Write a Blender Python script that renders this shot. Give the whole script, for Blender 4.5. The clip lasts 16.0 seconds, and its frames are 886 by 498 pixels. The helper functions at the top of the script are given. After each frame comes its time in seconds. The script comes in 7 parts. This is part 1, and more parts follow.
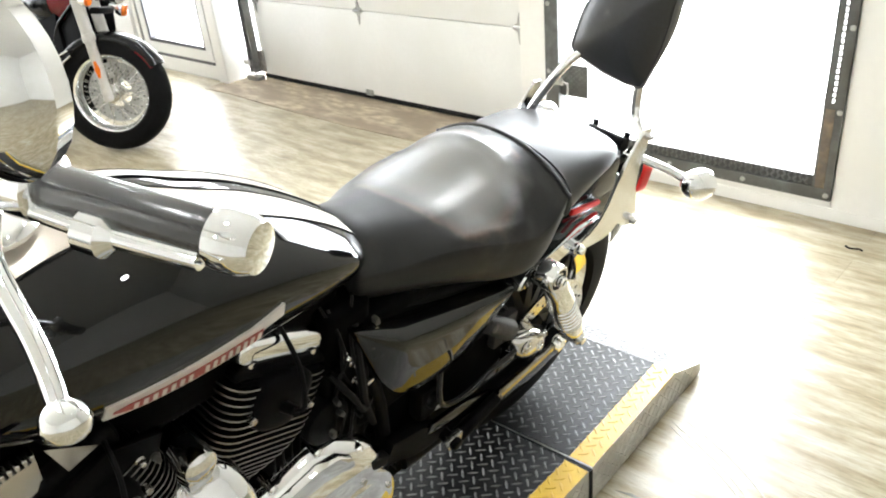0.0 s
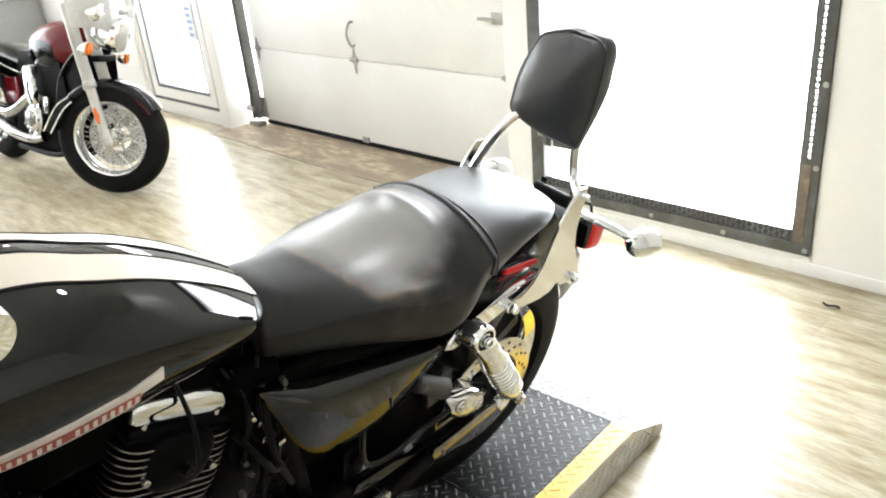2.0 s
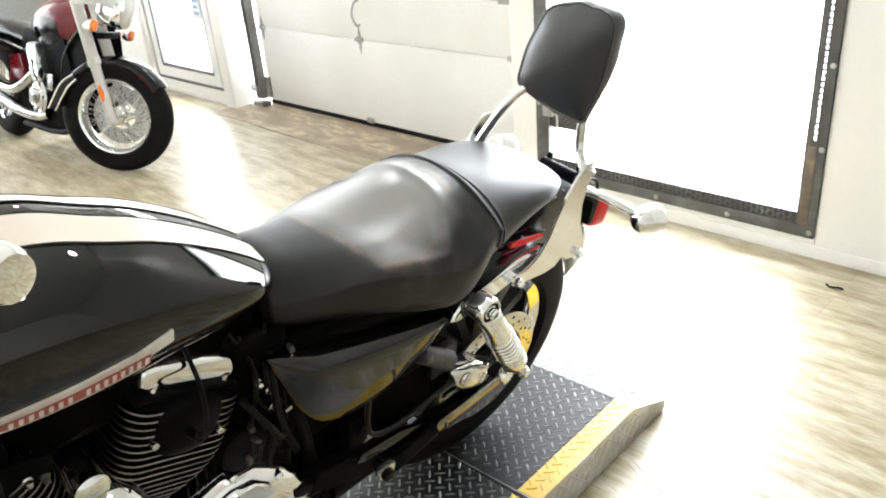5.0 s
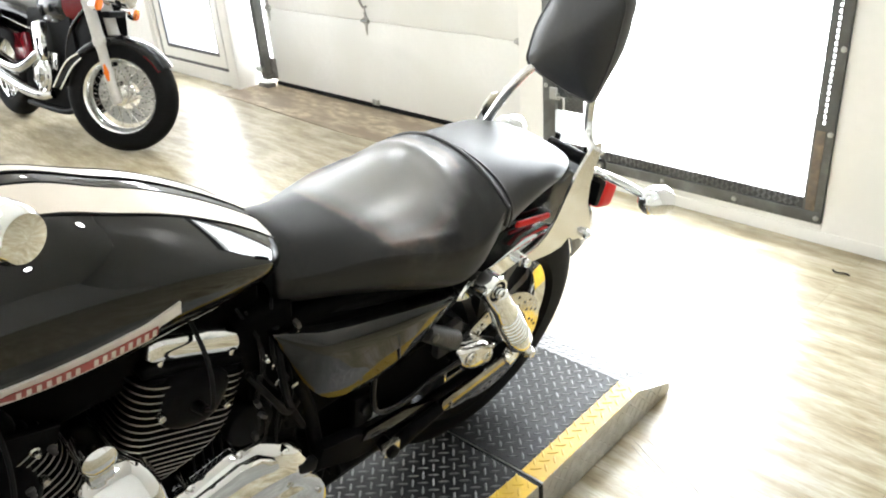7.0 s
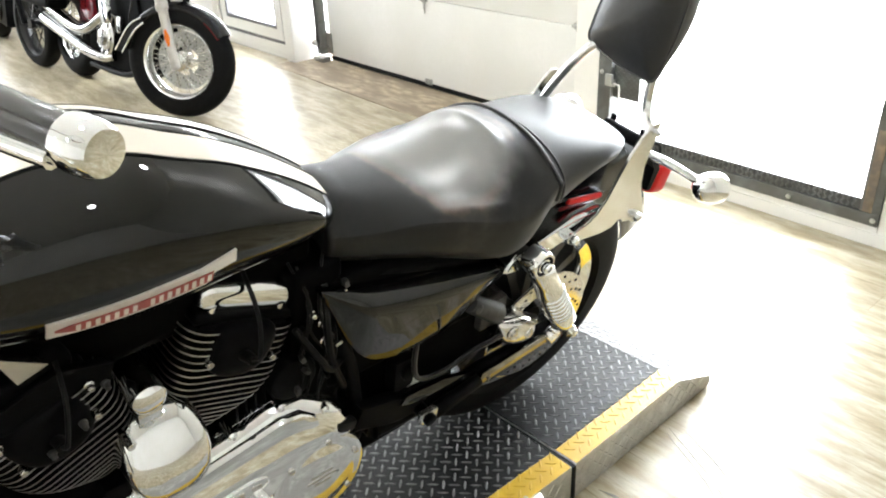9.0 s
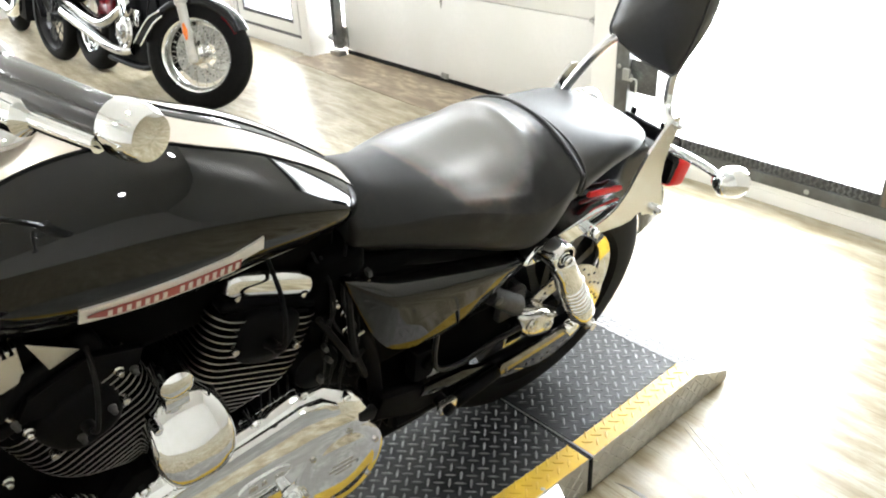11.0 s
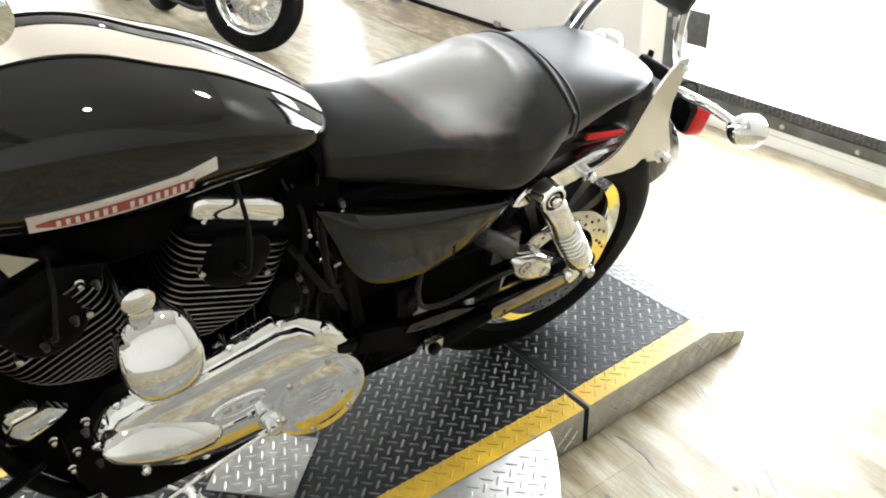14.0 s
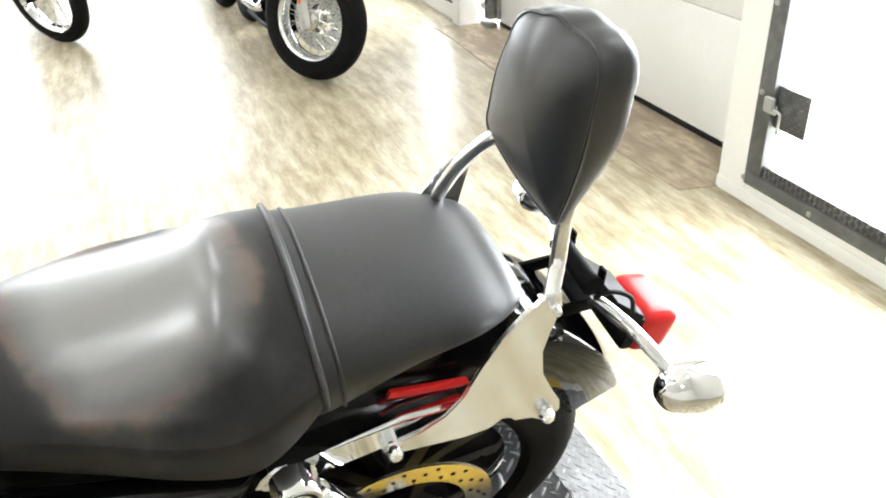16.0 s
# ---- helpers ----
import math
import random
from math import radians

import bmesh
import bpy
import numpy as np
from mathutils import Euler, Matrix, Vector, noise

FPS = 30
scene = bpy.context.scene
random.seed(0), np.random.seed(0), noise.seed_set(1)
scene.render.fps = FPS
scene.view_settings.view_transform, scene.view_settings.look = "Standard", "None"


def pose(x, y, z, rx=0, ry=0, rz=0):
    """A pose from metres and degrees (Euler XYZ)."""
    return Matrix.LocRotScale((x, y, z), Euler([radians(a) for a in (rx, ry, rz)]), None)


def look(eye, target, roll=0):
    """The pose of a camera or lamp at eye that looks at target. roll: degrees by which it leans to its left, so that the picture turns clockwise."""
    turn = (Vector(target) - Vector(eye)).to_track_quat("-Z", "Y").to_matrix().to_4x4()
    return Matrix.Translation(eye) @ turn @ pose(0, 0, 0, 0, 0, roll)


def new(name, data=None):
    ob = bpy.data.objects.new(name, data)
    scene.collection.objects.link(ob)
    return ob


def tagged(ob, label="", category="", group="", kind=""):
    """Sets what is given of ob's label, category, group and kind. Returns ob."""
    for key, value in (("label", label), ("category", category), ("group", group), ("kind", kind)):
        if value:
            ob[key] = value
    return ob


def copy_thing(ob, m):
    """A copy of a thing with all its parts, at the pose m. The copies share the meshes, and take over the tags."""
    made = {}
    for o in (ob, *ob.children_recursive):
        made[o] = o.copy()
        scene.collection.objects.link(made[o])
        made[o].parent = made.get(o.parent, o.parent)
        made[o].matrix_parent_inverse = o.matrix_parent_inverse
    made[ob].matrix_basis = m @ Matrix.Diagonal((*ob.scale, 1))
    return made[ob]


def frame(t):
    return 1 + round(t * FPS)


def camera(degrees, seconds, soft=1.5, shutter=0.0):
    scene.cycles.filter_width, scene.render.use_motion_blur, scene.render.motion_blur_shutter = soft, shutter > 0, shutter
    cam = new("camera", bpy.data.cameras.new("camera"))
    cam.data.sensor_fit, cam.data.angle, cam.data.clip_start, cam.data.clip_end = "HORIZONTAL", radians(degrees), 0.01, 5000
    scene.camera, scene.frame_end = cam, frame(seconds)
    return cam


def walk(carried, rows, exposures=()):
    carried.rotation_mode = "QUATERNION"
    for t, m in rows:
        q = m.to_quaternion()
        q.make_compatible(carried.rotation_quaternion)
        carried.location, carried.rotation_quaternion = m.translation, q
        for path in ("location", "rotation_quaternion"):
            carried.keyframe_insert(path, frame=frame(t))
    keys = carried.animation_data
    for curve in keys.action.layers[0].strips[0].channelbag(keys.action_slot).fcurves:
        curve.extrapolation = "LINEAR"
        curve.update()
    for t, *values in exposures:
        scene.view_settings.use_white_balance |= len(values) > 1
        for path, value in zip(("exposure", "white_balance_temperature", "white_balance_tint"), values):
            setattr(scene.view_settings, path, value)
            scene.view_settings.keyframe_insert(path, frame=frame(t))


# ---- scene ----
cam = camera(58.7, 16.0, soft=2.0)
PATH = [
    (0, (0.185, 0.034, 1.455), (-1.055, 1.29, 0.514), -5.6),
    (0.5, (0.29, 0.153, 1.453), (-1.08, 1.317, 0.576), -3.2),
    (1, (0.304, 0.193, 1.46), (-1.03, 1.403, 0.591), -5.4),
    (1.5, (0.302, 0.178, 1.464), (-0.997, 1.433, 0.605), -6.1),
    (2, (0.307, 0.163, 1.471), (-0.999, 1.422, 0.628), -5.4),
    (2.5, (0.307, 0.163, 1.463), (-0.982, 1.421, 0.594), -5.7),
    (3, (0.308, 0.16, 1.461), (-0.978, 1.42, 0.592), -5.6),
    (3.5, (0.31, 0.158, 1.464), (-0.983, 1.421, 0.607), -5.8),
    (4, (0.313, 0.15, 1.461), (-0.981, 1.408, 0.599), -5.2),
    (6.3, (0.309, 0.141, 1.445), (-0.995, 1.37, 0.555), -5.1),
    (6.5, (0.309, 0.138, 1.446), (-1.001, 1.363, 0.56), -5.2),
    (7, (0.307, 0.139, 1.438), (-0.99, 1.361, 0.53), -4.6),
    (7.5, (0.302, 0.14, 1.43), (-0.979, 1.356, 0.493), -3.6),
    (8, (0.301, 0.14, 1.432), (-0.972, 1.374, 0.506), -3.8),
    (8.5, (0.313, 0.134, 1.433), (-1.03, 1.334, 0.561), -5.2),
    (9, (0.308, 0.115, 1.413), (-1.049, 1.25, 0.481), -2.6),
    (9.5, (0.305, 0.101, 1.413), (-1.07, 1.215, 0.481), -2.6),
    (12, (0.307, 0.089, 1.406), (-1.061, 1.175, 0.432), -3.0),
    (12.5, (0.301, 0.07, 1.377), (-1.022, 1.09, 0.276), -1.5),
    (13, (0.299, 0.038, 1.354), (-1.042, 0.973, 0.202), -0.3),
    (13.5, (0.347, 0.112, 1.365), (-1.056, 1.076, 0.313), -2.9),
    (14, (0.399, 0.211, 1.367), (-1.037, 1.147, 0.337), -3.0),
    (14.5, (0.282, 0.381, 1.375), (-1.107, 1.399, 0.358), -1.8),
    (15, (0.164, 0.572, 1.413), (-1.165, 1.667, 0.395), -4.3),
    (15.5, (0.13, 0.833, 1.388), (-1.376, 1.719, 0.416), -0.3),
    (16, (0.101, 1.026, 1.403), (-1.508, 1.619, 0.374), -2.9),
]
walk(cam, [(t, look(eye, target, roll)) for t, eye, target, roll in PATH])
scene.view_settings.exposure = 0.12

# ---------------------------------------------------------------- world and light
world = bpy.data.worlds.new("sky")
scene.world = world
world.use_nodes = True
wn = world.node_tree
sky = wn.nodes.new("ShaderNodeTexSky")
sky.sky_type, sky.sun_disc = "NISHITA", False
sky.sun_elevation, sky.sun_rotation = radians(40), radians(20)
wn.links.new(sky.outputs[0], wn.nodes["Background"].inputs[0])
wn.nodes["Background"].inputs[1].default_value = 0.12


# ---------------------------------------------------------------- materials
def mat(name, color, rough=0.5, metal=0.0, vary=0.15, scale=40.0, bump=0.0, bscale=200.0, coat=0.0, rvary=0.1, spec=0.5, second=None, mix_scale=6.0, stretch=(1, 1, 1), emit=0.0):
    """Surface with colour and gloss varied at two scales and a fine relief."""
    m = bpy.data.materials.new(name)
    m.use_nodes = True
    t = m.node_tree
    b = t.nodes["Principled BSDF"]
    co = t.nodes.new("ShaderNodeTexCoord")
    mp = t.nodes.new("ShaderNodeMapping")
    mp.inputs["Scale"].default_value = stretch
    t.links.new(co.outputs["Object"], mp.inputs[0])

    def tex(sc, detail=5.0):
        n = t.nodes.new("ShaderNodeTexNoise")
        n.inputs["Scale"].default_value, n.inputs["Detail"].default_value = sc, detail
        t.links.new(mp.outputs[0], n.inputs["Vector"])
        return n

    fine, big = tex(scale), tex(mix_scale, 3.0)
    lo = [c * (1 - vary) for c in color]
    hi = [min(1, c * (1 + vary)) for c in color]
    r1 = t.nodes.new("ShaderNodeValToRGB")
    r1.color_ramp.elements[0].position, r1.color_ramp.elements[1].position = 0.35, 0.65
    r1.color_ramp.elements[0].color, r1.color_ramp.elements[1].color = (*lo, 1), (*hi, 1)
    t.links.new(fine.outputs[0], r1.inputs[0])
    r2 = t.nodes.new("ShaderNodeValToRGB")
    r2.color_ramp.elements[0].position, r2.color_ramp.elements[1].position = 0.4, 0.62
    mx = t.nodes.new("ShaderNodeMix")
    mx.data_type = "RGBA"
    mx.inputs[7].default_value = (*(second or [c * (1 - 0.6 * vary) for c in color]), 1)
    t.links.new(big.outputs[0], r2.inputs[0])
    t.links.new(r2.outputs[0], mx.inputs[0])
    t.links.new(r1.outputs[0], mx.inputs[6])
    t.links.new(mx.outputs[2], b.inputs["Base Color"])
    rr = t.nodes.new("ShaderNodeMapRange")
    rr.inputs[3].default_value, rr.inputs[4].default_value = max(0.0, rough - rvary * rough * 2), min(1.0, rough + rvary * rough * 2)
    t.links.new(big.outputs[0], rr.inputs[0])
    t.links.new(rr.outputs[0], b.inputs["Roughness"])
    b.inputs["Metallic"].default_value = metal
    b.inputs["Specular IOR Level"].default_value = spec
    b.inputs["Coat Weight"].default_value = coat
    b.inputs["Coat Roughness"].default_value = 0.03
    if bump:
        n = tex(bscale, 4.0)
        bp = t.nodes.new("ShaderNodeBump")
        bp.inputs["Strength"].default_value, bp.inputs["Distance"].default_value = bump, 0.002
        t.links.new(n.outputs[0], bp.inputs["Height"])
        t.links.new(bp.outputs[0], b.inputs["Normal"])
    if emit:
        b.inputs["Emission Color"].default_value = (*color, 1)
        b.inputs["Emission Strength"].default_value = emit
    return m


def glow(name, color, strength):
    m = bpy.data.materials.new(name)
    m.use_nodes = True
    t = m.node_tree
    t.nodes.remove(t.nodes["Principled BSDF"])
    e = t.nodes.new("ShaderNodeEmission")
    e.inputs[0].default_value, e.inputs[1].default_value = (*color, 1), strength
    t.links.new(e.outputs[0], t.nodes["Material Output"].inputs[0])
    return m


def glassy(name, color=(1, 1, 1), rough=0.02, trans=1.0):
    m = mat(name, color, rough, vary=0.03)
    m.node_tree.nodes["Principled BSDF"].inputs["Transmission Weight"].default_value = trans
    return m


M = {
    "black_paint": mat("black_paint", (0.003, 0.003, 0.003), 0.10, vary=0.1, coat=1.0, spec=0.0),
    "panel_paint": mat("panel_paint", (0.58, 0.525, 0.45), 0.34, metal=0.30, vary=0.04, scale=900, coat=0.04),
    "leather": mat("leather", (0.0115, 0.0120, 0.0130), 0.48, vary=0.2, scale=120, bump=0.12, bscale=420, second=(0.014, 0.0138, 0.0135), mix_scale=6, rvary=0.12, spec=0.62),
    # blue tint in the pad's black stands in for reflected sky
    "pad_leather": mat("pad_leather", (0.011, 0.0125, 0.0165), 0.37, vary=0.18, scale=120, bump=0.10, bscale=420, second=(0.009, 0.010, 0.013), mix_scale=7, rvary=0.16, spec=0.85),
    "polished_alu": mat("polished_alu", (0.74, 0.735, 0.72), 0.13, metal=1.0, vary=0.06, scale=60),
    "chrome": mat("chrome", (0.90, 0.915, 0.93), 0.035, metal=1.0, vary=0.03),
    "satin": mat("satin_metal", (0.62, 0.61, 0.58), 0.25, metal=1.0, vary=0.08, scale=80),
    "engine_black": mat("engine_black", (0.003, 0.003, 0.0034), 0.5, vary=0.3, bump=0.15, bscale=300, spec=0.06),
    "fin_edge": mat("fin_edge", (0.26, 0.26, 0.25), 0.38, metal=1.0, vary=0.1),
    "rubber": mat("rubber", (0.0042, 0.0042, 0.0042), 0.66, vary=0.25, bump=0.2, bscale=150, spec=0.10),
    "grip_rubber": mat("grip_rubber", (0.016, 0.016, 0.017), 0.26, vary=0.15, scale=60, bump=0.05, bscale=300, spec=0.9, coat=0.35),
    "red_paint": mat("red_paint", (0.11, 0.004, 0.008), 0.2, vary=0.1, spec=0.25, coat=0.12),
    "red_lens": mat("red_lens", (0.72, 0.02, 0.02), 0.38, vary=0.08, coat=0.0, spec=0.25, scale=20),
    "orange_lens": mat("orange_lens", (0.62, 0.13, 0.008), 0.12, vary=0.08, coat=0.6),
    "emblem_red": mat("emblem_red", (0.36, 0.050, 0.038), 0.34, vary=0.2, scale=200),
    "emblem_silver": mat("emblem_silver", (0.80, 0.77, 0.71), 0.3, metal=0.1, vary=0.05),
    "clear_lens": mat("clear_lens", (0.75, 0.75, 0.74), 0.08, metal=0.6, vary=0.1, scale=90, coat=0.5),
    "fork_cover": mat("fork_cover", (0.40, 0.385, 0.35), 0.35, metal=0.2, vary=0.08, coat=0.1),
    "wall_paint": mat("wall_paint", (0.80, 0.79, 0.76), 0.6, vary=0.02, scale=30, bump=0.08, bscale=180, second=(0.77, 0.76, 0.72), mix_scale=1.2),
    "ceiling_paint": mat("ceiling_paint", (0.80, 0.79, 0.765), 0.8, vary=0.03, bump=0.1, bscale=60),
    "door_white": mat("door_white", (0.80, 0.80, 0.78), 0.38, vary=0.015, bump=0.10, bscale=70, second=(0.76, 0.76, 0.73), mix_scale=2.0),
    "steel_grey": mat("steel_grey", (0.12, 0.125, 0.125), 0.45, metal=0.3, vary=0.2, scale=25, bump=0.2, bscale=120, second=(0.085, 0.085, 0.08), mix_scale=8),
    "rusty": mat("rusty_steel", (0.20, 0.15, 0.10), 0.6, vary=0.35, scale=30, bump=0.3, bscale=120, second=(0.12, 0.10, 0.085), mix_scale=14),
    "galvanised": mat("galvanised", (0.42, 0.42, 0.40), 0.42, metal=0.8, vary=0.2, scale=35),
    "frame_line": mat("door_aluminium", (0.10, 0.10, 0.105), 0.45, metal=0.3, vary=0.08),
    "concrete": mat("threshold_concrete", (0.37, 0.30, 0.21), 0.5, vary=0.35, scale=18, bump=0.3, bscale=60, second=(0.24, 0.19, 0.135), mix_scale=5, stretch=(0.6, 1.6, 1)),
    "plate_black": mat("plate_black", (0.019, 0.0193, 0.0200), 0.48, metal=0.0, vary=0.35, scale=30, bump=0.1, bscale=90, second=(0.016, 0.0165, 0.017), mix_scale=7, spec=0.22),
    # slope plate: runway black made grey to imitate glare from the gate
    "plate_slope": mat("plate_slope", (0.125, 0.125, 0.125), 0.52, metal=0.25, vary=0.3, scale=30, bump=0.1, bscale=90, second=(0.10, 0.10, 0.10), mix_scale=7, spec=0.25),
    "plate_black_worn": mat("plate_black_worn", (0.16, 0.16, 0.16), 0.42, metal=0.7, vary=0.4, scale=60),
    "plate_yellow": mat("plate_yellow", (0.66, 0.43, 0.03), 0.42, vary=0.15, scale=25, bump=0.08, bscale=90, second=(0.54, 0.34, 0.025), mix_scale=9),
    "plate_bare": mat("plate_bare", (0.54, 0.535, 0.515), 0.36, metal=0.9, vary=0.15, scale=30, bump=0.08, bscale=120, second=(0.46, 0.45, 0.42), mix_scale=9),
    "plate_disc": mat("plate_disc", (0.40, 0.395, 0.38), 0.40, metal=0.8, vary=0.18, scale=30, bump=0.08, bscale=120, second=(0.32, 0.315, 0.30), mix_scale=7),
    "steel_dark": mat("steel_dark", (0.045, 0.046, 0.047), 0.45, metal=0.3, vary=0.3, scale=40, bump=0.2, bscale=120, second=(0.05, 0.05, 0.05), mix_scale=9),
    "cast_black": mat("cast_black", (0.006, 0.006, 0.0065), 0.3, vary=0.3, spec=0.4),
    "matte_black": mat("matte_black", (0.002, 0.002, 0.002), 0.6, vary=0.3, bump=0.1, bscale=200, spec=0.03),
    "worn_plate": mat("worn_plate", (0.30, 0.30, 0.29), 0.38, metal=0.7, vary=0.2, scale=30, bump=0.08, bscale=120, second=(0.22, 0.22, 0.21), mix_scale=9),
    "disc_steel": mat("disc_steel", (0.66, 0.64, 0.60), 0.15, metal=1.0, vary=0.08, scale=80),
    "gloss_black": mat("gloss_black", (0.003, 0.003, 0.0032), 0.16, vary=0.2, spec=0.22),
    "pipe_chrome": mat("pipe_chrome", (0.48, 0.48, 0.47), 0.16, metal=1.0, vary=0.25, scale=14, mix_scale=5),
    "plate_chrome": mat("plate_chrome", (0.84, 0.845, 0.85), 0.15, metal=1.0, vary=0.04, scale=30),
    "dark_chrome": mat("dark_chrome", (0.26, 0.25, 0.23), 0.09, metal=1.0, vary=0.08, scale=60),
    "cast_alu": mat("cast_aluminium", (0.10, 0.10, 0.098), 0.5, metal=0.85, vary=0.15, scale=60, bump=0.2, bscale=220),
    "track_steel": mat("track_steel", (0.26, 0.265, 0.26), 0.42, metal=0.6, vary=0.2, scale=40, bump=0.15, bscale=120),
    "cable_black": mat("cable_black", (0.005, 0.005, 0.006), 0.32, vary=0.2, spec=0.3),
    "pane": glassy("pane_glass", (0.97, 0.98, 0.98), 0.02),
    "seal": mat("seal_rubber", (0.006, 0.006, 0.006), 0.6, vary=0.2, spec=0.15),
    "notice_blue": mat("notice_blue", (0.25, 0.36, 0.55), 0.5, vary=0.1),
    "paper": mat("paper", (0.7, 0.72, 0.74), 0.6, vary=0.05),
    "grey_cabinet": mat("grey_cabinet", (0.36, 0.37, 0.36), 0.5, vary=0.06),
    "outdoor_ground": mat("outdoor_concrete", (0.55, 0.54, 0.52), 0.8, vary=0.1, scale=8),
    "white_sticker": mat("white_sticker", (0.75, 0.73, 0.68), 0.5, vary=0.06),
    "daylight": glow("daylight_haze", (0.91, 0.96, 1.0), 26.5),
    "shop_daylight": glow("shop_daylight", (0.93, 0.97, 1.0), 8.2),
    "lamp_glow": glow("lamp_glow", (0.955, 0.98, 1.0), 180.0),
}


def worn_leather():
    """Rider's leather: black at the sides, rubbed smooth in the bowl and brownish round its rim."""
    m = mat("leather_worn", (0.0098, 0.0100, 0.0102), 0.46, vary=0.2, scale=120, bump=0.09, bscale=420, second=(0.0112, 0.0112, 0.0112), mix_scale=6, rvary=0.10, spec=0.32)
    t = m.node_tree
    b = t.nodes["Principled BSDF"]
    co = t.nodes.new("ShaderNodeTexCoord")
    mp = t.nodes.new("ShaderNodeMapping")
    mp.vector_type = "TEXTURE"
    mp.inputs["Location"].default_value = (0.0, 0.955, 0.835)
    mp.inputs["Scale"].default_value = (0.170, 0.160, 0.17)
    t.links.new(co.outputs["Object"], mp.inputs[0])
    g = t.nodes.new("ShaderNodeTexGradient")
    g.gradient_type = "SPHERICAL"
    t.links.new(mp.outputs[0], g.inputs[0])
    n = t.nodes.new("ShaderNodeTexNoise")
    n.inputs["Scale"].default_value, n.inputs["Detail"].default_value = 7.0, 6.0
    t.links.new(co.outputs["Object"], n.inputs["Vector"])
    ad = t.nodes.new("ShaderNodeMath")
    ad.operation = "MULTIPLY_ADD"
    ad.inputs[1].default_value, ad.inputs[2].default_value = 0.55, -0.28
    t.links.new(n.outputs[0], ad.inputs[0])
    su = t.nodes.new("ShaderNodeMath")
    su.operation = "ADD"
    t.links.new(g.outputs[1], su.inputs[0])
    t.links.new(ad.outputs[0], su.inputs[1])
    r = t.nodes.new("ShaderNodeMapRange")
    r.interpolation_type = "SMOOTHSTEP"
    r.inputs[1].default_value, r.inputs[2].default_value = 0.0, 0.52
    r.inputs[4].default_value = 1.0
    t.links.new(su.outputs[0], r.inputs[0])
    t.links.new(r.outputs[0], b.inputs["Coat Weight"])
    b.inputs["Coat Roughness"].default_value = 0.37
    b.inputs["Coat IOR"].default_value = 2.7
    # brown rub marks in a band round the bowl
    band = t.nodes.new("ShaderNodeValToRGB")
    for p, c in ((0.0, 0.0), (0.08, 0.10), (0.14, 1.0), (0.20, 0.7), (0.30, 0.04)):
        e = band.color_ramp.elements.new(p)
        e.color = (c, c, c, 1)
    band.color_ramp.elements.remove(band.color_ramp.elements[0])
    band.color_ramp.elements[-1].color = (0.03, 0.03, 0.03, 1)
    t.links.new(su.outputs[0], band.inputs[0])
    # only here and there along it
    patch = t.nodes.new("ShaderNodeTexNoise")
    patch.inputs["Scale"].default_value, patch.inputs["Detail"].default_value = 11.0, 4.0
    t.links.new(co.outputs["Object"], patch.inputs["Vector"])
    keep = t.nodes.new("ShaderNodeMapRange")
    keep.interpolation_type = "SMOOTHSTEP"
    keep.inputs[1].default_value, keep.inputs[2].default_value = 0.38, 0.54
    keep.inputs[4].default_value = 0.85
    t.links.new(patch.outputs[0], keep.inputs[0])
    both = t.nodes.new("ShaderNodeMath")
    both.operation = "MULTIPLY"
    t.links.new(band.outputs[0], both.inputs[0])
    t.links.new(keep.outputs[0], both.inputs[1])
    mx = t.nodes.new("ShaderNodeMix")
    mx.data_type = "RGBA"
    old = b.inputs["Base Color"].links[0].from_socket
    t.links.new(both.outputs[0], mx.inputs[0])
    t.links.new(old, mx.inputs[6])
    mx.inputs[7].default_value = (0.075, 0.046, 0.029, 1)
    t.links.new(mx.outputs[2], b.inputs["Base Color"])
    return m


M["leather_worn"] = worn_leather()


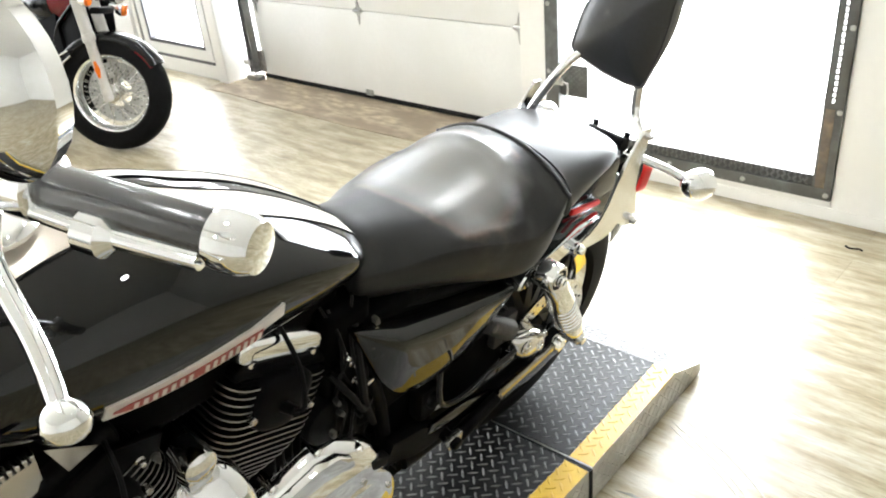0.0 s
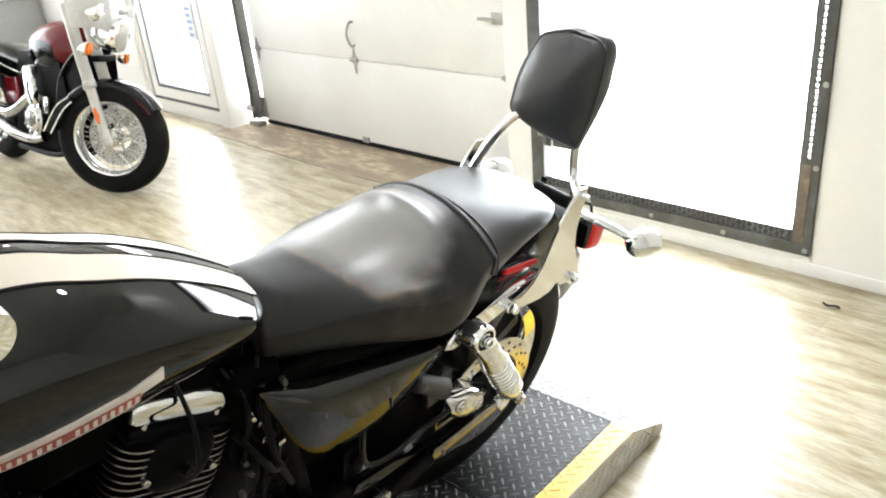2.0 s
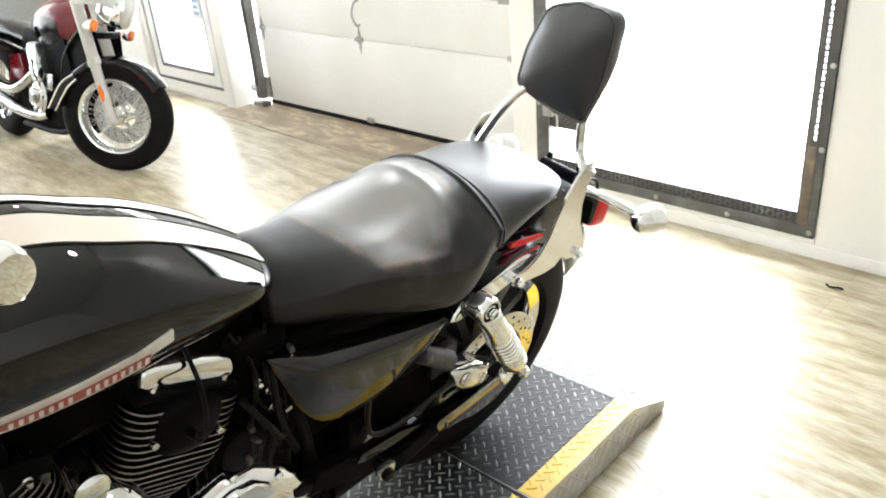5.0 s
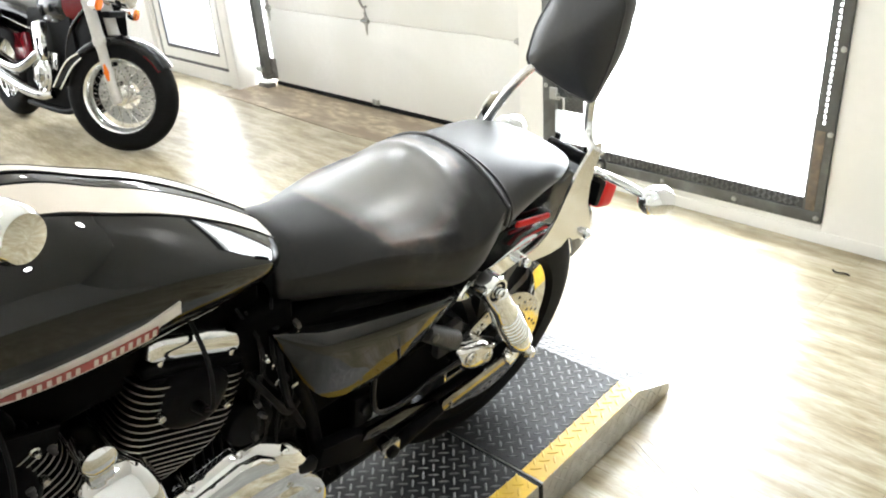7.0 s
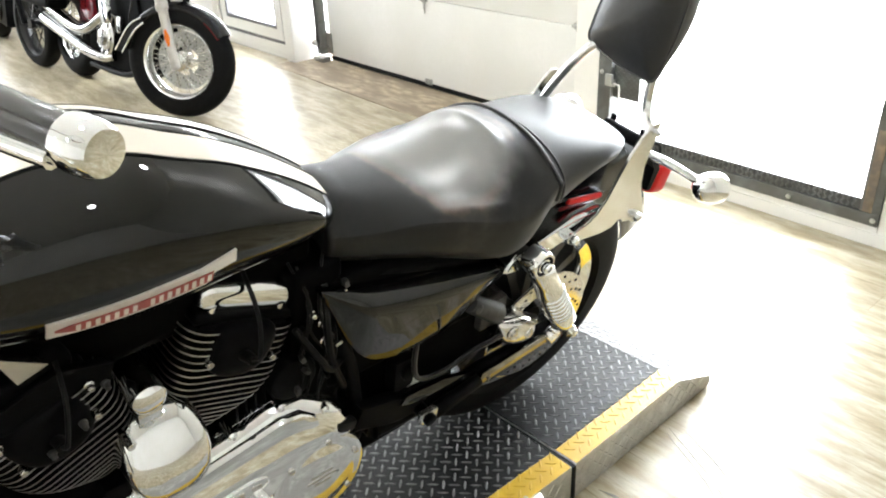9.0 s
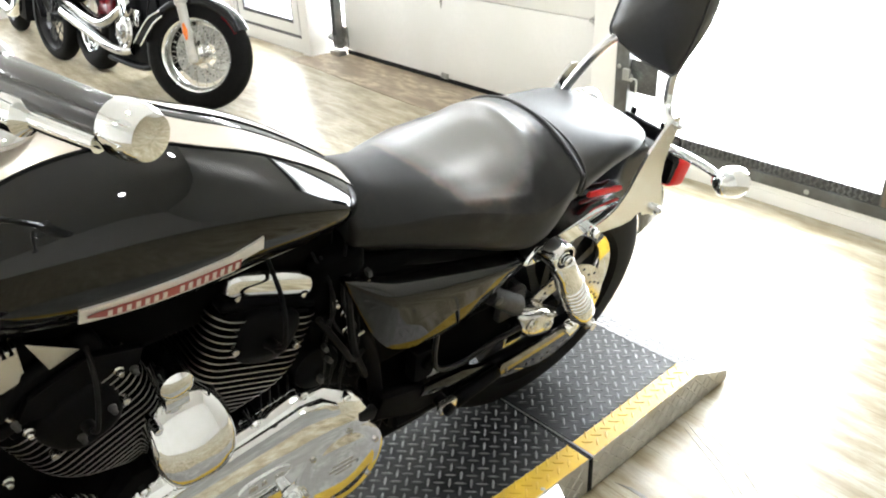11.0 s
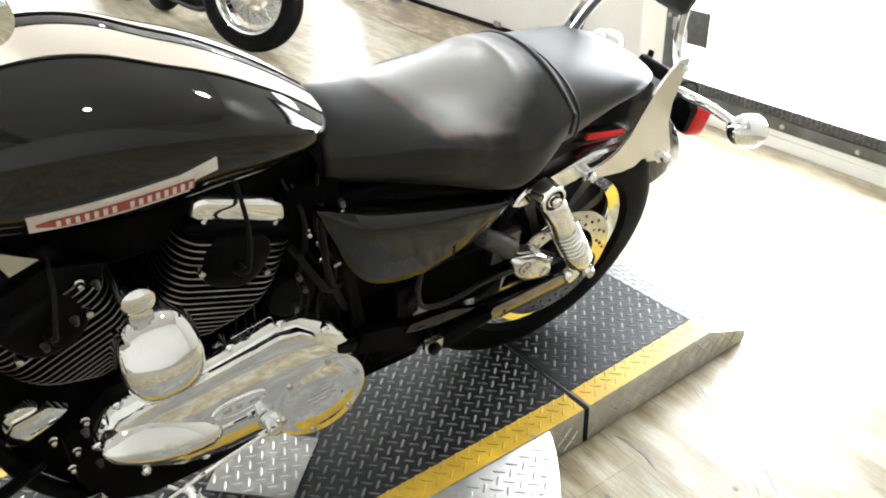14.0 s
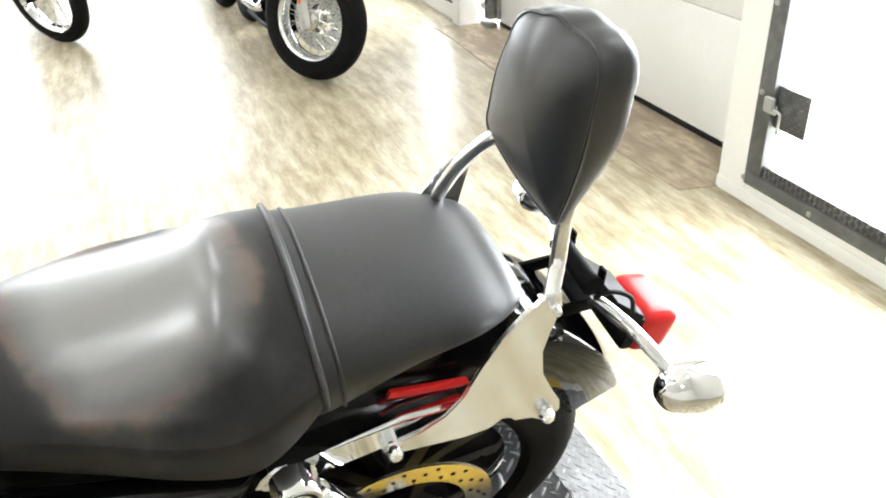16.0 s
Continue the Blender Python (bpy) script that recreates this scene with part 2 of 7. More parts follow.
def floor_material():
    m = bpy.data.materials.new("wood_look_vinyl")
    m.use_nodes = True
    t = m.node_tree
    b = t.nodes["Principled BSDF"]
    co = t.nodes.new("ShaderNodeTexCoord")

    def noise_node(scale3, scale, detail):
        mp = t.nodes.new("ShaderNodeMapping")
        mp.inputs["Scale"].default_value = scale3
        t.links.new(co.outputs["Object"], mp.inputs[0])
        n = t.nodes.new("ShaderNodeTexNoise")
        n.inputs["Scale"].default_value, n.inputs["Detail"].default_value = scale, detail
        n.inputs["Roughness"].default_value = 0.62
        t.links.new(mp.outputs[0], n.inputs["Vector"])
        return n

    def ramp(src, stops):
        r = t.nodes.new("ShaderNodeValToRGB")
        while len(r.color_ramp.elements) < len(stops):
            r.color_ramp.elements.new(0.5)
        for e, (p, c) in zip(r.color_ramp.elements, stops):
            e.position, e.color = p, (*c, 1)
        t.links.new(src, r.inputs[0])
        return r

    def mix(kind, fac, a, bb):
        x = t.nodes.new("ShaderNodeMix")
        x.data_type, x.blend_type = "RGBA", kind
        if isinstance(fac, float):
            x.inputs[0].default_value = fac
        else:
            t.links.new(fac, x.inputs[0])
        t.links.new(a, x.inputs[6])
        t.links.new(bb, x.inputs[7])
        return x

    streak = noise_node((1.5, 7.0, 1), 2.6, 9.0)
    c1 = ramp(streak.outputs[0], [(0.28, (0.20, 0.160, 0.092)), (0.44, (0.35, 0.300, 0.195)), (0.58, (0.49, 0.445, 0.34)), (0.74, (0.60, 0.580, 0.52))])
    grain = noise_node((6.0, 48.0, 1), 3.0, 7.0)
    c2 = ramp(grain.outputs[0], [(0.34, (0.68, 0.65, 0.59)), (0.56, (1, 1, 1))])
    # planks, 180 mm wide, laid along x with staggered ends
    br = t.nodes.new("ShaderNodeTexBrick")
    br.offset = 0.37
    br.inputs["Scale"].default_value = 1.0
    br.inputs["Brick Width"].default_value, br.inputs["Row Height"].default_value = 1.22, 0.18
    br.inputs["Mortar Size"].default_value = 0.0012
    br.inputs["Color1"].default_value, br.inputs["Color2"].default_value = (1, 1, 1, 1), (0.84, 0.82, 0.78, 1)
    br.inputs["Mortar"].default_value = (0.55, 0.5, 0.42, 1)
    t.links.new(co.outputs["Object"], br.inputs["Vector"])
    stain = noise_node((1, 1, 1), 1.7, 6.0)
    c3 = ramp(stain.outputs[0], [(0.38, (0.84, 0.83, 0.80)), (0.56, (1, 1, 1))])
    x1 = mix("MULTIPLY", 0.8, c1.outputs[0], c2.outputs[0])
    x2 = mix("MULTIPLY", 0.8, x1.outputs[2], br.outputs[0])
    x3 = mix("MULTIPLY", 0.9, x2.outputs[2], c3.outputs[0])
    t.links.new(x3.outputs[2], b.inputs["Base Color"])
    rr = t.nodes.new("ShaderNodeMapRange")
    rr.inputs[3].default_value, rr.inputs[4].default_value = 0.26, 0.46
    t.links.new(streak.outputs[0], rr.inputs[0])
    t.links.new(rr.outputs[0], b.inputs["Roughness"])
    bp = t.nodes.new("ShaderNodeBump")
    bp.inputs["Strength"].default_value, bp.inputs["Distance"].default_value = 0.12, 0.002
    t.links.new(grain.outputs[0], bp.inputs["Height"])
    t.links.new(bp.outputs[0], b.inputs["Normal"])
    return m


M["floor"] = floor_material()


# ---------------------------------------------------------------- mesh helpers
def obj(name, bm, material, parent=None, label="", angle=38):
    """One mesh object out of a bmesh; material may be a list of slots."""
    bmesh.ops.recalc_face_normals(bm, faces=bm.faces)
    me = bpy.data.meshes.new(name)
    bm.to_mesh(me)
    bm.free()
    for p in me.polygons:
        p.use_smooth = True
    me.set_sharp_from_angle(angle=radians(angle))
    for k in material if isinstance(material, (list, tuple)) else [material]:
        me.materials.append(M[k])
    ob = new(name, me)
    if parent:
        ob.parent = parent
    if label:
        ob["label"] = label
    return ob


def part(name, bm, material, parent, label="", angle=38):
    return obj(name, bm, material, parent, label, angle)


def empty(name, m=None):
    ob = new(name)
    if m is not None:
        ob.matrix_world = m
    return ob


def box(bm, lo, hi, bev=0.0, seg=2, m=None, mi=0):
    r = bmesh.ops.create_cube(bm, size=1.0)
    vs = r["verts"]
    lo, hi = Vector(lo), Vector(hi)
    for v in vs:
        v.co = Vector(((v.co.x + 0.5) * (hi.x - lo.x) + lo.x, (v.co.y + 0.5) * (hi.y - lo.y) + lo.y, (v.co.z + 0.5) * (hi.z - lo.z) + lo.z))
    fs = {f for v in vs for f in v.link_faces}
    if bev:
        es = list({e for v in vs for e in v.link_edges})
        r = bmesh.ops.bevel(bm, geom=es, offset=bev, segments=seg, affect="EDGES", profile=0.6)
        vs = list({v for f in r["faces"] for v in f.verts} | {v for v in vs if v.is_valid})
        fs = {f for v in vs for f in v.link_faces}
    for f in fs:
        f.material_index = mi
    if m is not None:
        for v in vs:
            v.co = m @ v.co
    return bm


def basis(axis):
    a = Vector(axis).normalized()
    s = Vector((0, 0, 1)) if abs(a.z) < 0.9 else Vector((1, 0, 0))
    x = a.cross(s).normalized()
    return x, a.cross(x).normalized(), a


def rings(bm, loops, caps=True, closed=True, mi=0, loop=False):
    """Skin a row of rings of equal length."""
    vv = [[bm.verts.new(p) for p in r] for r in loops]
    n = len(vv[0])
    pairs = list(zip(vv, vv[1:])) + ([(vv[-1], vv[0])] if loop else [])
    for a, b in pairs:
        for i in range(n if closed else n - 1):
            j = (i + 1) % n
            f = bm.faces.new((a[i], a[j], b[j], b[i]))
            f.material_index = mi
    if caps and not loop:
        for r in (vv[0], vv[-1]):
            try:
                bm.faces.new(r).material_index = mi
            except ValueError:
                pass
    return vv


def lathe(bm, p0, axis, prof, seg=24, mi=0, caps=True):
    """Turned body: prof is rows of (distance along the axis, radius)."""
    x, y, a = basis(axis)
    p0 = Vector(p0)
    return rings(bm, [[p0 + a * d + (x * math.cos(q) + y * math.sin(q)) * max(r, 1e-4) for q in [2 * math.pi * i / seg for i in range(seg)]] for d, r in prof], caps=caps, mi=mi)


def cyl(bm, p0, p1, r0, r1=None, seg=16, bev=0.0, mi=0):
    p0, p1 = Vector(p0), Vector(p1)
    ln = (p1 - p0).length
    r1 = r0 if r1 is None else r1
    prof = [(0, r0), (ln, r1)] if not bev else [(0, r0 - bev), (bev * 0.3, r0 - bev * 0.3), (bev, r0), (ln - bev, r1), (ln - bev * 0.3, r1 - bev * 0.3), (ln, r1 - bev)]
    lathe(bm, p0, p1 - p0, prof, seg, mi)
    return bm


def spline(pts, n=8):
    """Points along a smooth curve through pts."""
    pts = [Vector(p) for p in pts]
    out = []
    q = [pts[0] * 2 - pts[1]] + pts + [pts[-1] * 2 - pts[-2]]
    for i in range(1, len(q) - 2):
        a, b, c, d = q[i - 1:i + 3]
        for k in range(n):
            s = k / n
            out.append(0.5 * ((2 * b) + (c - a) * s + (2 * a - 5 * b + 4 * c - d) * s * s + (3 * b - a - 3 * c + d) * s ** 3))
    return out + [pts[-1]]


def tube(bm, pts, r, seg=12, n=8, mi=0, smooth=True, r_end=None):
    ps = spline(pts, n) if smooth and len(pts) > 2 else [Vector(p) for p in pts]
    loops, x = [], None
    for i, p in enumerate(ps):
        d = (ps[min(i + 1, len(ps) - 1)] - ps[max(i - 1, 0)]).normalized()
        if x is None:
            x = basis(d)[0]
        x = (x - d * x.dot(d)).normalized()
        y = d.cross(x)
        rr = r if r_end is None else r + (r_end - r) * i / (len(ps) - 1)
        loops.append([p + (x * math.cos(q) + y * math.sin(q)) * rr for q in [2 * math.pi * k / seg for k in range(seg)]])
    rings(bm, loops, mi=mi)
    return bm


def slab(bm, pts, u0, u1, axis=0, bev=0.0, mi=0):
    """A flat plate: outline pts in the two other axes, from u0 to u1 along the axis."""
    def place(u, p):
        v = list(p)
        v.insert(axis, u)
        return v
    loops = [[place(u0, p) for p in pts], [place(u1, p) for p in pts]]
    vv = rings(bm, loops, mi=mi)
    if bev:
        es = [e for e in {e for r in vv for v in r for e in v.link_edges} if any(len(f.verts) > 4 for f in e.link_faces) or len(pts) == 4]
        bmesh.ops.bevel(bm, geom=es, offset=bev, segments=2, affect="EDGES", profile=0.6)
    return bm


def mirrored(ob, name=None):
    """The same part on the other side (x turned over)."""
    me = ob.data.copy()
    me.transform(Matrix.Diagonal((-1, 1, 1, 1)))
    me.flip_normals()
    o = new(name or ob.name.split(".")[0], me)
    o.parent = ob.parent
    if "label" in ob:
        o["label"] = ob["label"]
    return o


def lerp(table, y):
    for (a, va), (b, vb) in zip(table, table[1:]):
        if y <= b:
            s = max(0.0, min(1.0, (y - a) / (b - a)))
            return va + (vb - va) * s
    return table[-1][1]


def smooth_lerp(table, y):
    """Smooth curve through rows of (place, value)."""
    n = len(table)
    if y <= table[0][0]:
        return table[0][1]
    for i in range(n - 1):
        a, b = table[i], table[i + 1]
        if y <= b[0]:
            h = b[0] - a[0]
            s = (y - a[0]) / h
            m0 = (b[1] - table[i - 1][1]) / (b[0] - table[i - 1][0]) if i else (b[1] - a[1]) / h
            m1 = (table[i + 2][1] - a[1]) / (table[i + 2][0] - a[0]) if i + 2 < n else (b[1] - a[1]) / h
            return (2 * s ** 3 - 3 * s ** 2 + 1) * a[1] + (s ** 3 - 2 * s ** 2 + s) * h * m0 + (3 * s ** 2 - 2 * s ** 3) * b[1] + (s ** 3 - s ** 2) * h * m1
    return table[-1][1]
# ---------------------------------------------------------------- the room
WALL_Y, WALL_T, ROOM_H = 2.97, 0.34, 3.2
WEST, EAST, SOUTH = -8.2, 3.4, -4.2


def setting(name, bm, material, label, category):
    return tagged(obj(name, bm, material), label, category, kind="structure")


def simple_box(name, lo, hi, material, label, category, bev=0.0):
    return setting(name, box(bmesh.new(), lo, hi, bev), material, label, category)


simple_box("floor", (WEST - 0.2, SOUTH - 0.2, -0.12), (EAST + 0.2, WALL_Y + 0.02, 0.0), "floor", "pale streaky wood-look vinyl plank floor with a soft gloss", "floor")
simple_box("ceiling", (WEST - 0.2, SOUTH - 0.2, ROOM_H), (EAST + 0.2, WALL_Y + 0.5, ROOM_H + 0.15), "ceiling_paint", "plain off-white painted ceiling with recessed lamps", "ceiling")
# the end wall's unseen window is added; its glow brightens seat and floor
bm = bmesh.new()
WEST_OPENING = (-3.2, 1.9, 0.4, 2.9)
box(bm, (WEST - 0.2, SOUTH, 0.0), (WEST, WEST_OPENING[0], ROOM_H))
box(bm, (WEST - 0.2, WEST_OPENING[1], 0.0), (WEST, WALL_Y, ROOM_H))
box(bm, (WEST - 0.2, WEST_OPENING[0], 0.0), (WEST, WEST_OPENING[1], WEST_OPENING[2]))
box(bm, (WEST - 0.2, WEST_OPENING[0], WEST_OPENING[3]), (WEST, WEST_OPENING[1], ROOM_H))
setting("wall_west", bm, "wall_paint", "white painted end wall with an added window, out of view", "wall")
bm = bmesh.new()
box(bm, (WEST - 0.9, WEST_OPENING[0] - 1.0, 0.0), (WEST - 0.85, WEST_OPENING[1] + 0.7, 3.4))
tagged(obj("backdrop", bm, "shop_daylight"), "added white glow outside the unseen end wall window", "backdrop", kind="structure")
simple_box("wall_east", (EAST, SOUTH, 0.0), (EAST + 0.2, WALL_Y, ROOM_H), "wall_paint", "white painted side wall of the showroom", "wall")
simple_box("wall_south", (WEST - 0.2, SOUTH - 0.2, 0.0), (EAST + 0.2, SOUTH, ROOM_H), "wall_paint", "white painted back wall of the showroom", "wall")

# openings in the north wall: entry door, garage door, steel gate
DOOR = (-5.86, -4.77, 0.0, 2.12)
GARAGE = (-4.66, -2.08, 0.0, 2.45)
GATE = (-1.93, -0.628, 0.079, 2.2)


def north_wall():
    bm = bmesh.new()
    y0, y1 = WALL_Y, WALL_Y + WALL_T
    edges = [WEST]
    for x0, x1, z0, z1 in (DOOR, GARAGE, GATE):
        box(bm, (edges[-1], y0, 0), (x0, y1, ROOM_H), 0.004, 1)
        box(bm, (x0, y0, z1), (x1, y1, ROOM_H), 0.0)
        if z0 > 0:
            box(bm, (x0, y0, 0), (x1, y1, z0), 0.0)
        edges.append(x1)
    box(bm, (edges[-1], y0, 0), (EAST + 0.2, y1, ROOM_H), 0.004, 1)
    return setting("wall_north", bm, "wall_paint", "white painted outer wall with door, garage and gate openings", "wall")


north_wall()

# the worn concrete threshold before the garage door
bm = bmesh.new()
lo_edge = [(-4.72, 2.815), (-4.4, 2.825), (-4.0, 2.80), (-3.6, 2.785), (-3.2, 2.772), (-2.8, 2.79), (-2.45, 2.805), (-2.105, 2.812), (-2.07, 2.955)]
slab(bm, lo_edge + [(-2.07, 3.30), (-4.72, 3.30)], -0.10, 0.004, axis=2)
setting("threshold", bm, "concrete", "worn brown concrete threshold in front of the garage door", "threshold")

# outside: bright sunlit yard and haze
bm = bmesh.new()
box(bm, (-14, WALL_Y + WALL_T + 0.01, -0.25), (8, 16, -0.06))
tagged(obj("ground", bm, "outdoor_ground"), "pale sunlit concrete yard outside", "ground", kind="structure")
bm = bmesh.new()
box(bm, (-10.5, 4.6, -0.05), (3.5, 4.65, 4.2))
tagged(obj("backdrop", bm, "daylight"), "glaring white daylight outside the openings", "backdrop", kind="structure")


def garage_door():
    root = tagged(empty("garage_door", Matrix.Translation((0, 0, 0))), "closed white sectional garage door with metal hinges", "garage door")
    x0, x1, y0, y1 = GARAGE[0] + 0.135, GARAGE[1] + 0.03, 3.195, 3.24
    zs = [0.035, 0.545, 1.07, 1.60, 2.13, 2.5]
    for a, b in zip(zs, zs[1:]):
        bm = bmesh.new()
        if a < 1.5 or a > 2.0:
            box(bm, (x0, y0, a), (x1, y1, b - 0.003), 0.006, 2)
            part("panel", bm, "door_white", root)
            continue
        # glazed section added out of view, letting daylight in to brighten the seat
        w = (x1 - x0 - 0.08) / 4
        box(bm, (x0, y0, a), (x1, y1, a + 0.08), 0.004)
        box(bm, (x0, y0, b - 0.083), (x1, y1, b - 0.003), 0.004)
        for i in range(5):
            xc = x0 + i * w
            box(bm, (xc, y0, a + 0.08), (xc + 0.08, y1, b - 0.083), 0.004)
        glazed = part("glazed_panel", bm, "door_white", root, "added white door section with four panes, out of view")
        for i in range(4):
            bm = bmesh.new()
            box(bm, (x0 + i * w + 0.078, y0 + 0.018, a + 0.078), (x0 + (i + 1) * w + 0.002, y0 + 0.024, b - 0.081))
            part("pane", bm, "pane", glazed, "added glass pane that lets daylight in").visible_shadow = False
    bm = bmesh.new()
    tube(bm, [(x0, y0 + 0.02, 0.02), (x1, y0 + 0.02, 0.02)], 0.02, smooth=False)
    part("bottom_seal", bm, "seal", root, "black rubber bottom seal")

    def hinge(x, z, wide):
        bm = bmesh.new()
        slab(bm, [(x - wide, z - 0.012), (x - wide, z + 0.012), (x - wide * 0.4, z + 0.02), (x, z + 0.075), (x + wide * 0.4, z + 0.02), (x + wide, z + 0.012), (x + wide, z - 0.012), (x + wide * 0.4, z - 0.02), (x, z - 0.085), (x - wide * 0.4, z - 0.02)], y0 - 0.006, y0 - 0.0005, axis=1)
        cyl(bm, (x - wide, y0 - 0.012, z), (x + wide, y0 - 0.012, z), 0.009, seg=10)
        for s in (-0.05, 0.045):
            cyl(bm, (x, y0 - 0.011, z + s), (x, y0 - 0.004, z + s), 0.006, seg=8)
        part("hinge", bm, "galvanised", root, "galvanised steel hinge")
    for z in (0.545, 1.07, 1.60, 2.13):
        for x in (-3.444, x0 + 0.05, -2.25):
            hinge(x, z, 0.03)
    # lift handle
    bm = bmesh.new()
    tube(bm, [(-3.425, y0, 0.77), (-3.425, y0 - 0.03, 0.765), (-3.44, y0 - 0.045, 0.70), (-3.43, y0 - 0.03, 0.635), (-3.43, y0, 0.63)], 0.007, n=6)
    part("lift_handle", bm, "galvanised", root, "bent metal lift handle")
    bm = bmesh.new()
    box(bm, (-3.46, y0 - 0.012, 0.03), (-3.40, y0 - 0.0005, 0.065), 0.003)
    cyl(bm, (-3.43, y0 - 0.02, 0.045), (-3.43, y0, 0.045), 0.008, seg=8)
    part("bottom_bracket", bm, "galvanised", root)
    # side latch
    bm = bmesh.new()
    box(bm, (-2.33, y0 - 0.014, 0.81), (-2.22, y0 - 0.0005, 0.87), 0.004)
    cyl(bm, (-2.42, y0 - 0.012, 0.835), (-2.31, y0 - 0.012, 0.835), 0.008, seg=10)
    part("slide_latch", bm, "galvanised", root)
    # track and lower roller bracket
    bm = bmesh.new()
    xt = GARAGE[0] + 0.105
    box(bm, (xt - 0.028, 3.12, 0.05), (xt - 0.022, 3.18, 2.4))
    box(bm, (xt - 0.022, 3.174, 0.05), (xt + 0.022, 3.18, 2.4))
    box(bm, (xt + 0.016, 3.12, 0.05), (xt + 0.022, 3.18, 2.4))
    part("track", bm, "track_steel", root, "grey steel vertical roller track")
    bm = bmesh.new()
    box(bm, (x0 - 0.10, y0 - 0.02, 0.05), (x0 + 0.035, y0 - 0.002, 0.20), 0.006)
    box(bm, (x0 - 0.075, y0 - 0.07, 0.09), (x0 - 0.055, y0 - 0.002, 0.18), 0.003)
    cyl(bm, (x0 - 0.12, y0 - 0.055, 0.12), (x0 - 0.04, y0 - 0.055, 0.12), 0.022, seg=12)
    for i in range(4):
        cyl(bm, (x0 - 0.07 + 0.03 * i, y0 - 0.028, 0.075 + 0.04 * (i % 2)), (x0 - 0.07 + 0.03 * i, y0 - 0.018, 0.075 + 0.04 * (i % 2)), 0.007, seg=8)
    box(bm, (xt - 0.06, 3.10, 0.0), (xt + 0.06, 3.17, 0.035), 0.006)
    part("roller_bracket", bm, "galvanised", root, "galvanised roller bracket at the foot of the track")
    return root


garage_door()


def entry_door():
    x0, x1, z0, z1 = DOOR
    y = WALL_Y + 0.03
    root = tagged(empty("door_1"), "white aluminium entry door with a large glass pane", "door", kind="structure")
    # the stile and rail bands: white faces between dark gaskets
    bands = [("door_frame", 0.0, 0.05, "wall_paint", 0.02, 0.00), ("gasket", 0.05, 0.075, "frame_line", 0.02, 0.012), ("leaf_frame", 0.075, 0.15, "door_white", 0.02, 0.006), ("glazing_bead", 0.15, 0.175, "frame_line", 0.02, 0.01)]
    foot = 0.045
    for nm, a, b, m, t, dy in bands:
        bm = bmesh.new()
        yy = y + dy
        box(bm, (x0 + a, yy, z0 + foot + a), (x0 + b, yy + 0.05, z1 - a))
        box(bm, (x1 - b, yy, z0 + foot + a), (x1 - a, yy + 0.05, z1 - a))
        box(bm, (x0 + b, yy, z0 + foot + a), (x1 - b, yy + 0.05, z0 + foot + b))
        box(bm, (x0 + b, yy, z1 - b), (x1 - b, yy + 0.05, z1 - a))
        part(nm, bm, m, root)
    bm = bmesh.new()
    box(bm, (x0, y, 0.0), (x1, y + 0.09, foot), 0.004)
    part("sill", bm, "wall_paint", root, "white door sill")
    bm = bmesh.new()
    box(bm, (x1 - 0.26, y - 0.004, 0.60), (x1 - 0.155, y + 0.004, 0.86))
    sign = part("notice", bm, "paper", root, "pale blue printed notice on the glass")
    for i in range(5):
        bm = bmesh.new()
        box(bm, (x1 - 0.25, y - 0.006, 0.63 + i * 0.045), (x1 - 0.17 - 0.015 * (i % 2), y - 0.0042, 0.65 + i * 0.045))
        part("printed_bar", bm, "notice_blue", sign)
    return root


entry_door()


def lozenge(bm, x, y, z, ang, ln=0.0150, wd=0.0030, ht=0.0020, slope=0.0, mi=0):
    c, s = math.cos(ang), math.sin(ang)
    def p(a, b, h):
        px, py = x + a * c - b * s, y + a * s + b * c
        return Vector((px, py, z + h + slope * (py - y)))
    base = [p(ln, 0, 0), p(ln * 0.5, wd, 0), p(-ln * 0.5, wd, 0), p(-ln, 0, 0), p(-ln * 0.5, -wd, 0), p(ln * 0.5, -wd, 0)]
    top = [p(ln * 0.72, 0, ht), p(ln * 0.4, wd * 0.5, ht), p(-ln * 0.4, wd * 0.5, ht), p(-ln * 0.72, 0, ht), p(-ln * 0.4, -wd * 0.5, ht), p(ln * 0.4, -wd * 0.5, ht)]
    b = [bm.verts.new(q) for q in base]
    t = [bm.verts.new(q) for q in top]
    for i in range(6):
        j = (i + 1) % 6
        bm.faces.new((b[i], b[j], t[j], t[i])).material_index = mi
    bm.faces.new(t).material_index = mi


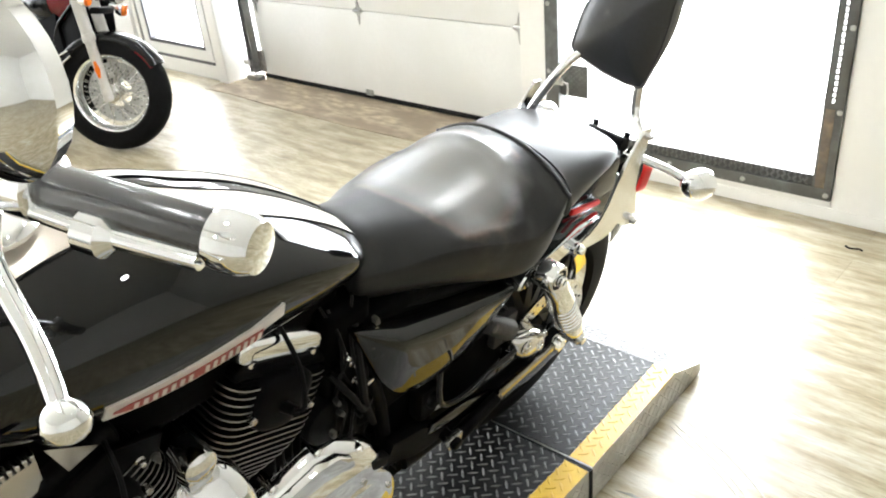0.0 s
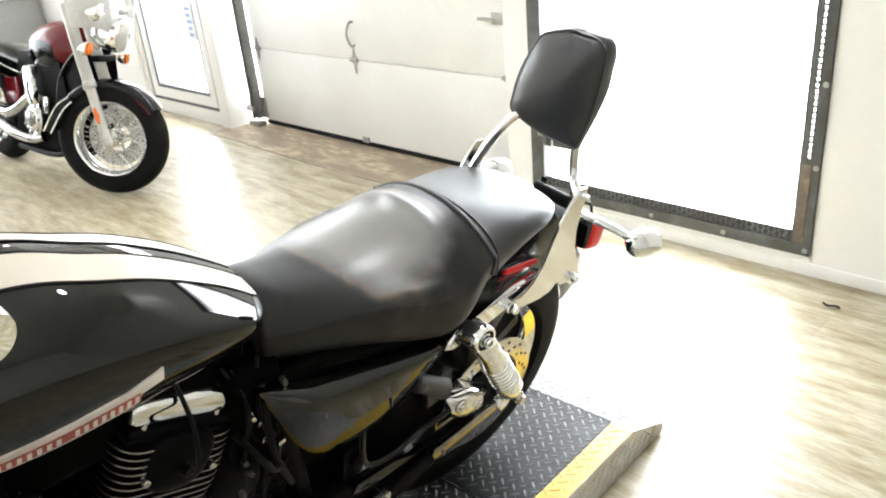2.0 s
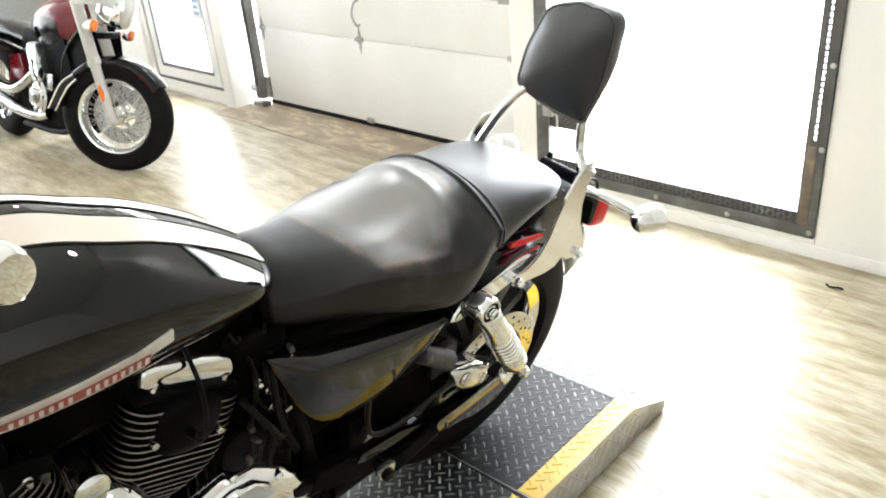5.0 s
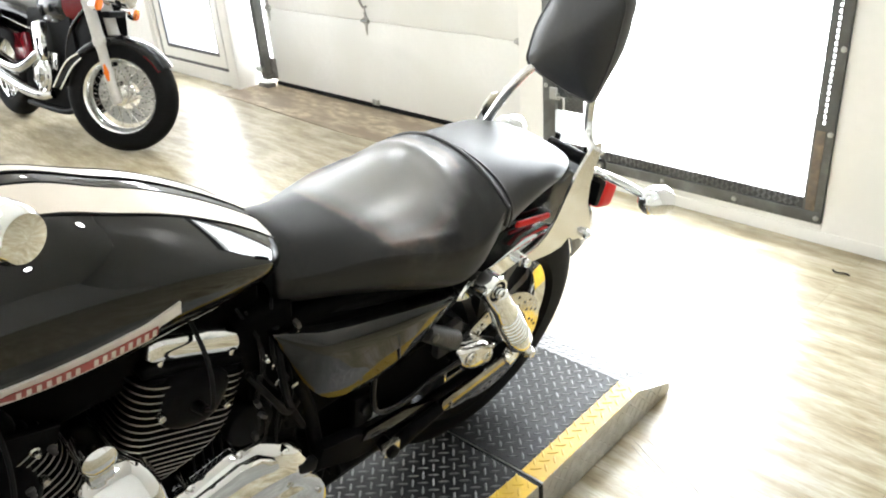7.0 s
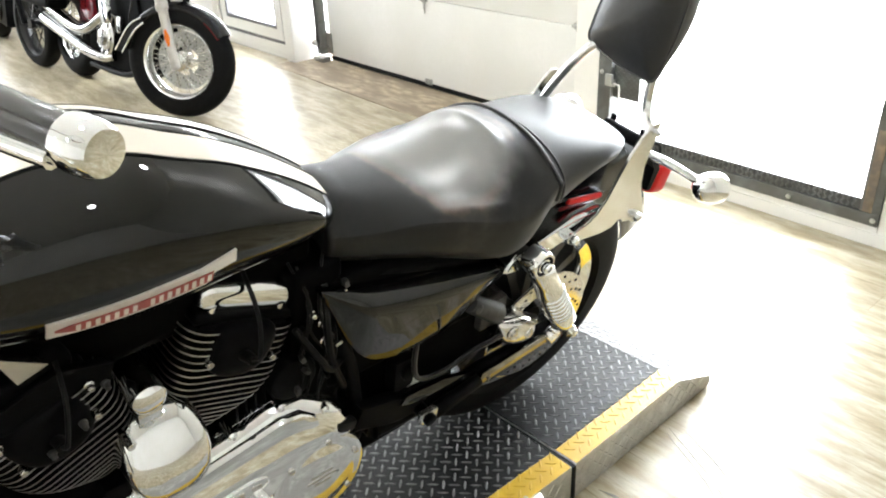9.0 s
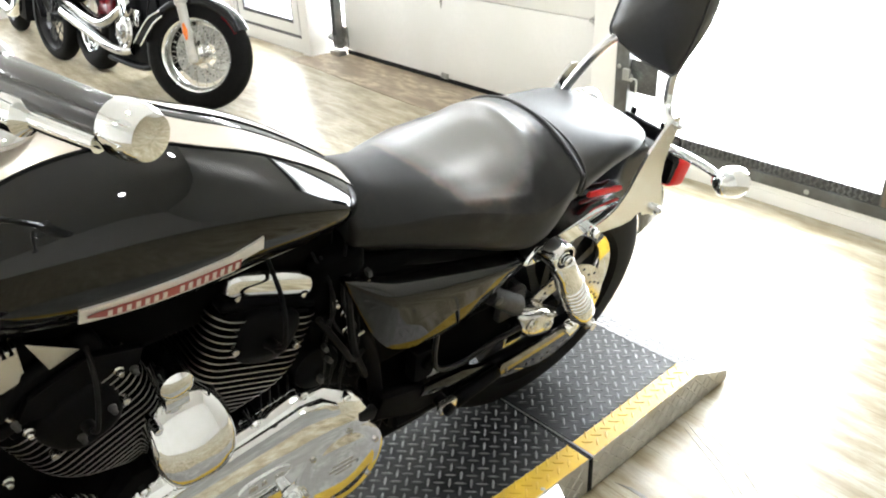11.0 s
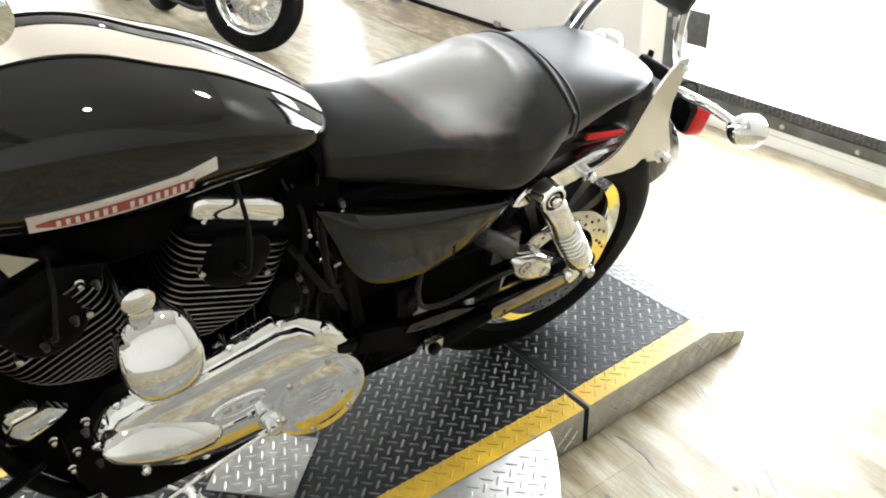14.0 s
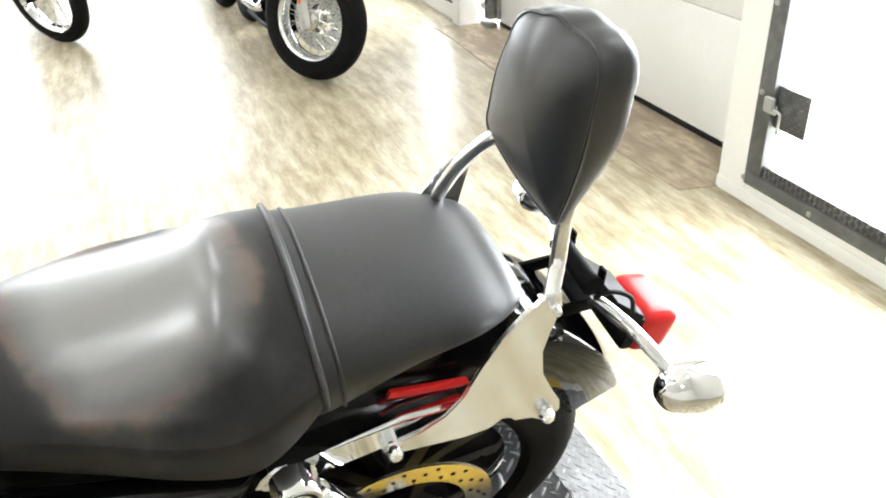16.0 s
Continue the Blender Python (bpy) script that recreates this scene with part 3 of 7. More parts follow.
def steel_gate():
    x0, x1, z0, z1 = GATE
    w = 0.085
    y0, y1 = WALL_Y - 0.012, WALL_Y + 0.045
    root = tagged(empty("steel_gate"), "dark grey bolted steel gate frame with diamond-plate strip", "gate")
    for nm, lo, hi in (("bottom_rail", (x0, y0, z0), (x1, y1, z0 + 0.048)), ("top_rail", (x0, y0, z1 - w), (x1, y1, z1)), ("hinge_stile", (x1 - w * 0.85, y0, z0 + 0.048), (x1, y1, z1 - w)), ("lock_stile", (x0, y0, z0 + 0.048), (x0 + w * 0.85, y1, z1 - w))):
        bm = bmesh.new()
        box(bm, lo, hi, 0.003)
        part(nm, bm, "steel_grey", root)
    # worn brown strip at the foot of the hinge stile
    bm = bmesh.new()
    box(bm, (x1 - 0.062, y0 - 0.003, z0 + 0.050), (x1 - 0.028, y0 - 0.0002, z0 + 0.36), 0.001)
    part("rust_strip", bm, "rusty", root, "brown rusted strip low on the stile")
    # bolt heads
    def bolt(x, z):
        bm = bmesh.new()
        lathe(bm, (x, y0, z), (0, -1, 0), [(0, 0.011), (0.004, 0.010), (0.006, 0.005), (0.0065, 0.0)], 12)
        part("bolt", bm, "galvanised", root)
    for i in range(5):
        bolt(x1 - 0.018 - i * 0.3215, z0 + 0.022)
    for z in (0.43, 0.732, 1.034, 1.336, 1.638, 1.94):
        bolt(x1 - 0.012, z)
        bolt(x0 + 0.02, z)
    # glowing bars beside the hinge stile stand in for daylight through slots
    for i in range(46):
        z = z0 + 0.385 + i * 0.0215
        bm = bmesh.new()
        box(bm, (x1 - 0.043, y0 - 0.0022, z), (x1 - 0.036, y0 - 0.0004, z + 0.013), 0.0008, 1)
        part("light_slot", bm, "gleam", root)
    # dark diamond plate above the bottom rail
    bm = bmesh.new()
    box(bm, (x0 + 0.07, y0 + 0.012, z0 + 0.044), (x1 - 0.065, y0 + 0.020, z0 + 0.090), 0.002, 1)
    kick = part("kick_plate", bm, "steel_dark", root, "dark diamond plate above the rail")
    bm = bmesh.new()
    n = int((x1 - x0 - 0.15) / 0.0215)
    for i in range(n):
        for j in range(3):
            t = bmesh.new()
            lozenge(t, 0, 0, 0, math.pi / 4 if (i + j) % 2 else -math.pi / 4, ln=0.0125, wd=0.0045, ht=0.003)
            t.transform(Matrix.Translation((x0 + 0.085 + i * 0.0215, y0 + 0.0122, z0 + 0.055 + j * 0.0135)) @ Matrix.Rotation(radians(90), 4, "X"))
            me = bpy.data.meshes.new("tmp")
            t.to_mesh(me)
            t.free()
            bm.from_mesh(me)
            bpy.data.meshes.remove(me)
    tagged(part("plate_relief", bm, "steel_grey", kick, "raised lozenges", angle=20), kind="stuff")
    # lock plate with hasp
    bm = bmesh.new()
    box(bm, (x0 + 0.072, y0 + 0.02, 0.318), (x0 + 0.215, y0 + 0.026, 0.465), 0.002, 1)
    part("lock_plate", bm, "steel_grey", root, "dark steel lock plate")
    bm = bmesh.new()
    for k in range(9):
        for j in range(6):
            a = Vector((x0 + 0.086 + k * 0.0145, y0 + 0.0195, 0.33 + j * 0.024 + 0.012 * (k % 2)))
            rings(bm, [[a + Vector(q) for q in ((-0.007, 0, 0), (0, 0, 0.004), (0.007, 0, 0), (0, 0, -0.004))], [a + Vector((0, -0.003, 0)) + Vector(q) * 0.5 for q in ((-0.007, 0, 0), (0, 0, 0.004), (0.007, 0, 0), (0, 0, -0.004))]])
    tagged(part("plate_relief", bm, "steel_grey", root), kind="stuff")
    bm = bmesh.new()
    box(bm, (x0 + 0.045, y0 - 0.008, 0.372), (x0 + 0.10, y0 - 0.0005, 0.405), 0.002)
    box(bm, (x0 + 0.055, y0 - 0.022, 0.385), (x0 + 0.092, y0 - 0.006, 0.43), 0.003)
    tube(bm, [(x0 + 0.095, y0 - 0.012, 0.39), (x0 + 0.125, y0 - 0.014, 0.388), (x0 + 0.13, y0 - 0.014, 0.37), (x0 + 0.13, y0 - 0.014, 0.32)], 0.005, seg=8, n=5)
    part("latch", bm, "galvanised", root, "galvanised slide latch with bent handle")
    return root


M["gleam"] = glow("daylight_slot", (0.95, 0.97, 1.0), 6.0)
steel_gate()

# baseboard strip of pale grime-free vinyl along the outer wall
for nm, a, b in (("baseboard", GATE[0] - 0.148, EAST), ("baseboard", WEST, DOOR[0])):
    bm = bmesh.new()
    box(bm, (a, WALL_Y - 0.006, 0.0), (b, WALL_Y - 0.0005, 0.05), 0.001)
    setting(nm, bm, "wall_paint", "low white baseboard along the wall", "baseboard")

# recessed ceiling lamps
def ceiling_lamp(x, y):
    root = tagged(empty("ceiling_lamp", Matrix.Translation((x, y, ROOM_H))), "round recessed white ceiling spotlight, switched on", "lamp", group="ceiling lamps")
    bm = bmesh.new()
    lathe(bm, (0, 0, -0.012), (0, 0, 1), [(0.0, 0.085), (0.0, 0.105), (0.006, 0.11), (0.012, 0.11)], 24, caps=False)
    part("trim_ring", bm, "door_white", root)
    bm = bmesh.new()
    lathe(bm, (0, 0, -0.009), (0, 0, 1), [(0, 0.085), (0.006, 0.085)], 24)
    part("diffuser", bm, "lamp_glow", root, "glowing white diffuser")
    return root


first = None
for i in range(6):
    for j in range(6):
        # one row only on the near side of the turntable
        if (i + j) % 2 or (i > 3 and (i, j) != (4, 4)):
            continue
        at = Matrix.Translation((-6.04 + 1.83 * i, -3.91 + 1.31 * j, ROOM_H))
        if first is None:
            first = ceiling_lamp(at.translation.x, at.translation.y)
        else:
            copy_thing(first, at)


# ---------------------------------------------------------------- the turntable platform
PX0, PX1 = -1.232, -0.565          # runway sides
STR = 0.066                         # stripe width
GAP_Y, FLAT_Y, TIP_Y = 1.214, 1.657, 1.818
FRONT_Y = -0.95
TOP = 0.108
DISC = (-0.895, 0.45, 0.727)


PITCH = 0.0215
STEP = 0.0245


def tread(name, parent, inside, zf, material, label, bounds, turn=0.0, ht=0.0020):
    """Raised diamond-plate lozenges, each pointing at the flank of the next, wherever inside() says so."""
    bm = bmesh.new()
    x0, x1, y0, y1 = bounds
    r = STEP / math.sqrt(2)
    c, s = math.cos(turn), math.sin(turn)
    lim = int(2.6 / STEP)
    for a in range(-lim, lim):
        for b in range(-lim, lim):
            px, py = r * (a - b), r * (a + b)
            x, y = -0.9 + px * c - py * s, 0.5 + px * s + py * c
            if x0 <= x <= x1 and y0 <= y <= y1 and inside(x, y):
                z, sl = zf(x, y)
                lozenge(bm, x, y, z, turn + (math.pi / 4 if (a + b) % 2 else -math.pi / 4), ht=ht, slope=sl)
    ob = part(name, bm, material, parent, label, angle=20)
    tagged(ob, kind="stuff")
    return ob


def ramp_z(x, y):
    if y <= FLAT_Y:
        return TOP, 0.0
    k = -(TOP - 0.038) / (TIP_Y - FLAT_Y)
    return TOP + k * (y - FLAT_Y), k


def platform():
    root = tagged(empty("turntable"), "round motorcycle turntable with black diamond-plate runway and yellow stripes", "turntable")
    bm = bmesh.new()
    lathe(bm, (DISC[0], DISC[1], 0.0), (0, 0, 1), [(0.0, 0.0), (0.0, DISC[2] - 0.012), (0.085, DISC[2] - 0.012), (0.09, DISC[2]), (TOP - 0.005, DISC[2]), (TOP - 0.003, DISC[2] - 0.003), (TOP - 0.003, 0.0)], 96, caps=False)
    part("disc", bm, "plate_disc", root, "round bare aluminium diamond-plate disc")
    bm = bmesh.new()
    box(bm, (PX0, FRONT_Y, 0.004), (PX1, GAP_Y - 0.010, TOP), 0.003)
    part("deck", bm, "plate_bare", root, "aluminium deck sides")
    bm = bmesh.new()
    box(bm, (PX0 + 0.001, GAP_Y - 0.0095, 0.005), (PX1 + 0.0015, GAP_Y + 0.0035, TOP - 0.002), 0.001, 1)
    part("gap_seal", bm, "seal", root, "black rubber strip at the joint")
    def skin(nm, xa, xb, ya, yb, m, lab):
        b = bmesh.new()
        box(b, (xa, ya, TOP - 0.001), (xb, yb, TOP + 0.0016), 0.0008, 1)
        part(nm, b, m, root, lab)
    skin("runway", PX0 + STR, PX1 - STR, FRONT_Y + 0.002, GAP_Y - 0.012, "plate_black", "black painted diamond plate")
    skin("stripe", PX0 + 0.001, PX0 + STR - 0.001, FRONT_Y + 0.002, GAP_Y - 0.012, "plate_yellow", "yellow painted edge stripe")
    skin("stripe", PX1 - STR + 0.001, PX1 - 0.001, FRONT_Y + 0.002, GAP_Y - 0.012, "plate_yellow", "yellow painted edge stripe")
    zt = lambda x, y: (TOP + 0.0014, 0.0)
    tread("runway_tread", root, lambda x, y: True, zt, ["plate_black_worn"], "worn raised lozenges", (PX0 + STR + 0.004, PX1 - STR - 0.004, FRONT_Y + 0.5, GAP_Y - 0.016))
    tread("stripe_tread", root, lambda x, y: True, zt, ["plate_yellow"], "yellow raised lozenges", (PX1 - STR + 0.004, PX1 - 0.010, FRONT_Y + 0.5, GAP_Y - 0.016))
    tread("stripe_tread", root, lambda x, y: True, zt, ["plate_yellow"], "yellow raised lozenges", (PX0 + 0.010, PX0 + STR - 0.004, FRONT_Y + 0.5, GAP_Y - 0.016))
    r2 = (DISC[2] - 0.02) ** 2
    tread("disc_tread", root, lambda x, y: (x - DISC[0]) ** 2 + (y - DISC[1]) ** 2 < r2 and x > PX1 + 0.012, lambda x, y: (TOP - 0.003, 0.0), ["plate_disc"], "raised lozenges of the disc", (PX1, DISC[0] + DISC[2], DISC[1] - DISC[2], DISC[1] + DISC[2]), ht=0.0011)
    for a in (20, 62, -30, 100):
        b = bmesh.new()
        q = radians(a)
        lathe(b, (DISC[0] + (DISC[2] - 0.04) * math.cos(q), DISC[1] + (DISC[2] - 0.04) * math.sin(q), TOP - 0.003), (0, 0, 1), [(0, 0.009), (0.004, 0.008), (0.006, 0.0)], 12)
        part("bolt", b, "galvanised", root)
    b = bmesh.new()
    lathe(b, (-0.514, 0.806, TOP - 0.003), (0, 0, 1), [(0, 0.009), (0.003, 0.008), (0.004, 0.0)], 12)
    part("bolt", b, "steel_grey", root)

    # the ramp stands slightly askew behind the deck
    askew = Matrix.Translation((PX1, GAP_Y, 0)) @ Matrix.Rotation(radians(2.0), 4, "Z") @ Matrix.Translation((-PX1, -GAP_Y, 0))
    ramp = tagged(empty("access_ramp", askew), "diamond-plate access ramp with yellow edges behind the turntable", "ramp")
    bm = bmesh.new()
    side = [(GAP_Y + 0.004, 0.004), (GAP_Y + 0.004, TOP), (FLAT_Y, TOP), (TIP_Y, 0.038), (TIP_Y + 0.006, 0.018), (TIP_Y, 0.004)]
    slab(bm, side, PX0, PX1, axis=0, bev=0.002)
    part("body", bm, "plate_bare", ramp, "bare aluminium ramp body")
    def skin2(nm, xa, xb, m, lab):
        b = bmesh.new()
        box(b, (xa, GAP_Y + 0.007, TOP - 0.001), (xb, FLAT_Y, TOP + 0.0016), 0.0008, 1)
        part(nm, b, m, ramp, lab)
    skin2("runway", PX0 + STR, PX1 - STR, "plate_black", "black painted diamond plate")
    skin2("stripe", PX0 + 0.001, PX0 + STR - 0.001, "plate_yellow", "yellow painted edge stripe")
    skin2("stripe", PX1 - STR + 0.001, PX1 - 0.001, "plate_yellow", "yellow painted edge stripe")
    flat = lambda x, y: (TOP + 0.0014, 0.0)
    tread("runway_tread", ramp, lambda x, y: True, flat, ["plate_black_worn"], "worn raised lozenges", (PX0 + STR + 0.004, PX1 - STR - 0.004, GAP_Y + 0.016, FLAT_Y - 0.004))
    tread("stripe_tread", ramp, lambda x, y: True, flat, ["plate_yellow"], "yellow raised lozenges", (PX1 - STR + 0.004, PX1 - 0.010, GAP_Y + 0.016, FLAT_Y - 0.004))
    b = bmesh.new()
    zs = lambda y, d: (y, ramp_z(0, y)[0] + d)
    slab(b, [zs(FLAT_Y + 0.002, -0.002), zs(FLAT_Y + 0.002, 0.0016), zs(TIP_Y - 0.008, 0.0016), zs(TIP_Y - 0.008, -0.002)], PX0 + STR, PX1 - STR, axis=0, bev=0.0006)
    part("slope_plate", b, "plate_slope", ramp, "diamond plate of the slope, glare lightened into its grey")
    rz = lambda x, y: (ramp_z(x, y)[0] + 0.0014, ramp_z(x, y)[1])
    tread("slope_tread", ramp, lambda x, y: y > FLAT_Y + 0.003, rz, ["plate_black_worn"], "worn raised lozenges of the slope", (PX0 + STR + 0.004, PX1 - STR - 0.004, FLAT_Y, TIP_Y - 0.014))
    tread("slope_tread", ramp, lambda x, y: y > FLAT_Y + 0.003, ramp_z, ["plate_bare"], "bare raised lozenges of the slope", (PX1 - STR + 0.004, PX1 - 0.010, FLAT_Y, TIP_Y - 0.012))
    # side faces with the same plate
    for owner, ya, yb in ((root, FRONT_Y + 0.6, GAP_Y - 0.014), (ramp, GAP_Y + 0.014, TIP_Y - 0.02)):
        b = bmesh.new()
        for nm in range(int((yb - ya) / PITCH)):
            for k in range(4):
                y, z = ya + nm * PITCH, 0.022 + k * PITCH
                if (y > FLAT_Y and z > ramp_z(0, y)[0] - 0.012) or z > TOP - 0.01:
                    continue
                t = bmesh.new()
                lozenge(t, 0, 0, 0, math.pi / 4 if (nm + k) % 2 else -math.pi / 4)
                t.transform(Matrix.Translation((PX1, y, z)) @ Matrix.Rotation(radians(90), 4, "Y"))
                me = bpy.data.meshes.new("tmp")
                t.to_mesh(me)
                t.free()
                b.from_mesh(me)
                bpy.data.meshes.remove(me)
        tagged(part("side_tread", b, "plate_bare", owner, "raised lozenges on the side plate", angle=20), kind="stuff")
    # loose square of plate under the side stand
    pad = tagged(empty("stand_plate"), "small loose square of bare diamond plate under the side stand", "plate")
    b = bmesh.new()
    quad = [(-0.725, 0.545), (-0.85, 0.668), (-1.0, 0.53), (-0.86, 0.41)]
    slab(b, quad, TOP + 0.0035, TOP + 0.0065, axis=2)
    part("sheet", b, "worn_plate", pad)
    def inq(x, y):
        s = [(quad[(i + 1) % 4][0] - quad[i][0]) * (y - quad[i][1]) - (quad[(i + 1) % 4][1] - quad[i][1]) * (x - quad[i][0]) for i in range(4)]
        return all(v > 0.0012 for v in s) or all(v < -0.0012 for v in s)
    tread("tread", pad, inq, lambda x, y: (TOP + 0.0063, 0.0), ["plate_bare"], "raised lozenges", (-1.0, -0.72, 0.41, 0.67), turn=radians(20))


platform()
# ---------------------------------------------------------------- the motorcycle on the turntable
# its own frame: x to its left, y to its rear, z up from the ground line; it leans on its side stand
BIKE_M = Matrix.Translation((-0.885, 0.0, TOP + 0.002)) @ Matrix.Rotation(radians(12.5), 4, "Y")
bike = tagged(empty("motorcycle", BIKE_M), "black and champagne cruiser with leather seat and chrome backrest", "motorcycle")


def wheel(parent, name, cy, cz, R, rim_r, half, spokes, cast=False, label=""):
    """Tyre, rim, hub, spokes and brake disc round an axle along x; returned as a group under one rim part."""
    bm = bmesh.new()
    prof = []
    for k in range(15):
        a = math.pi * k / 14
        prof.append((-half * math.cos(a), rim_r + (R - rim_r) * (math.sin(a) ** 0.62)))
    prof = [(-half * 0.82, rim_r - 0.012)] + prof + [(half * 0.82, rim_r - 0.012)]
    lathe(bm, (0, cy, cz), (1, 0, 0), [(d, r) for d, r in prof], 56, caps=False)
    rim = bmesh.new()
    h = half * 0.80
    lathe(rim, (0, cy, cz), (1, 0, 0), [(-h, rim_r + 0.004), (-h - 0.004, rim_r - 0.004), (-h + 0.010, rim_r - 0.036), (-h * 0.5, rim_r - 0.044), (h * 0.5, rim_r - 0.044), (h - 0.010, rim_r - 0.036), (h + 0.004, rim_r - 0.004), (h, rim_r + 0.004)], 56, caps=False)
    rp = part(name, rim, "chrome", parent, label)
    part("tyre", bm, "rubber", rp, "black road tyre")
    hub = bmesh.new()
    lathe(hub, (-0.075, cy, cz), (1, 0, 0), [(0, 0.0), (0, 0.035), (0.02, 0.04), (0.03, 0.028), (0.12, 0.028), (0.13, 0.04), (0.15, 0.035), (0.15, 0.0)], 24, caps=False)
    part("hub", hub, "engine_black", rp)
    if cast:
        for k in range(spokes):
            q = 2 * math.pi * k / spokes
            d, n = Vector((0, math.cos(q), math.sin(q))), Vector((0, -math.sin(q), math.cos(q)))
            c = Vector((0, cy, cz))
            bm = bmesh.new()
            rings(bm, [[c + d * r + n * wv * sy + Vector((tx * sx, 0, 0)) for sx, sy in ((-1, -1), (1, -1), (1, 1), (-1, 1))] for r, wv, tx in ((0.03, 0.014, 0.045), (0.10, 0.010, 0.034), (rim_r - 0.035, 0.016, 0.030))])
            part("wheel_spoke", bm, "cast_black", rp)
        bm = bmesh.new()
        lathe(bm, (-0.115, cy, cz), (1, 0, 0), [(0, 0.0), (0, 0.135), (0.004, 0.142), (0.030, 0.142), (0.034, 0.135), (0.034, 0.0)], 40, caps=False)
        part("belt_pulley", bm, "cast_black", rp, "black belt pulley")
        return rp
    sp = bmesh.new()
    for k in range(spokes):
        a = 2 * math.pi * k / spokes
        b = a + (0.35 if k % 2 else -0.35)
        s = 0.05 if (k // 2) % 2 else -0.05
        cyl(sp, (s, cy + 0.036 * math.cos(b), cz + 0.036 * math.sin(b)), (s * 0.2, cy + (rim_r - 0.03) * math.cos(a), cz + (rim_r - 0.03) * math.sin(a)), 0.003, seg=6)
    tagged(part("spokes", sp, "engine_black", rp, "black wire spokes"), kind="stuff")
    return rp


def brake_disc(parent, x, cy, cz, r=0.146):
    bm = bmesh.new()
    lathe(bm, (x - 0.0025, cy, cz), (1, 0, 0), [(0, r - 0.045), (0, r), (0.005, r), (0.005, r - 0.045)], 48, caps=False)
    disc = part("brake_disc", bm, "disc_steel", parent, "drilled steel brake disc")
    for k in range(6):
        a = 2 * math.pi * k / 6
        d, n = Vector((0, math.cos(a), math.sin(a))), Vector((0, -math.sin(a), math.cos(a)))
        c = Vector((x, cy, cz))
        bm = bmesh.new()
        rings(bm, [[c + d * 0.035 + n * s * 0.012 + Vector((e, 0, 0)) for s, e in ((-1, -0.002), (1, -0.002), (1, 0.002), (-1, 0.002))], [c + d * (r - 0.043) + n * (s * 0.008 + 0.03) + Vector((e, 0, 0)) for s, e in ((-1, -0.002), (1, -0.002), (1, 0.002), (-1, 0.002))]])
        part("disc_arm", bm, "cast_black", disc)
    holes = bmesh.new()
    for k in range(48):
        a = 2 * math.pi * k / 48
        rr = r - 0.012 - 0.011 * (k % 3)
        lathe(holes, (x + 0.0022, cy + rr * math.cos(a), cz + rr * math.sin(a)), (1, 0, 0), [(0, 0.0036), (0.0009, 0.0036)], 8)
    tagged(part("drilled_holes", holes, "seal", disc, "dark drilled holes"), kind="stuff")
    return disc


AX_Y, AX_Z = 1.213, 0.325
RW_Y, RW_Z = 1.240, 0.338
rear = wheel(bike, "rear_wheel", RW_Y, RW_Z, 0.338, 0.230, 0.072, 13, cast=True, label="black cast rear wheel with a chrome rim")
brake_disc(rear, 0.098, RW_Y, RW_Z, 0.150)
hub_at = Matrix.Translation((0, RW_Y, RW_Z))
rear.matrix_local = hub_at @ Matrix.Rotation(radians(-2.0), 4, "Z") @ Matrix.Rotation(radians(3.5), 4, "Y") @ hub_at.inverted()
frontw = wheel(bike, "front_wheel", -0.31, 0.335, 0.335, 0.25, 0.05, 40, label="spoked chrome front wheel")

# ---- fuel tank: rings across the length
CREST = [(0.10, 0.965), (0.16, 1.018), (0.24, 1.050), (0.32, 1.059), (0.39, 1.046), (0.46, 1.014), (0.525, 0.984), (0.60, 0.938), (0.665, 0.890), (0.70, 0.860)]
CREASE = [(0.10, 0.925), (0.20, 0.950), (0.30, 0.949), (0.40, 0.938), (0.51, 0.921), (0.60, 0.894), (0.66, 0.866), (0.70, 0.846)]
TLOW = [(0.10, 0.855), (0.20, 0.823), (0.257, 0.811), (0.32, 0.798), (0.40, 0.794), (0.48, 0.801), (0.57, 0.806), (0.625, 0.816), (0.66, 0.824), (0.70, 0.828)]
THW = [(0.10, 0.06), (0.125, 0.098), (0.17, 0.130), (0.24, 0.149), (0.34, 0.157), (0.45, 0.153), (0.55, 0.147), (0.61, 0.138), (0.64, 0.128), (0.662, 0.110), (0.680, 0.084), (0.692, 0.054), (0.70, 0.020)]


def tank_ring(y, n=40, grow=0.0, a0=None, a1=None):
    top, mid, low, hw = (smooth_lerp(tb, y) for tb in (CREST, CREASE, TLOW, THW))
    out = []
    lo, hi = (0.0, 2 * math.pi) if a0 is None else (a0, a1)
    m = n if a0 is None else n + 1
    for k in range(m):
        a = lo + (hi - lo) * k / n
        c, s = math.cos(a), math.sin(a)
        if s >= 0:
            u = hw * math.copysign(abs(c) ** 0.95, c)
            z = mid + (top - mid) * (0.5 * s ** 0.92 + 0.5 * (1 - abs(c) ** 1.6))
        else:
            u = hw * math.copysign(abs(c) ** 0.5, c) * (1 - 0.12 * s * s)
            z = mid + (mid - low) * math.copysign(abs(s) ** 0.85, s)
        v = Vector((u, y, z))
        if grow:
            v += Vector((c * grow, 0, s * grow))
        out.append(v)
    return out


YS = [0.10 + 0.60 * (1 - math.cos(math.pi * k / 48)) / 2 for k in range(49)]
bm = bmesh.new()
rings(bm, [tank_ring(y) for y in YS])
tank = part("fuel_tank", bm, "black_paint", bike, "glossy black fuel tank with champagne upper panels", angle=60)


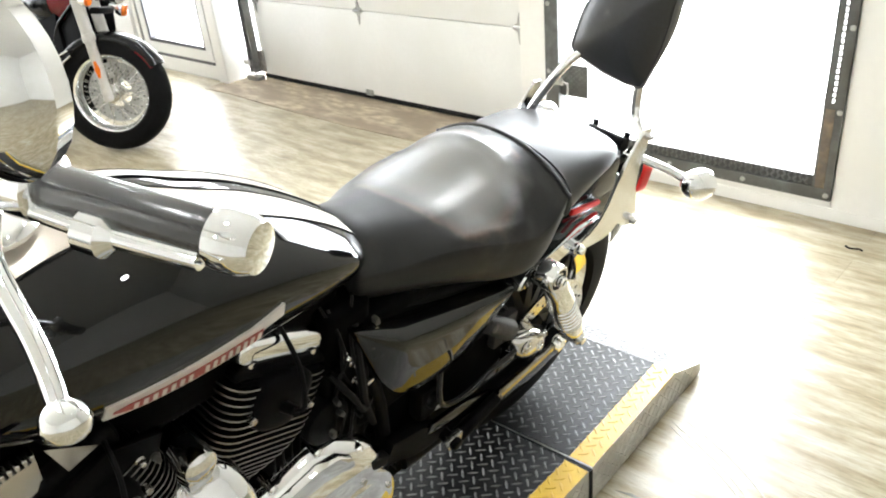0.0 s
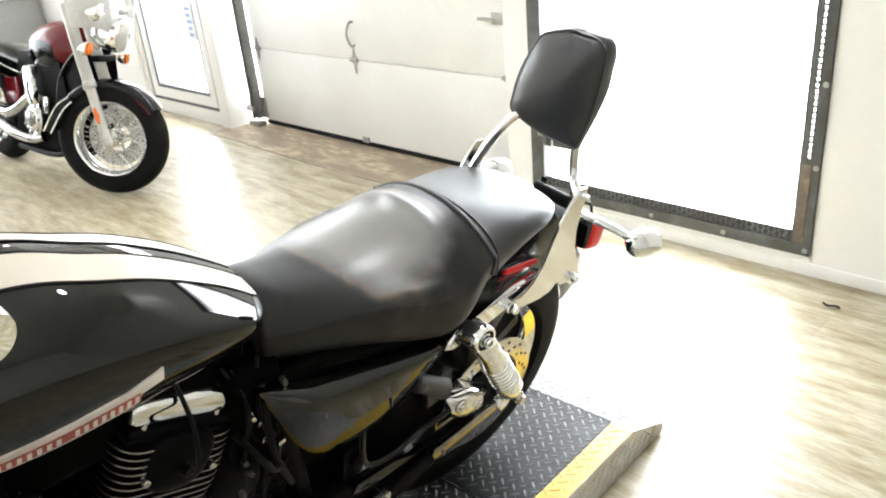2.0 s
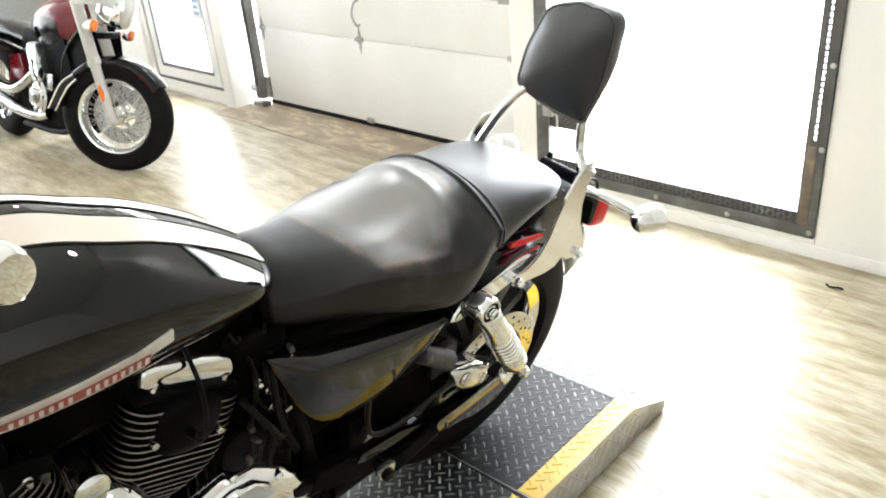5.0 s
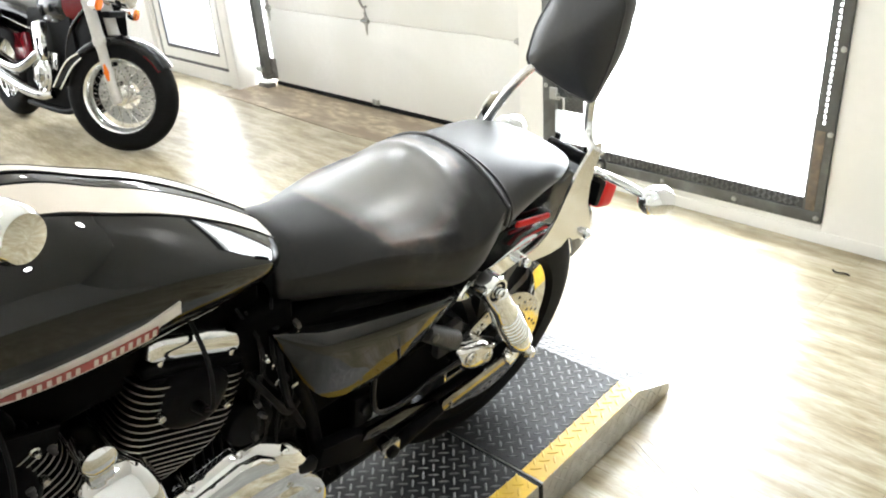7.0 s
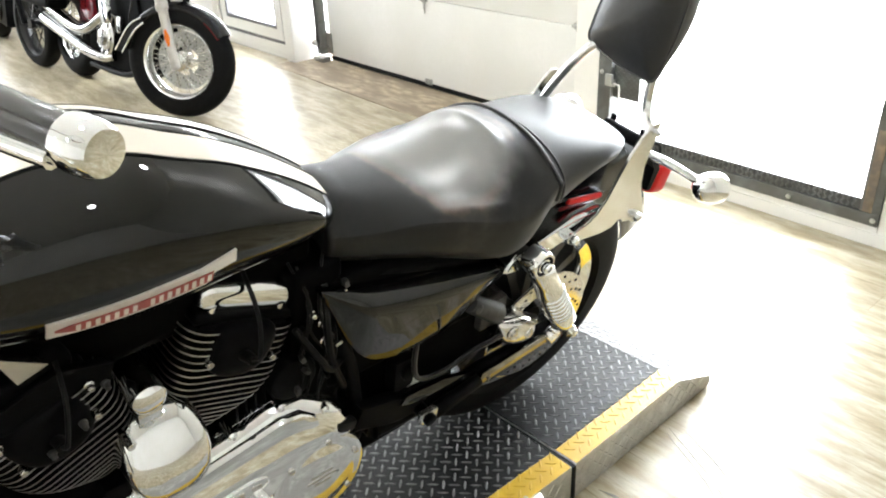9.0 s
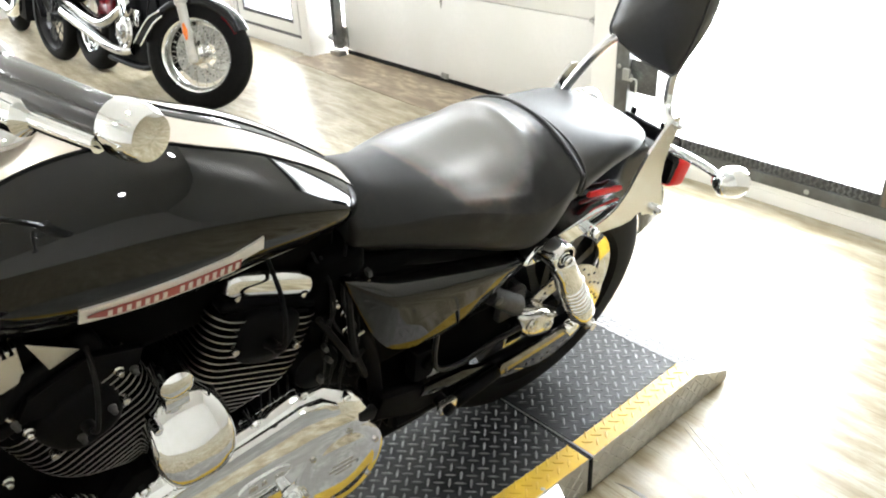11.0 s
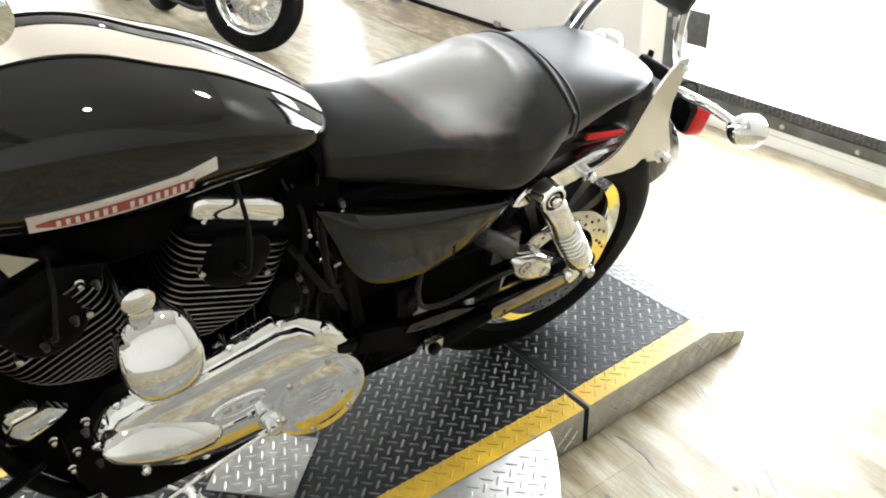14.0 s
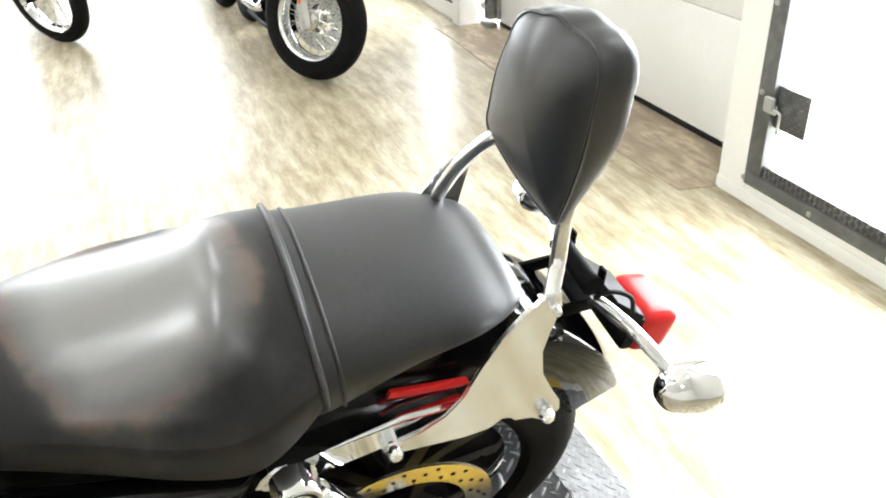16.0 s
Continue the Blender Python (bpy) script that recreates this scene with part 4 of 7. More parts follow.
def upper_panel(sgn):
    """Champagne band on one side of the tank's crest, between two lines that run along it."""
    def angle(y, u):
        return math.acos(min(0.92, (u / smooth_lerp(THW, y)) ** (1 / 0.95)))
    ys = [0.165 + 0.521 * k / 34 for k in range(35)]
    def edge(y):
        return min(0.066, 0.80 * smooth_lerp(THW, y))
    bm = bmesh.new()
    loops = []
    for y in ys:
        a0, a1 = angle(y, edge(y)), angle(y, min(0.018, 0.3 * smooth_lerp(THW, y)))
        pts = tank_ring(y, 16, 0.0009, a0, a1)
        inn = tank_ring(y, 16, -0.002, a0, a1)
        loops.append([Vector((sgn * p.x, p.y, p.z)) for p in pts + inn[::-1]])
    rings(bm, loops)
    part("paint_panel", bm, "panel_paint", tank, "champagne metallic band along the crest", angle=60)
    for inner in (0, 1):
        bm = bmesh.new()
        line = []
        for y in ys:
            a0 = angle(y, min(0.016, 0.27 * smooth_lerp(THW, y)) if inner else edge(y) + 0.003)
            q = tank_ring(y, 1, 0.0008, a0, a0 + 0.01)[0]
            line.append(Vector((sgn * q.x, q.y, q.z)))
        tube(bm, line, 0.0014, seg=6, smooth=False)
        part("pinstripe", bm, "seal", tank, "thin black pinstripe")


upper_panel(1)
upper_panel(-1)

# tank badge: silver bar with a red field and raised bars in place of lettering
def tank_point(y, z, off=0.0):
    """Point on the tank's left flank at a height."""
    mid, low, hw = smooth_lerp(CREASE, y), smooth_lerp(TLOW, y), smooth_lerp(THW, y)
    top = smooth_lerp(CREST, y)
    if z >= mid:
        s = min(1.0, (z - mid) / (top - mid)) ** (1 / 0.92)
        c = math.sqrt(max(0.0, 1 - s * s))
        u = hw * c ** 0.95
    else:
        s = min(1.0, (mid - z) / (mid - low)) ** (1 / 0.85)
        c = math.sqrt(max(0.0, 1 - s * s))
        u = hw * c ** 0.5 * (1 - 0.12 * s * s)
    return Vector((u + off, y, z))


def badge_strip(name, y0, y1, zlo, zhi, off, th, m, parent, n=24, label=""):
    bm = bmesh.new()
    loops = []
    for k in range(n + 1):
        y = y0 + (y1 - y0) * k / n
        f = k / n
        a, b = zlo(f), zhi(f)
        loops.append([tank_point(y, a, off), tank_point(y, b, off), tank_point(y, b, off + th), tank_point(y, a, off + th)])
    rings(bm, loops)
    return part(name, bm, m, parent, label, angle=50)


E_Y0, E_Y1 = 0.252, 0.464
def e_mid(f):
    return 0.869 + 0.006 * f
def e_half(f):
    return 0.0165 * (1 - f) ** 0.35 if f > 0.86 else 0.0175
for sgn in (1,):
    badge = badge_strip("badge", E_Y0, E_Y1 + 0.02, lambda f: e_mid(f) - (e_half(f) if f < 0.86 else -0.002 - (f - 0.86) * 0.05), lambda f: e_mid(f) + 0.0170 + 0.012 * max(0, f - 0.8) * 5, -0.002, 0.006, "emblem_silver", tank, label="silver tank badge bar with a red field")
    badge_strip("red_field", E_Y0 + 0.008, E_Y1 - 0.012, lambda f: e_mid(f * 0.9) - 0.0125 * min(1, f * 6 + 0.2), lambda f: e_mid(f * 0.9) + 0.0065 * min(1, f * 8 + 0.3), 0.004, 0.0012, "emblem_red", badge)
    for k in range(16):
        if k == 7:
            continue
        y = E_Y0 + 0.030 + k * 0.0108
        f = (y - E_Y0) / (E_Y1 - E_Y0) * 0.9
        badge_strip("raised_bar", y, y + 0.0050, lambda q, f=f: e_mid(f) - 0.0092, lambda q, f=f: e_mid(f) + 0.0038, 0.0052, 0.0012, "emblem_silver", badge, n=1)

# filler cap
bm = bmesh.new()
cap_c = Vector((-0.0, 0.235, 1.052))
lathe(bm, cap_c, (0, 0.02, 1), [(0, 0.048), (0.006, 0.05), (0.012, 0.046), (0.016, 0.04), (0.02, 0.02), (0.021, 0.0)], 32)
part("filler_cap", bm, "chrome", tank, "round chrome fuel filler cap")

# ---- seat
STOP = [(0.672, 0.866), (0.70, 0.866), (0.74, 0.856), (0.79, 0.847), (0.85, 0.843), (0.92, 0.848), (0.99, 0.858), (1.05, 0.861), (1.10, 0.855), (1.13, 0.849)]
SLOW = [(0.672, 0.735), (0.72, 0.722), (0.80, 0.70), (0.90, 0.672), (0.98, 0.645), (1.04, 0.634), (1.09, 0.665), (1.13, 0.715)]
SHW = [(0.672, 0.085), (0.72, 0.098), (0.78, 0.112), (0.86, 0.138), (0.94, 0.164), (1.01, 0.178), (1.06, 0.178), (1.10, 0.168), (1.13, 0.158)]


def seat_ring(y, top, low, hw, n=40, crown=0.88, flat=0.55, dip=0.0):
    mid = low + (top - low) * 0.42
    out = []
    for k in range(n):
        a = 2 * math.pi * k / n
        c, s = math.cos(a), math.sin(a)
        if s >= 0:
            u = hw * math.copysign(abs(c) ** crown, c)
            e = max(0.0, min(1.0, (0.86 - abs(u) / hw) / 0.30))
            z = mid + (top - mid) * s ** 0.92 - dip * e * e * (3 - 2 * e) * s
        else:
            u = hw * math.copysign(abs(c) ** flat, c) * (1 + 0.06 * s)
            z = mid + (mid - low) * math.copysign(abs(s) ** 0.5, s)
        out.append(Vector((u, y, z)))
    return out


SCREASE = [(0.672, 0.800), (0.76, 0.790), (0.83, 0.792), (0.90, 0.784), (0.96, 0.770), (1.01, 0.762), (1.05, 0.768), (1.085, 0.780), (1.13, 0.790)]


def seat_rim(y, q):
    """Worn ridge round the back and the flanks of the rider's bowl."""
    back = math.exp(-((y - 1.040 + 0.055 * q ** 3) / 0.015) ** 2)
    f = max(0.0, min(1.0, (y - 0.82) / 0.12)) * max(0.0, min(1.0, (1.02 - y) / 0.03))
    flank = math.exp(-((q - 0.90) / 0.055) ** 2) * f * f * (3 - 2 * f)
    return 0.0042 * back * (1 - q ** 8) + 0.0055 * flank


def rider_ring(y, n=96, dip=0.0):
    """Dished thigh panel down to a crease low on the side, then an upright flank."""
    top, low, hw, zc = (smooth_lerp(tb, y) for tb in (STOP, SLOW, SHW, SCREASE))
    out = []
    for k in range(n):
        a = 2 * math.pi * k / n
        c, s = math.cos(a), math.sin(a)
        if s >= 0:
            q = math.copysign(abs(c) ** 0.85, c)
            e = max(0.0, min(1.0, (0.96 - abs(q)) / 0.34))
            out.append(Vector((hw * q, y, zc + (top - zc) * (1 - abs(q) ** 2.25) - dip * e * e * (3 - 2 * e) + seat_rim(y, abs(q)))))
        else:
            out.append(Vector((hw * math.copysign(abs(c) ** 0.42, c) * (1 + 0.05 * s), y, zc - (zc - low) * abs(s) ** 0.6)))
    return out


seat = tagged(empty("seat"), "")
seat.parent = bike
seat["label"] = "two-up black leather seat with a welt between rider and passenger"
bm = bmesh.new()
loops = []
ys = [0.672 + 0.458 * k / 72 for k in range(73)]
for k, y in enumerate(ys):
    top, low, hw = smooth_lerp(STOP, y), smooth_lerp(SLOW, y), smooth_lerp(SHW, y)
    f = 1.0
    if k == 0:
        f = 0.86
    if k == 72:
        f = 0.95
    c = (top + low) / 2
    bowl = 0.0125 * smooth_lerp([(0.6, 0), (0.76, 0), (0.86, 0.45), (0.94, 0.95), (0.985, 1), (1.015, 0.6), (1.045, 0.05), (1.06, 0), (1.2, 0)], y)
    loops.append([Vector((p.x * f, p.y, c + (p.z - c) * f)) for p in rider_ring(y, dip=bowl)])
loops.insert(0, [Vector((p.x * 0.6, p.y + 0.02, 0.80 + (p.z - 0.80) * 0.5)) for p in loops[0]])
rings(bm, loops)
part("rider_cushion", bm, "leather_worn", seat, "dished black leather rider cushion", angle=70)

PTOP = [(1.125, 0.842), (1.17, 0.835), (1.24, 0.822), (1.30, 0.812), (1.34, 0.804), (1.368, 0.795), (1.388, 0.790), (1.402, 0.776), (1.408, 0.766)]
PLOW = [(1.125, 0.700), (1.16, 0.708), (1.204, 0.726), (1.25, 0.744), (1.31, 0.755), (1.408, 0.757)]
PHW = [(1.125, 0.156), (1.17, 0.150), (1.25, 0.145), (1.31, 0.139), (1.34, 0.130), (1.365, 0.118), (1.385, 0.104), (1.400, 0.086), (1.408, 0.066)]
bm = bmesh.new()
loops = []
for k in range(33):
    y = 1.118 + 0.290 * math.sin(math.pi / 2 * k / 32)
    top, low, hw = smooth_lerp(PTOP, y), smooth_lerp(PLOW, y), smooth_lerp(PHW, y)
    loops.append(seat_ring(y, top, low, hw, crown=0.97))
rings(bm, loops)
part("passenger_cushion", bm, "leather", seat, "smooth black leather passenger cushion", angle=70)


def welt(y, grow, r, y_low):
    """Stitched roll over the seat at a place along it."""
    t = STOP if y < 1.128 else PTOP
    lo = SLOW if y < 1.128 else PLOW
    hw = SHW if y < 1.128 else PHW
    ring = rider_ring(y, 48) if y < 1.128 else seat_ring(y, smooth_lerp(t, y), smooth_lerp(lo, y), smooth_lerp(hw, y), n=48, crown=0.97)
    arc = ring[46:] + ring[0:27]
    pts = []
    for p in arc:
        c = Vector((0, y, smooth_lerp(lo, y) + 0.08))
        d = p - c
        d.y = 0
        q = p + d.normalized() * grow
        q.y = y + (0.875 - p.z) * y_low
        pts.append(q)
    bm = bmesh.new()
    tube(bm, pts[::2], r, seg=8, n=3)
    part("welt", bm, "leather", seat, "raised stitched leather welt", angle=70)


welt(1.120, 0.001, 0.0042, 0.05)
welt(1.142, 0.0005, 0.0026, 0.05)
# ---- backrest pad and sissy bar
bar = empty("backrest_bar")
bar.parent = bike
bar["label"] = "chrome backrest bar with side plates and padded leather backrest"
bm = bmesh.new()
loops = []
# square-shouldered pad hanging askew: corners (sideways, height) with their rounding
PAD_CORNERS = [(0.114, 0.894, 0.016), (-0.060, 0.926, 0.030), (-0.010, 1.112, 0.045), (0.146, 1.134, 0.062)]
PAD_C = Vector((0.050, 1.015))


def pad_outline(g, n=12):
    pts = []
    for i, (x, z, r) in enumerate(PAD_CORNERS):
        c = Vector((x, z))
        a, b = (Vector(PAD_CORNERS[i - 1][:2]) - c).normalized(), (Vector(PAD_CORNERS[(i + 1) % 4][:2]) - c).normalized()
        p, q = c + a * r, c + b * r
        for k in range(n + 1):
            f = k / n
            pts.append(p * (1 - f) ** 2 + c * 2 * f * (1 - f) + q * f * f)
        nxt = PAD_CORNERS[(i + 1) % 4]
        e = Vector(nxt[:2]) - b * nxt[2]
        side = Vector((b.y, -b.x))
        for k in range(1, 8):
            f = k / 8
            pts.append(q.lerp(e, f) + side * (0.006 * math.sin(math.pi * f) * (-1 if (q.lerp(e, 0.5) - PAD_C).dot(side) < 0 else 1)))
    return [PAD_C + (p - PAD_C) * g for p in pts]


def pad_y(dy, x, z):
    """Back from the face; the cushion thins towards its lower corner."""
    f = max(0.0, min(1.0, (z - 0.885) / 0.15))
    return 1.404 + 0.0875 * x + dy * (0.28 + 0.72 * f * f * (3 - 2 * f) if dy > 0 else 1.0)


for g, dy in ((0.02, -0.021), (0.30, -0.020), (0.55, -0.017), (0.75, -0.012), (0.88, -0.006), (0.96, -0.001), (1.0, 0.006), (1.012, 0.020), (1.010, 0.034), (0.98, 0.046), (0.90, 0.053), (0.70, 0.057), (0.35, 0.058), (0.02, 0.058)):
    loops.append([Vector((p.x, pad_y(dy, p.x, p.y), p.y)) for p in pad_outline(g)])
rings(bm, loops)
pad = part("backrest_pad", bm, "pad_leather", bar, "padded black leather backrest", angle=80)
bm = bmesh.new()
ring = [Vector((p.x, pad_y(0.002, p.x, p.y), p.y)) for p in pad_outline(0.994)]
tube(bm, ring + ring[:1], 0.0024, seg=6, smooth=False)
part("piping", bm, "pad_leather", pad, "black piping seam")
bm = bmesh.new()
hoop = [(0.150, 1.398, 0.780), (0.138, 1.408, 0.808), (0.110, 1.428, 0.830), (0.099, 1.434, 0.875), (0.094, 1.440, 0.93), (0.080, 1.446, 0.985), (0.045, 1.448, 1.010), (0.005, 1.444, 0.985), (-0.018, 1.430, 0.945), (-0.042, 1.400, 0.917), (-0.066, 1.376, 0.872), (-0.086, 1.362, 0.825), (-0.100, 1.356, 0.790)]
tube(bm, hoop, 0.0100, seg=12, n=5)
part("hoop", bm, "chrome", bar, "bent chrome bar")
PLATE = [(1.195, 0.640), (1.24, 0.645), (1.272, 0.662), (1.296, 0.692), (1.314, 0.738), (1.336, 0.780), (1.362, 0.816), (1.386, 0.836), (1.408, 0.834), (1.412, 0.812), (1.402, 0.775), (1.394, 0.738), (1.401, 0.692), (1.422, 0.650), (1.438, 0.620), (1.441, 0.600), (1.428, 0.588), (1.410, 0.590), (1.398, 0.603), (1.372, 0.606), (1.366, 0.618), (1.352, 0.622), (1.335, 0.606), (1.30, 0.606), (1.20, 0.618)]
bm = bmesh.new()
slab(bm, PLATE, 0.154, 0.160, axis=0)
bmesh.ops.bevel(bm, geom=[e for e in bm.edges if abs(e.verts[0].co.x - e.verts[1].co.x) < 1e-5], offset=0.0015, segments=2, affect="EDGES")
sp = part("side_plate", bm, "plate_chrome", bar, "polished chrome side plate")
mirrored(sp).location.x = 0.035


def bolt_head(y, z, x, r=0.011, parent=None, d=1, m="chrome"):
    bm = bmesh.new()
    lathe(bm, (x, y, z), (d, 0, 0), [(0, r), (0.004, r), (0.006, r * 0.7), (0.012, r * 0.68), (0.014, r * 0.45), (0.0145, 0)], 16)
    part("bolt", bm, m, parent)


for y, z in ((1.202, 0.632), (1.416, 0.607)):
    bm = bmesh.new()
    lathe(bm, (0.13, y, z), (1, 0, 0), [(0, 0.013), (0.03, 0.013), (0.032, 0.010), (0.042, 0.010), (0.046, 0.007), (0.047, 0)], 16)
    dk = part("docking_stud", bm, "chrome", bar, "chrome docking stud")
    mirrored(dk)
bolt_head(1.400, 0.815, 0.158, 0.008, bar)

# ---- rear fender, struts, reflector
bm = bmesh.new()
loops = []
FR = 0.392
for k in range(30):
    a = radians(170 - 149 * k / 29)
    u = min(1.0, max(0.0, (k - 15) / 8))
    flare = 0.046 * u * u * (3 - 2 * u)
    hw = 0.086 + 0.010 * u if k < 25 else 0.096 - 0.016 * ((k - 24) / 5) ** 2
    sec = []
    for j in range(13):
        q = math.pi * j / 12
        rr = FR + flare - 0.03 + 0.03 * math.sin(q) ** 0.6
        if j in (0, 12):
            rr = FR + flare * 0.4 - 0.075
        sec.append((hw * math.cos(q) if 0 < j < 12 else hw * math.cos(q), rr))
    inner = [(u * 0.96, r - 0.004) for u, r in sec[::-1]]
    loops.append([Vector((u, AX_Y + r * math.cos(a), AX_Z + r * math.sin(a))) for u, r in sec + inner])
rings(bm, loops)
part("rear_fender", bm, "black_paint", bike, "glossy black rear fender", angle=60)

STRUT = [(1.032, 0.606), (1.040, 0.622), (1.06, 0.640), (1.10, 0.648), (1.22, 0.668), (1.30, 0.664), (1.30, 0.640), (1.21, 0.618), (1.10, 0.612), (1.05, 0.598)]
bm = bmesh.new()
slab(bm, STRUT, 0.105, 0.148, axis=0)
bmesh.ops.bevel(bm, geom=[e for e in bm.edges if abs(e.verts[0].co.x - e.verts[1].co.x) < 1e-5 and e.verts[0].co.x > 0.14], offset=0.006, segments=3, affect="EDGES")
st = part("fender_strut", bm, "chrome", bike, "chrome fender strut cover")
mirrored(st)
bm = bmesh.new()
rr = [(1.205, 0.694), (1.210, 0.704), (1.312, 0.685), (1.316, 0.675), (1.300, 0.675), (1.215, 0.691)]
slab(bm, rr, 0.124, 0.131, axis=0, bev=0.002)
rf = part("reflector", bm, "red_lens", bike, "long red side reflector")
mirrored(rf)
# dark red strip stands in for the reflector's reflection in the fender
bm = bmesh.new()
slab(bm, [(1.195, 0.676), (1.20, 0.682), (1.31, 0.666), (1.31, 0.660)], 0.116, 0.122, axis=0, bev=0.002)
rf2 = part("reflector_base", bm, "red_paint", bike, "dark red strip in place of the reflector's mirror image")
mirrored(rf2)
# black under-seat rail between cushion and fender
bm = bmesh.new()
slab(bm, [(1.06, 0.63), (1.10, 0.70), (1.20, 0.735), (1.25, 0.755), (1.31, 0.768), (1.38, 0.766), (1.405, 0.74), (1.40, 0.665), (1.22, 0.655)], 0.03, 0.112, axis=0, bev=0.006)
rl = part("seat_rail", bm, "gloss_black", bike, "black fender side under the seat")
mirrored(rl)

# ---- rear lamp and signals
lamp = empty("tail_lamp")
lamp.parent = bike
lamp["label"] = "red tail lamp on a black bracket"
LM = Matrix.Translation((0.0, 1.630, 0.575)) @ Matrix.Rotation(radians(-14), 4, "X")
bm = bmesh.new()
box(bm, (-0.042, 0.0, -0.045), (0.066, 0.074, 0.038), 0.024, 4, LM)
part("lens", bm, "red_lens", lamp, "red moulded lens", angle=60)
bm = bmesh.new()
box(bm, (-0.040, -0.022, -0.030), (0.066, 0.001, 0.034), 0.006, 2, LM)
part("housing", bm, "engine_black", lamp, "black lamp housing")
bm = bmesh.new()
box(bm, (-0.050, 1.520, 0.650), (0.050, 1.575, 0.664), 0.004)
slab(bm, [(1.565, 0.664), (1.575, 0.668), (1.632, 0.618), (1.618, 0.566), (1.604, 0.570), (1.612, 0.612)], -0.040, 0.066, axis=0, bev=0.003)
box(bm, (0.045, 1.46, 0.652), (0.053, 1.56, 0.674), 0.003)
box(bm, (-0.053, 1.46, 0.652), (-0.045, 1.56, 0.674), 0.003)
cyl(bm, (-0.05, 1.536, 0.698), (0.05, 1.536, 0.698), 0.016, seg=14)
part("bracket", bm, "engine_black", lamp, "black steel lamp bracket")
for s, y0 in ((1, 1.50), (-1, 1.50)):
    bm = bmesh.new()
    box(bm, (min(s * 0.035, s * 0.05), 1.550, 0.66), (max(s * 0.035, s * 0.05), 1.556, 0.722), 0.003)
    part("plate_tab", bm, "engine_black", lamp)
bm = bmesh.new()
tube(bm, [(0.06, 1.535, 0.685), (0.070, 1.555, 0.700), (0.076, 1.585, 0.685), (0.074, 1.60, 0.645)], 0.0035, seg=6)
part("wire", bm, "seal", lamp, "black cable loop")


def rear_signal(s):
    bm = bmesh.new()
    tube(bm, [(s * 0.05, 1.54, 0.675), (s * 0.11, 1.562, 0.670), (s * 0.165, 1.578, 0.660), (s * 0.205, 1.586, 0.648)], 0.011, seg=12, r_end=0.009)
    st = part("signal_stem", bm, "chrome", bike, "chrome turn signal stem")
    bm = bmesh.new()
    lathe(bm, (s * 0.218, 1.545, 0.662), (0.02 * s, 1, -0.28), [(0, 0.0), (0.004, 0.016), (0.014, 0.026), (0.03, 0.033), (0.055, 0.036), (0.075, 0.036), (0.078, 0.034)], 24)
    body = part("signal_body", bm, "chrome", st, "chrome bullet housing")
    bm = bmesh.new()
    lathe(bm, Vector((s * 0.218, 1.545, 0.662)) + Vector((0.02 * s, 1, -0.28)).normalized() * 0.076, (0.02 * s, 1, -0.28), [(0, 0.034), (0.008, 0.032), (0.016, 0.02), (0.018, 0)], 24)
    part("signal_lens", bm, "clear_lens", st, "clear smoked signal lens")


rear_signal(1)
rear_signal(-1)

# ---- shock absorbers
def shock(s):
    a, b = Vector((s * 0.183, 1.076, 0.644)), Vector((s * 0.180, 1.230, 0.394))
    d = (b - a)
    L = d.length
    d.normalize()
    bm = bmesh.new()
    lathe(bm, a + d * 0.020, d, [(0, 0.018), (0.006, 0.023), (0.014, 0.0260), (0.05, 0.0265), (0.080, 0.0275), (0.085, 0.0290), (0.092, 0.0290), (0.094, 0.020)], 28)
    sh = part("shock_absorber", bm, "chrome", bike, "chrome coil-over shock absorber")
    bm = bmesh.new()
    lathe(bm, a + d * 0.10, d, [(0, 0.019), (L - 0.13, 0.019)], 16)
    part("damper", bm, "engine_black", sh)
    bm = bmesh.new()
    x, y, _ = basis(d)
    pts = []
    turns, z0, z1 = 7, 0.113, 0.218
    for k in range(turns * 16 + 1):
        q = 2 * math.pi * k / 16
        pts.append(a + d * (z0 + (z1 - z0) * k / (turns * 16)) + (x * math.cos(q) + y * math.sin(q)) * 0.0250)
    tube(bm, pts, 0.0054, seg=8, smooth=False)
    part("spring", bm, "chrome", sh, "chrome coil spring", angle=60)
    bm = bmesh.new()
    lathe(bm, a + d * 0.212, d, [(0, 0.022), (0.001, 0.030), (0.008, 0.0312), (0.036, 0.0312), (0.044, 0.028), (0.048, 0.021), (0.066, 0.018), (L - 0.222, 0.014)], 24)
    part("lower_cup", bm, "chrome", sh, "smooth chrome spring cup")
    bm = bmesh.new()
    lathe(bm, a, (s, 0, 0), [(-0.022, 0.024), (-0.018, 0.029), (0.014, 0.029), (0.019, 0.0265), (0.019, 0.0215), (0.010, 0.0205)], 28)
    eye = part("mounting_eye", bm, "chrome", sh, "chrome mounting eye")
    bm = bmesh.new()
    lathe(bm, a, (s, 0, 0), [(0.009, 0.0212), (0.013, 0.0200), (0.014, 0.0)], 20)
    part("bush", bm, "rubber", eye, "black rubber bush")
    bm = bmesh.new()
    lathe(bm, a, (s, 0, 0), [(0.010, 0.0145), (0.017, 0.0145), (0.018, 0.0115), (0.028, 0.0110), (0.0305, 0.0085), (0.0305, 0.0055), (0.025, 0.0050), (0.025, 0.0)], 20)
    part("mounting_bolt", bm, "chrome", sh, "chrome mounting bolt")
    bm = bmesh.new()
    lathe(bm, b, (s, 0, 0), [(-0.025, 0.015), (0.018, 0.015), (0.022, 0.011), (0.028, 0.010), (0.030, 0.0)], 16)
    part("mounting_bolt", bm, "satin", sh, "steel lower mounting eye")


shock(1)
shock(-1)

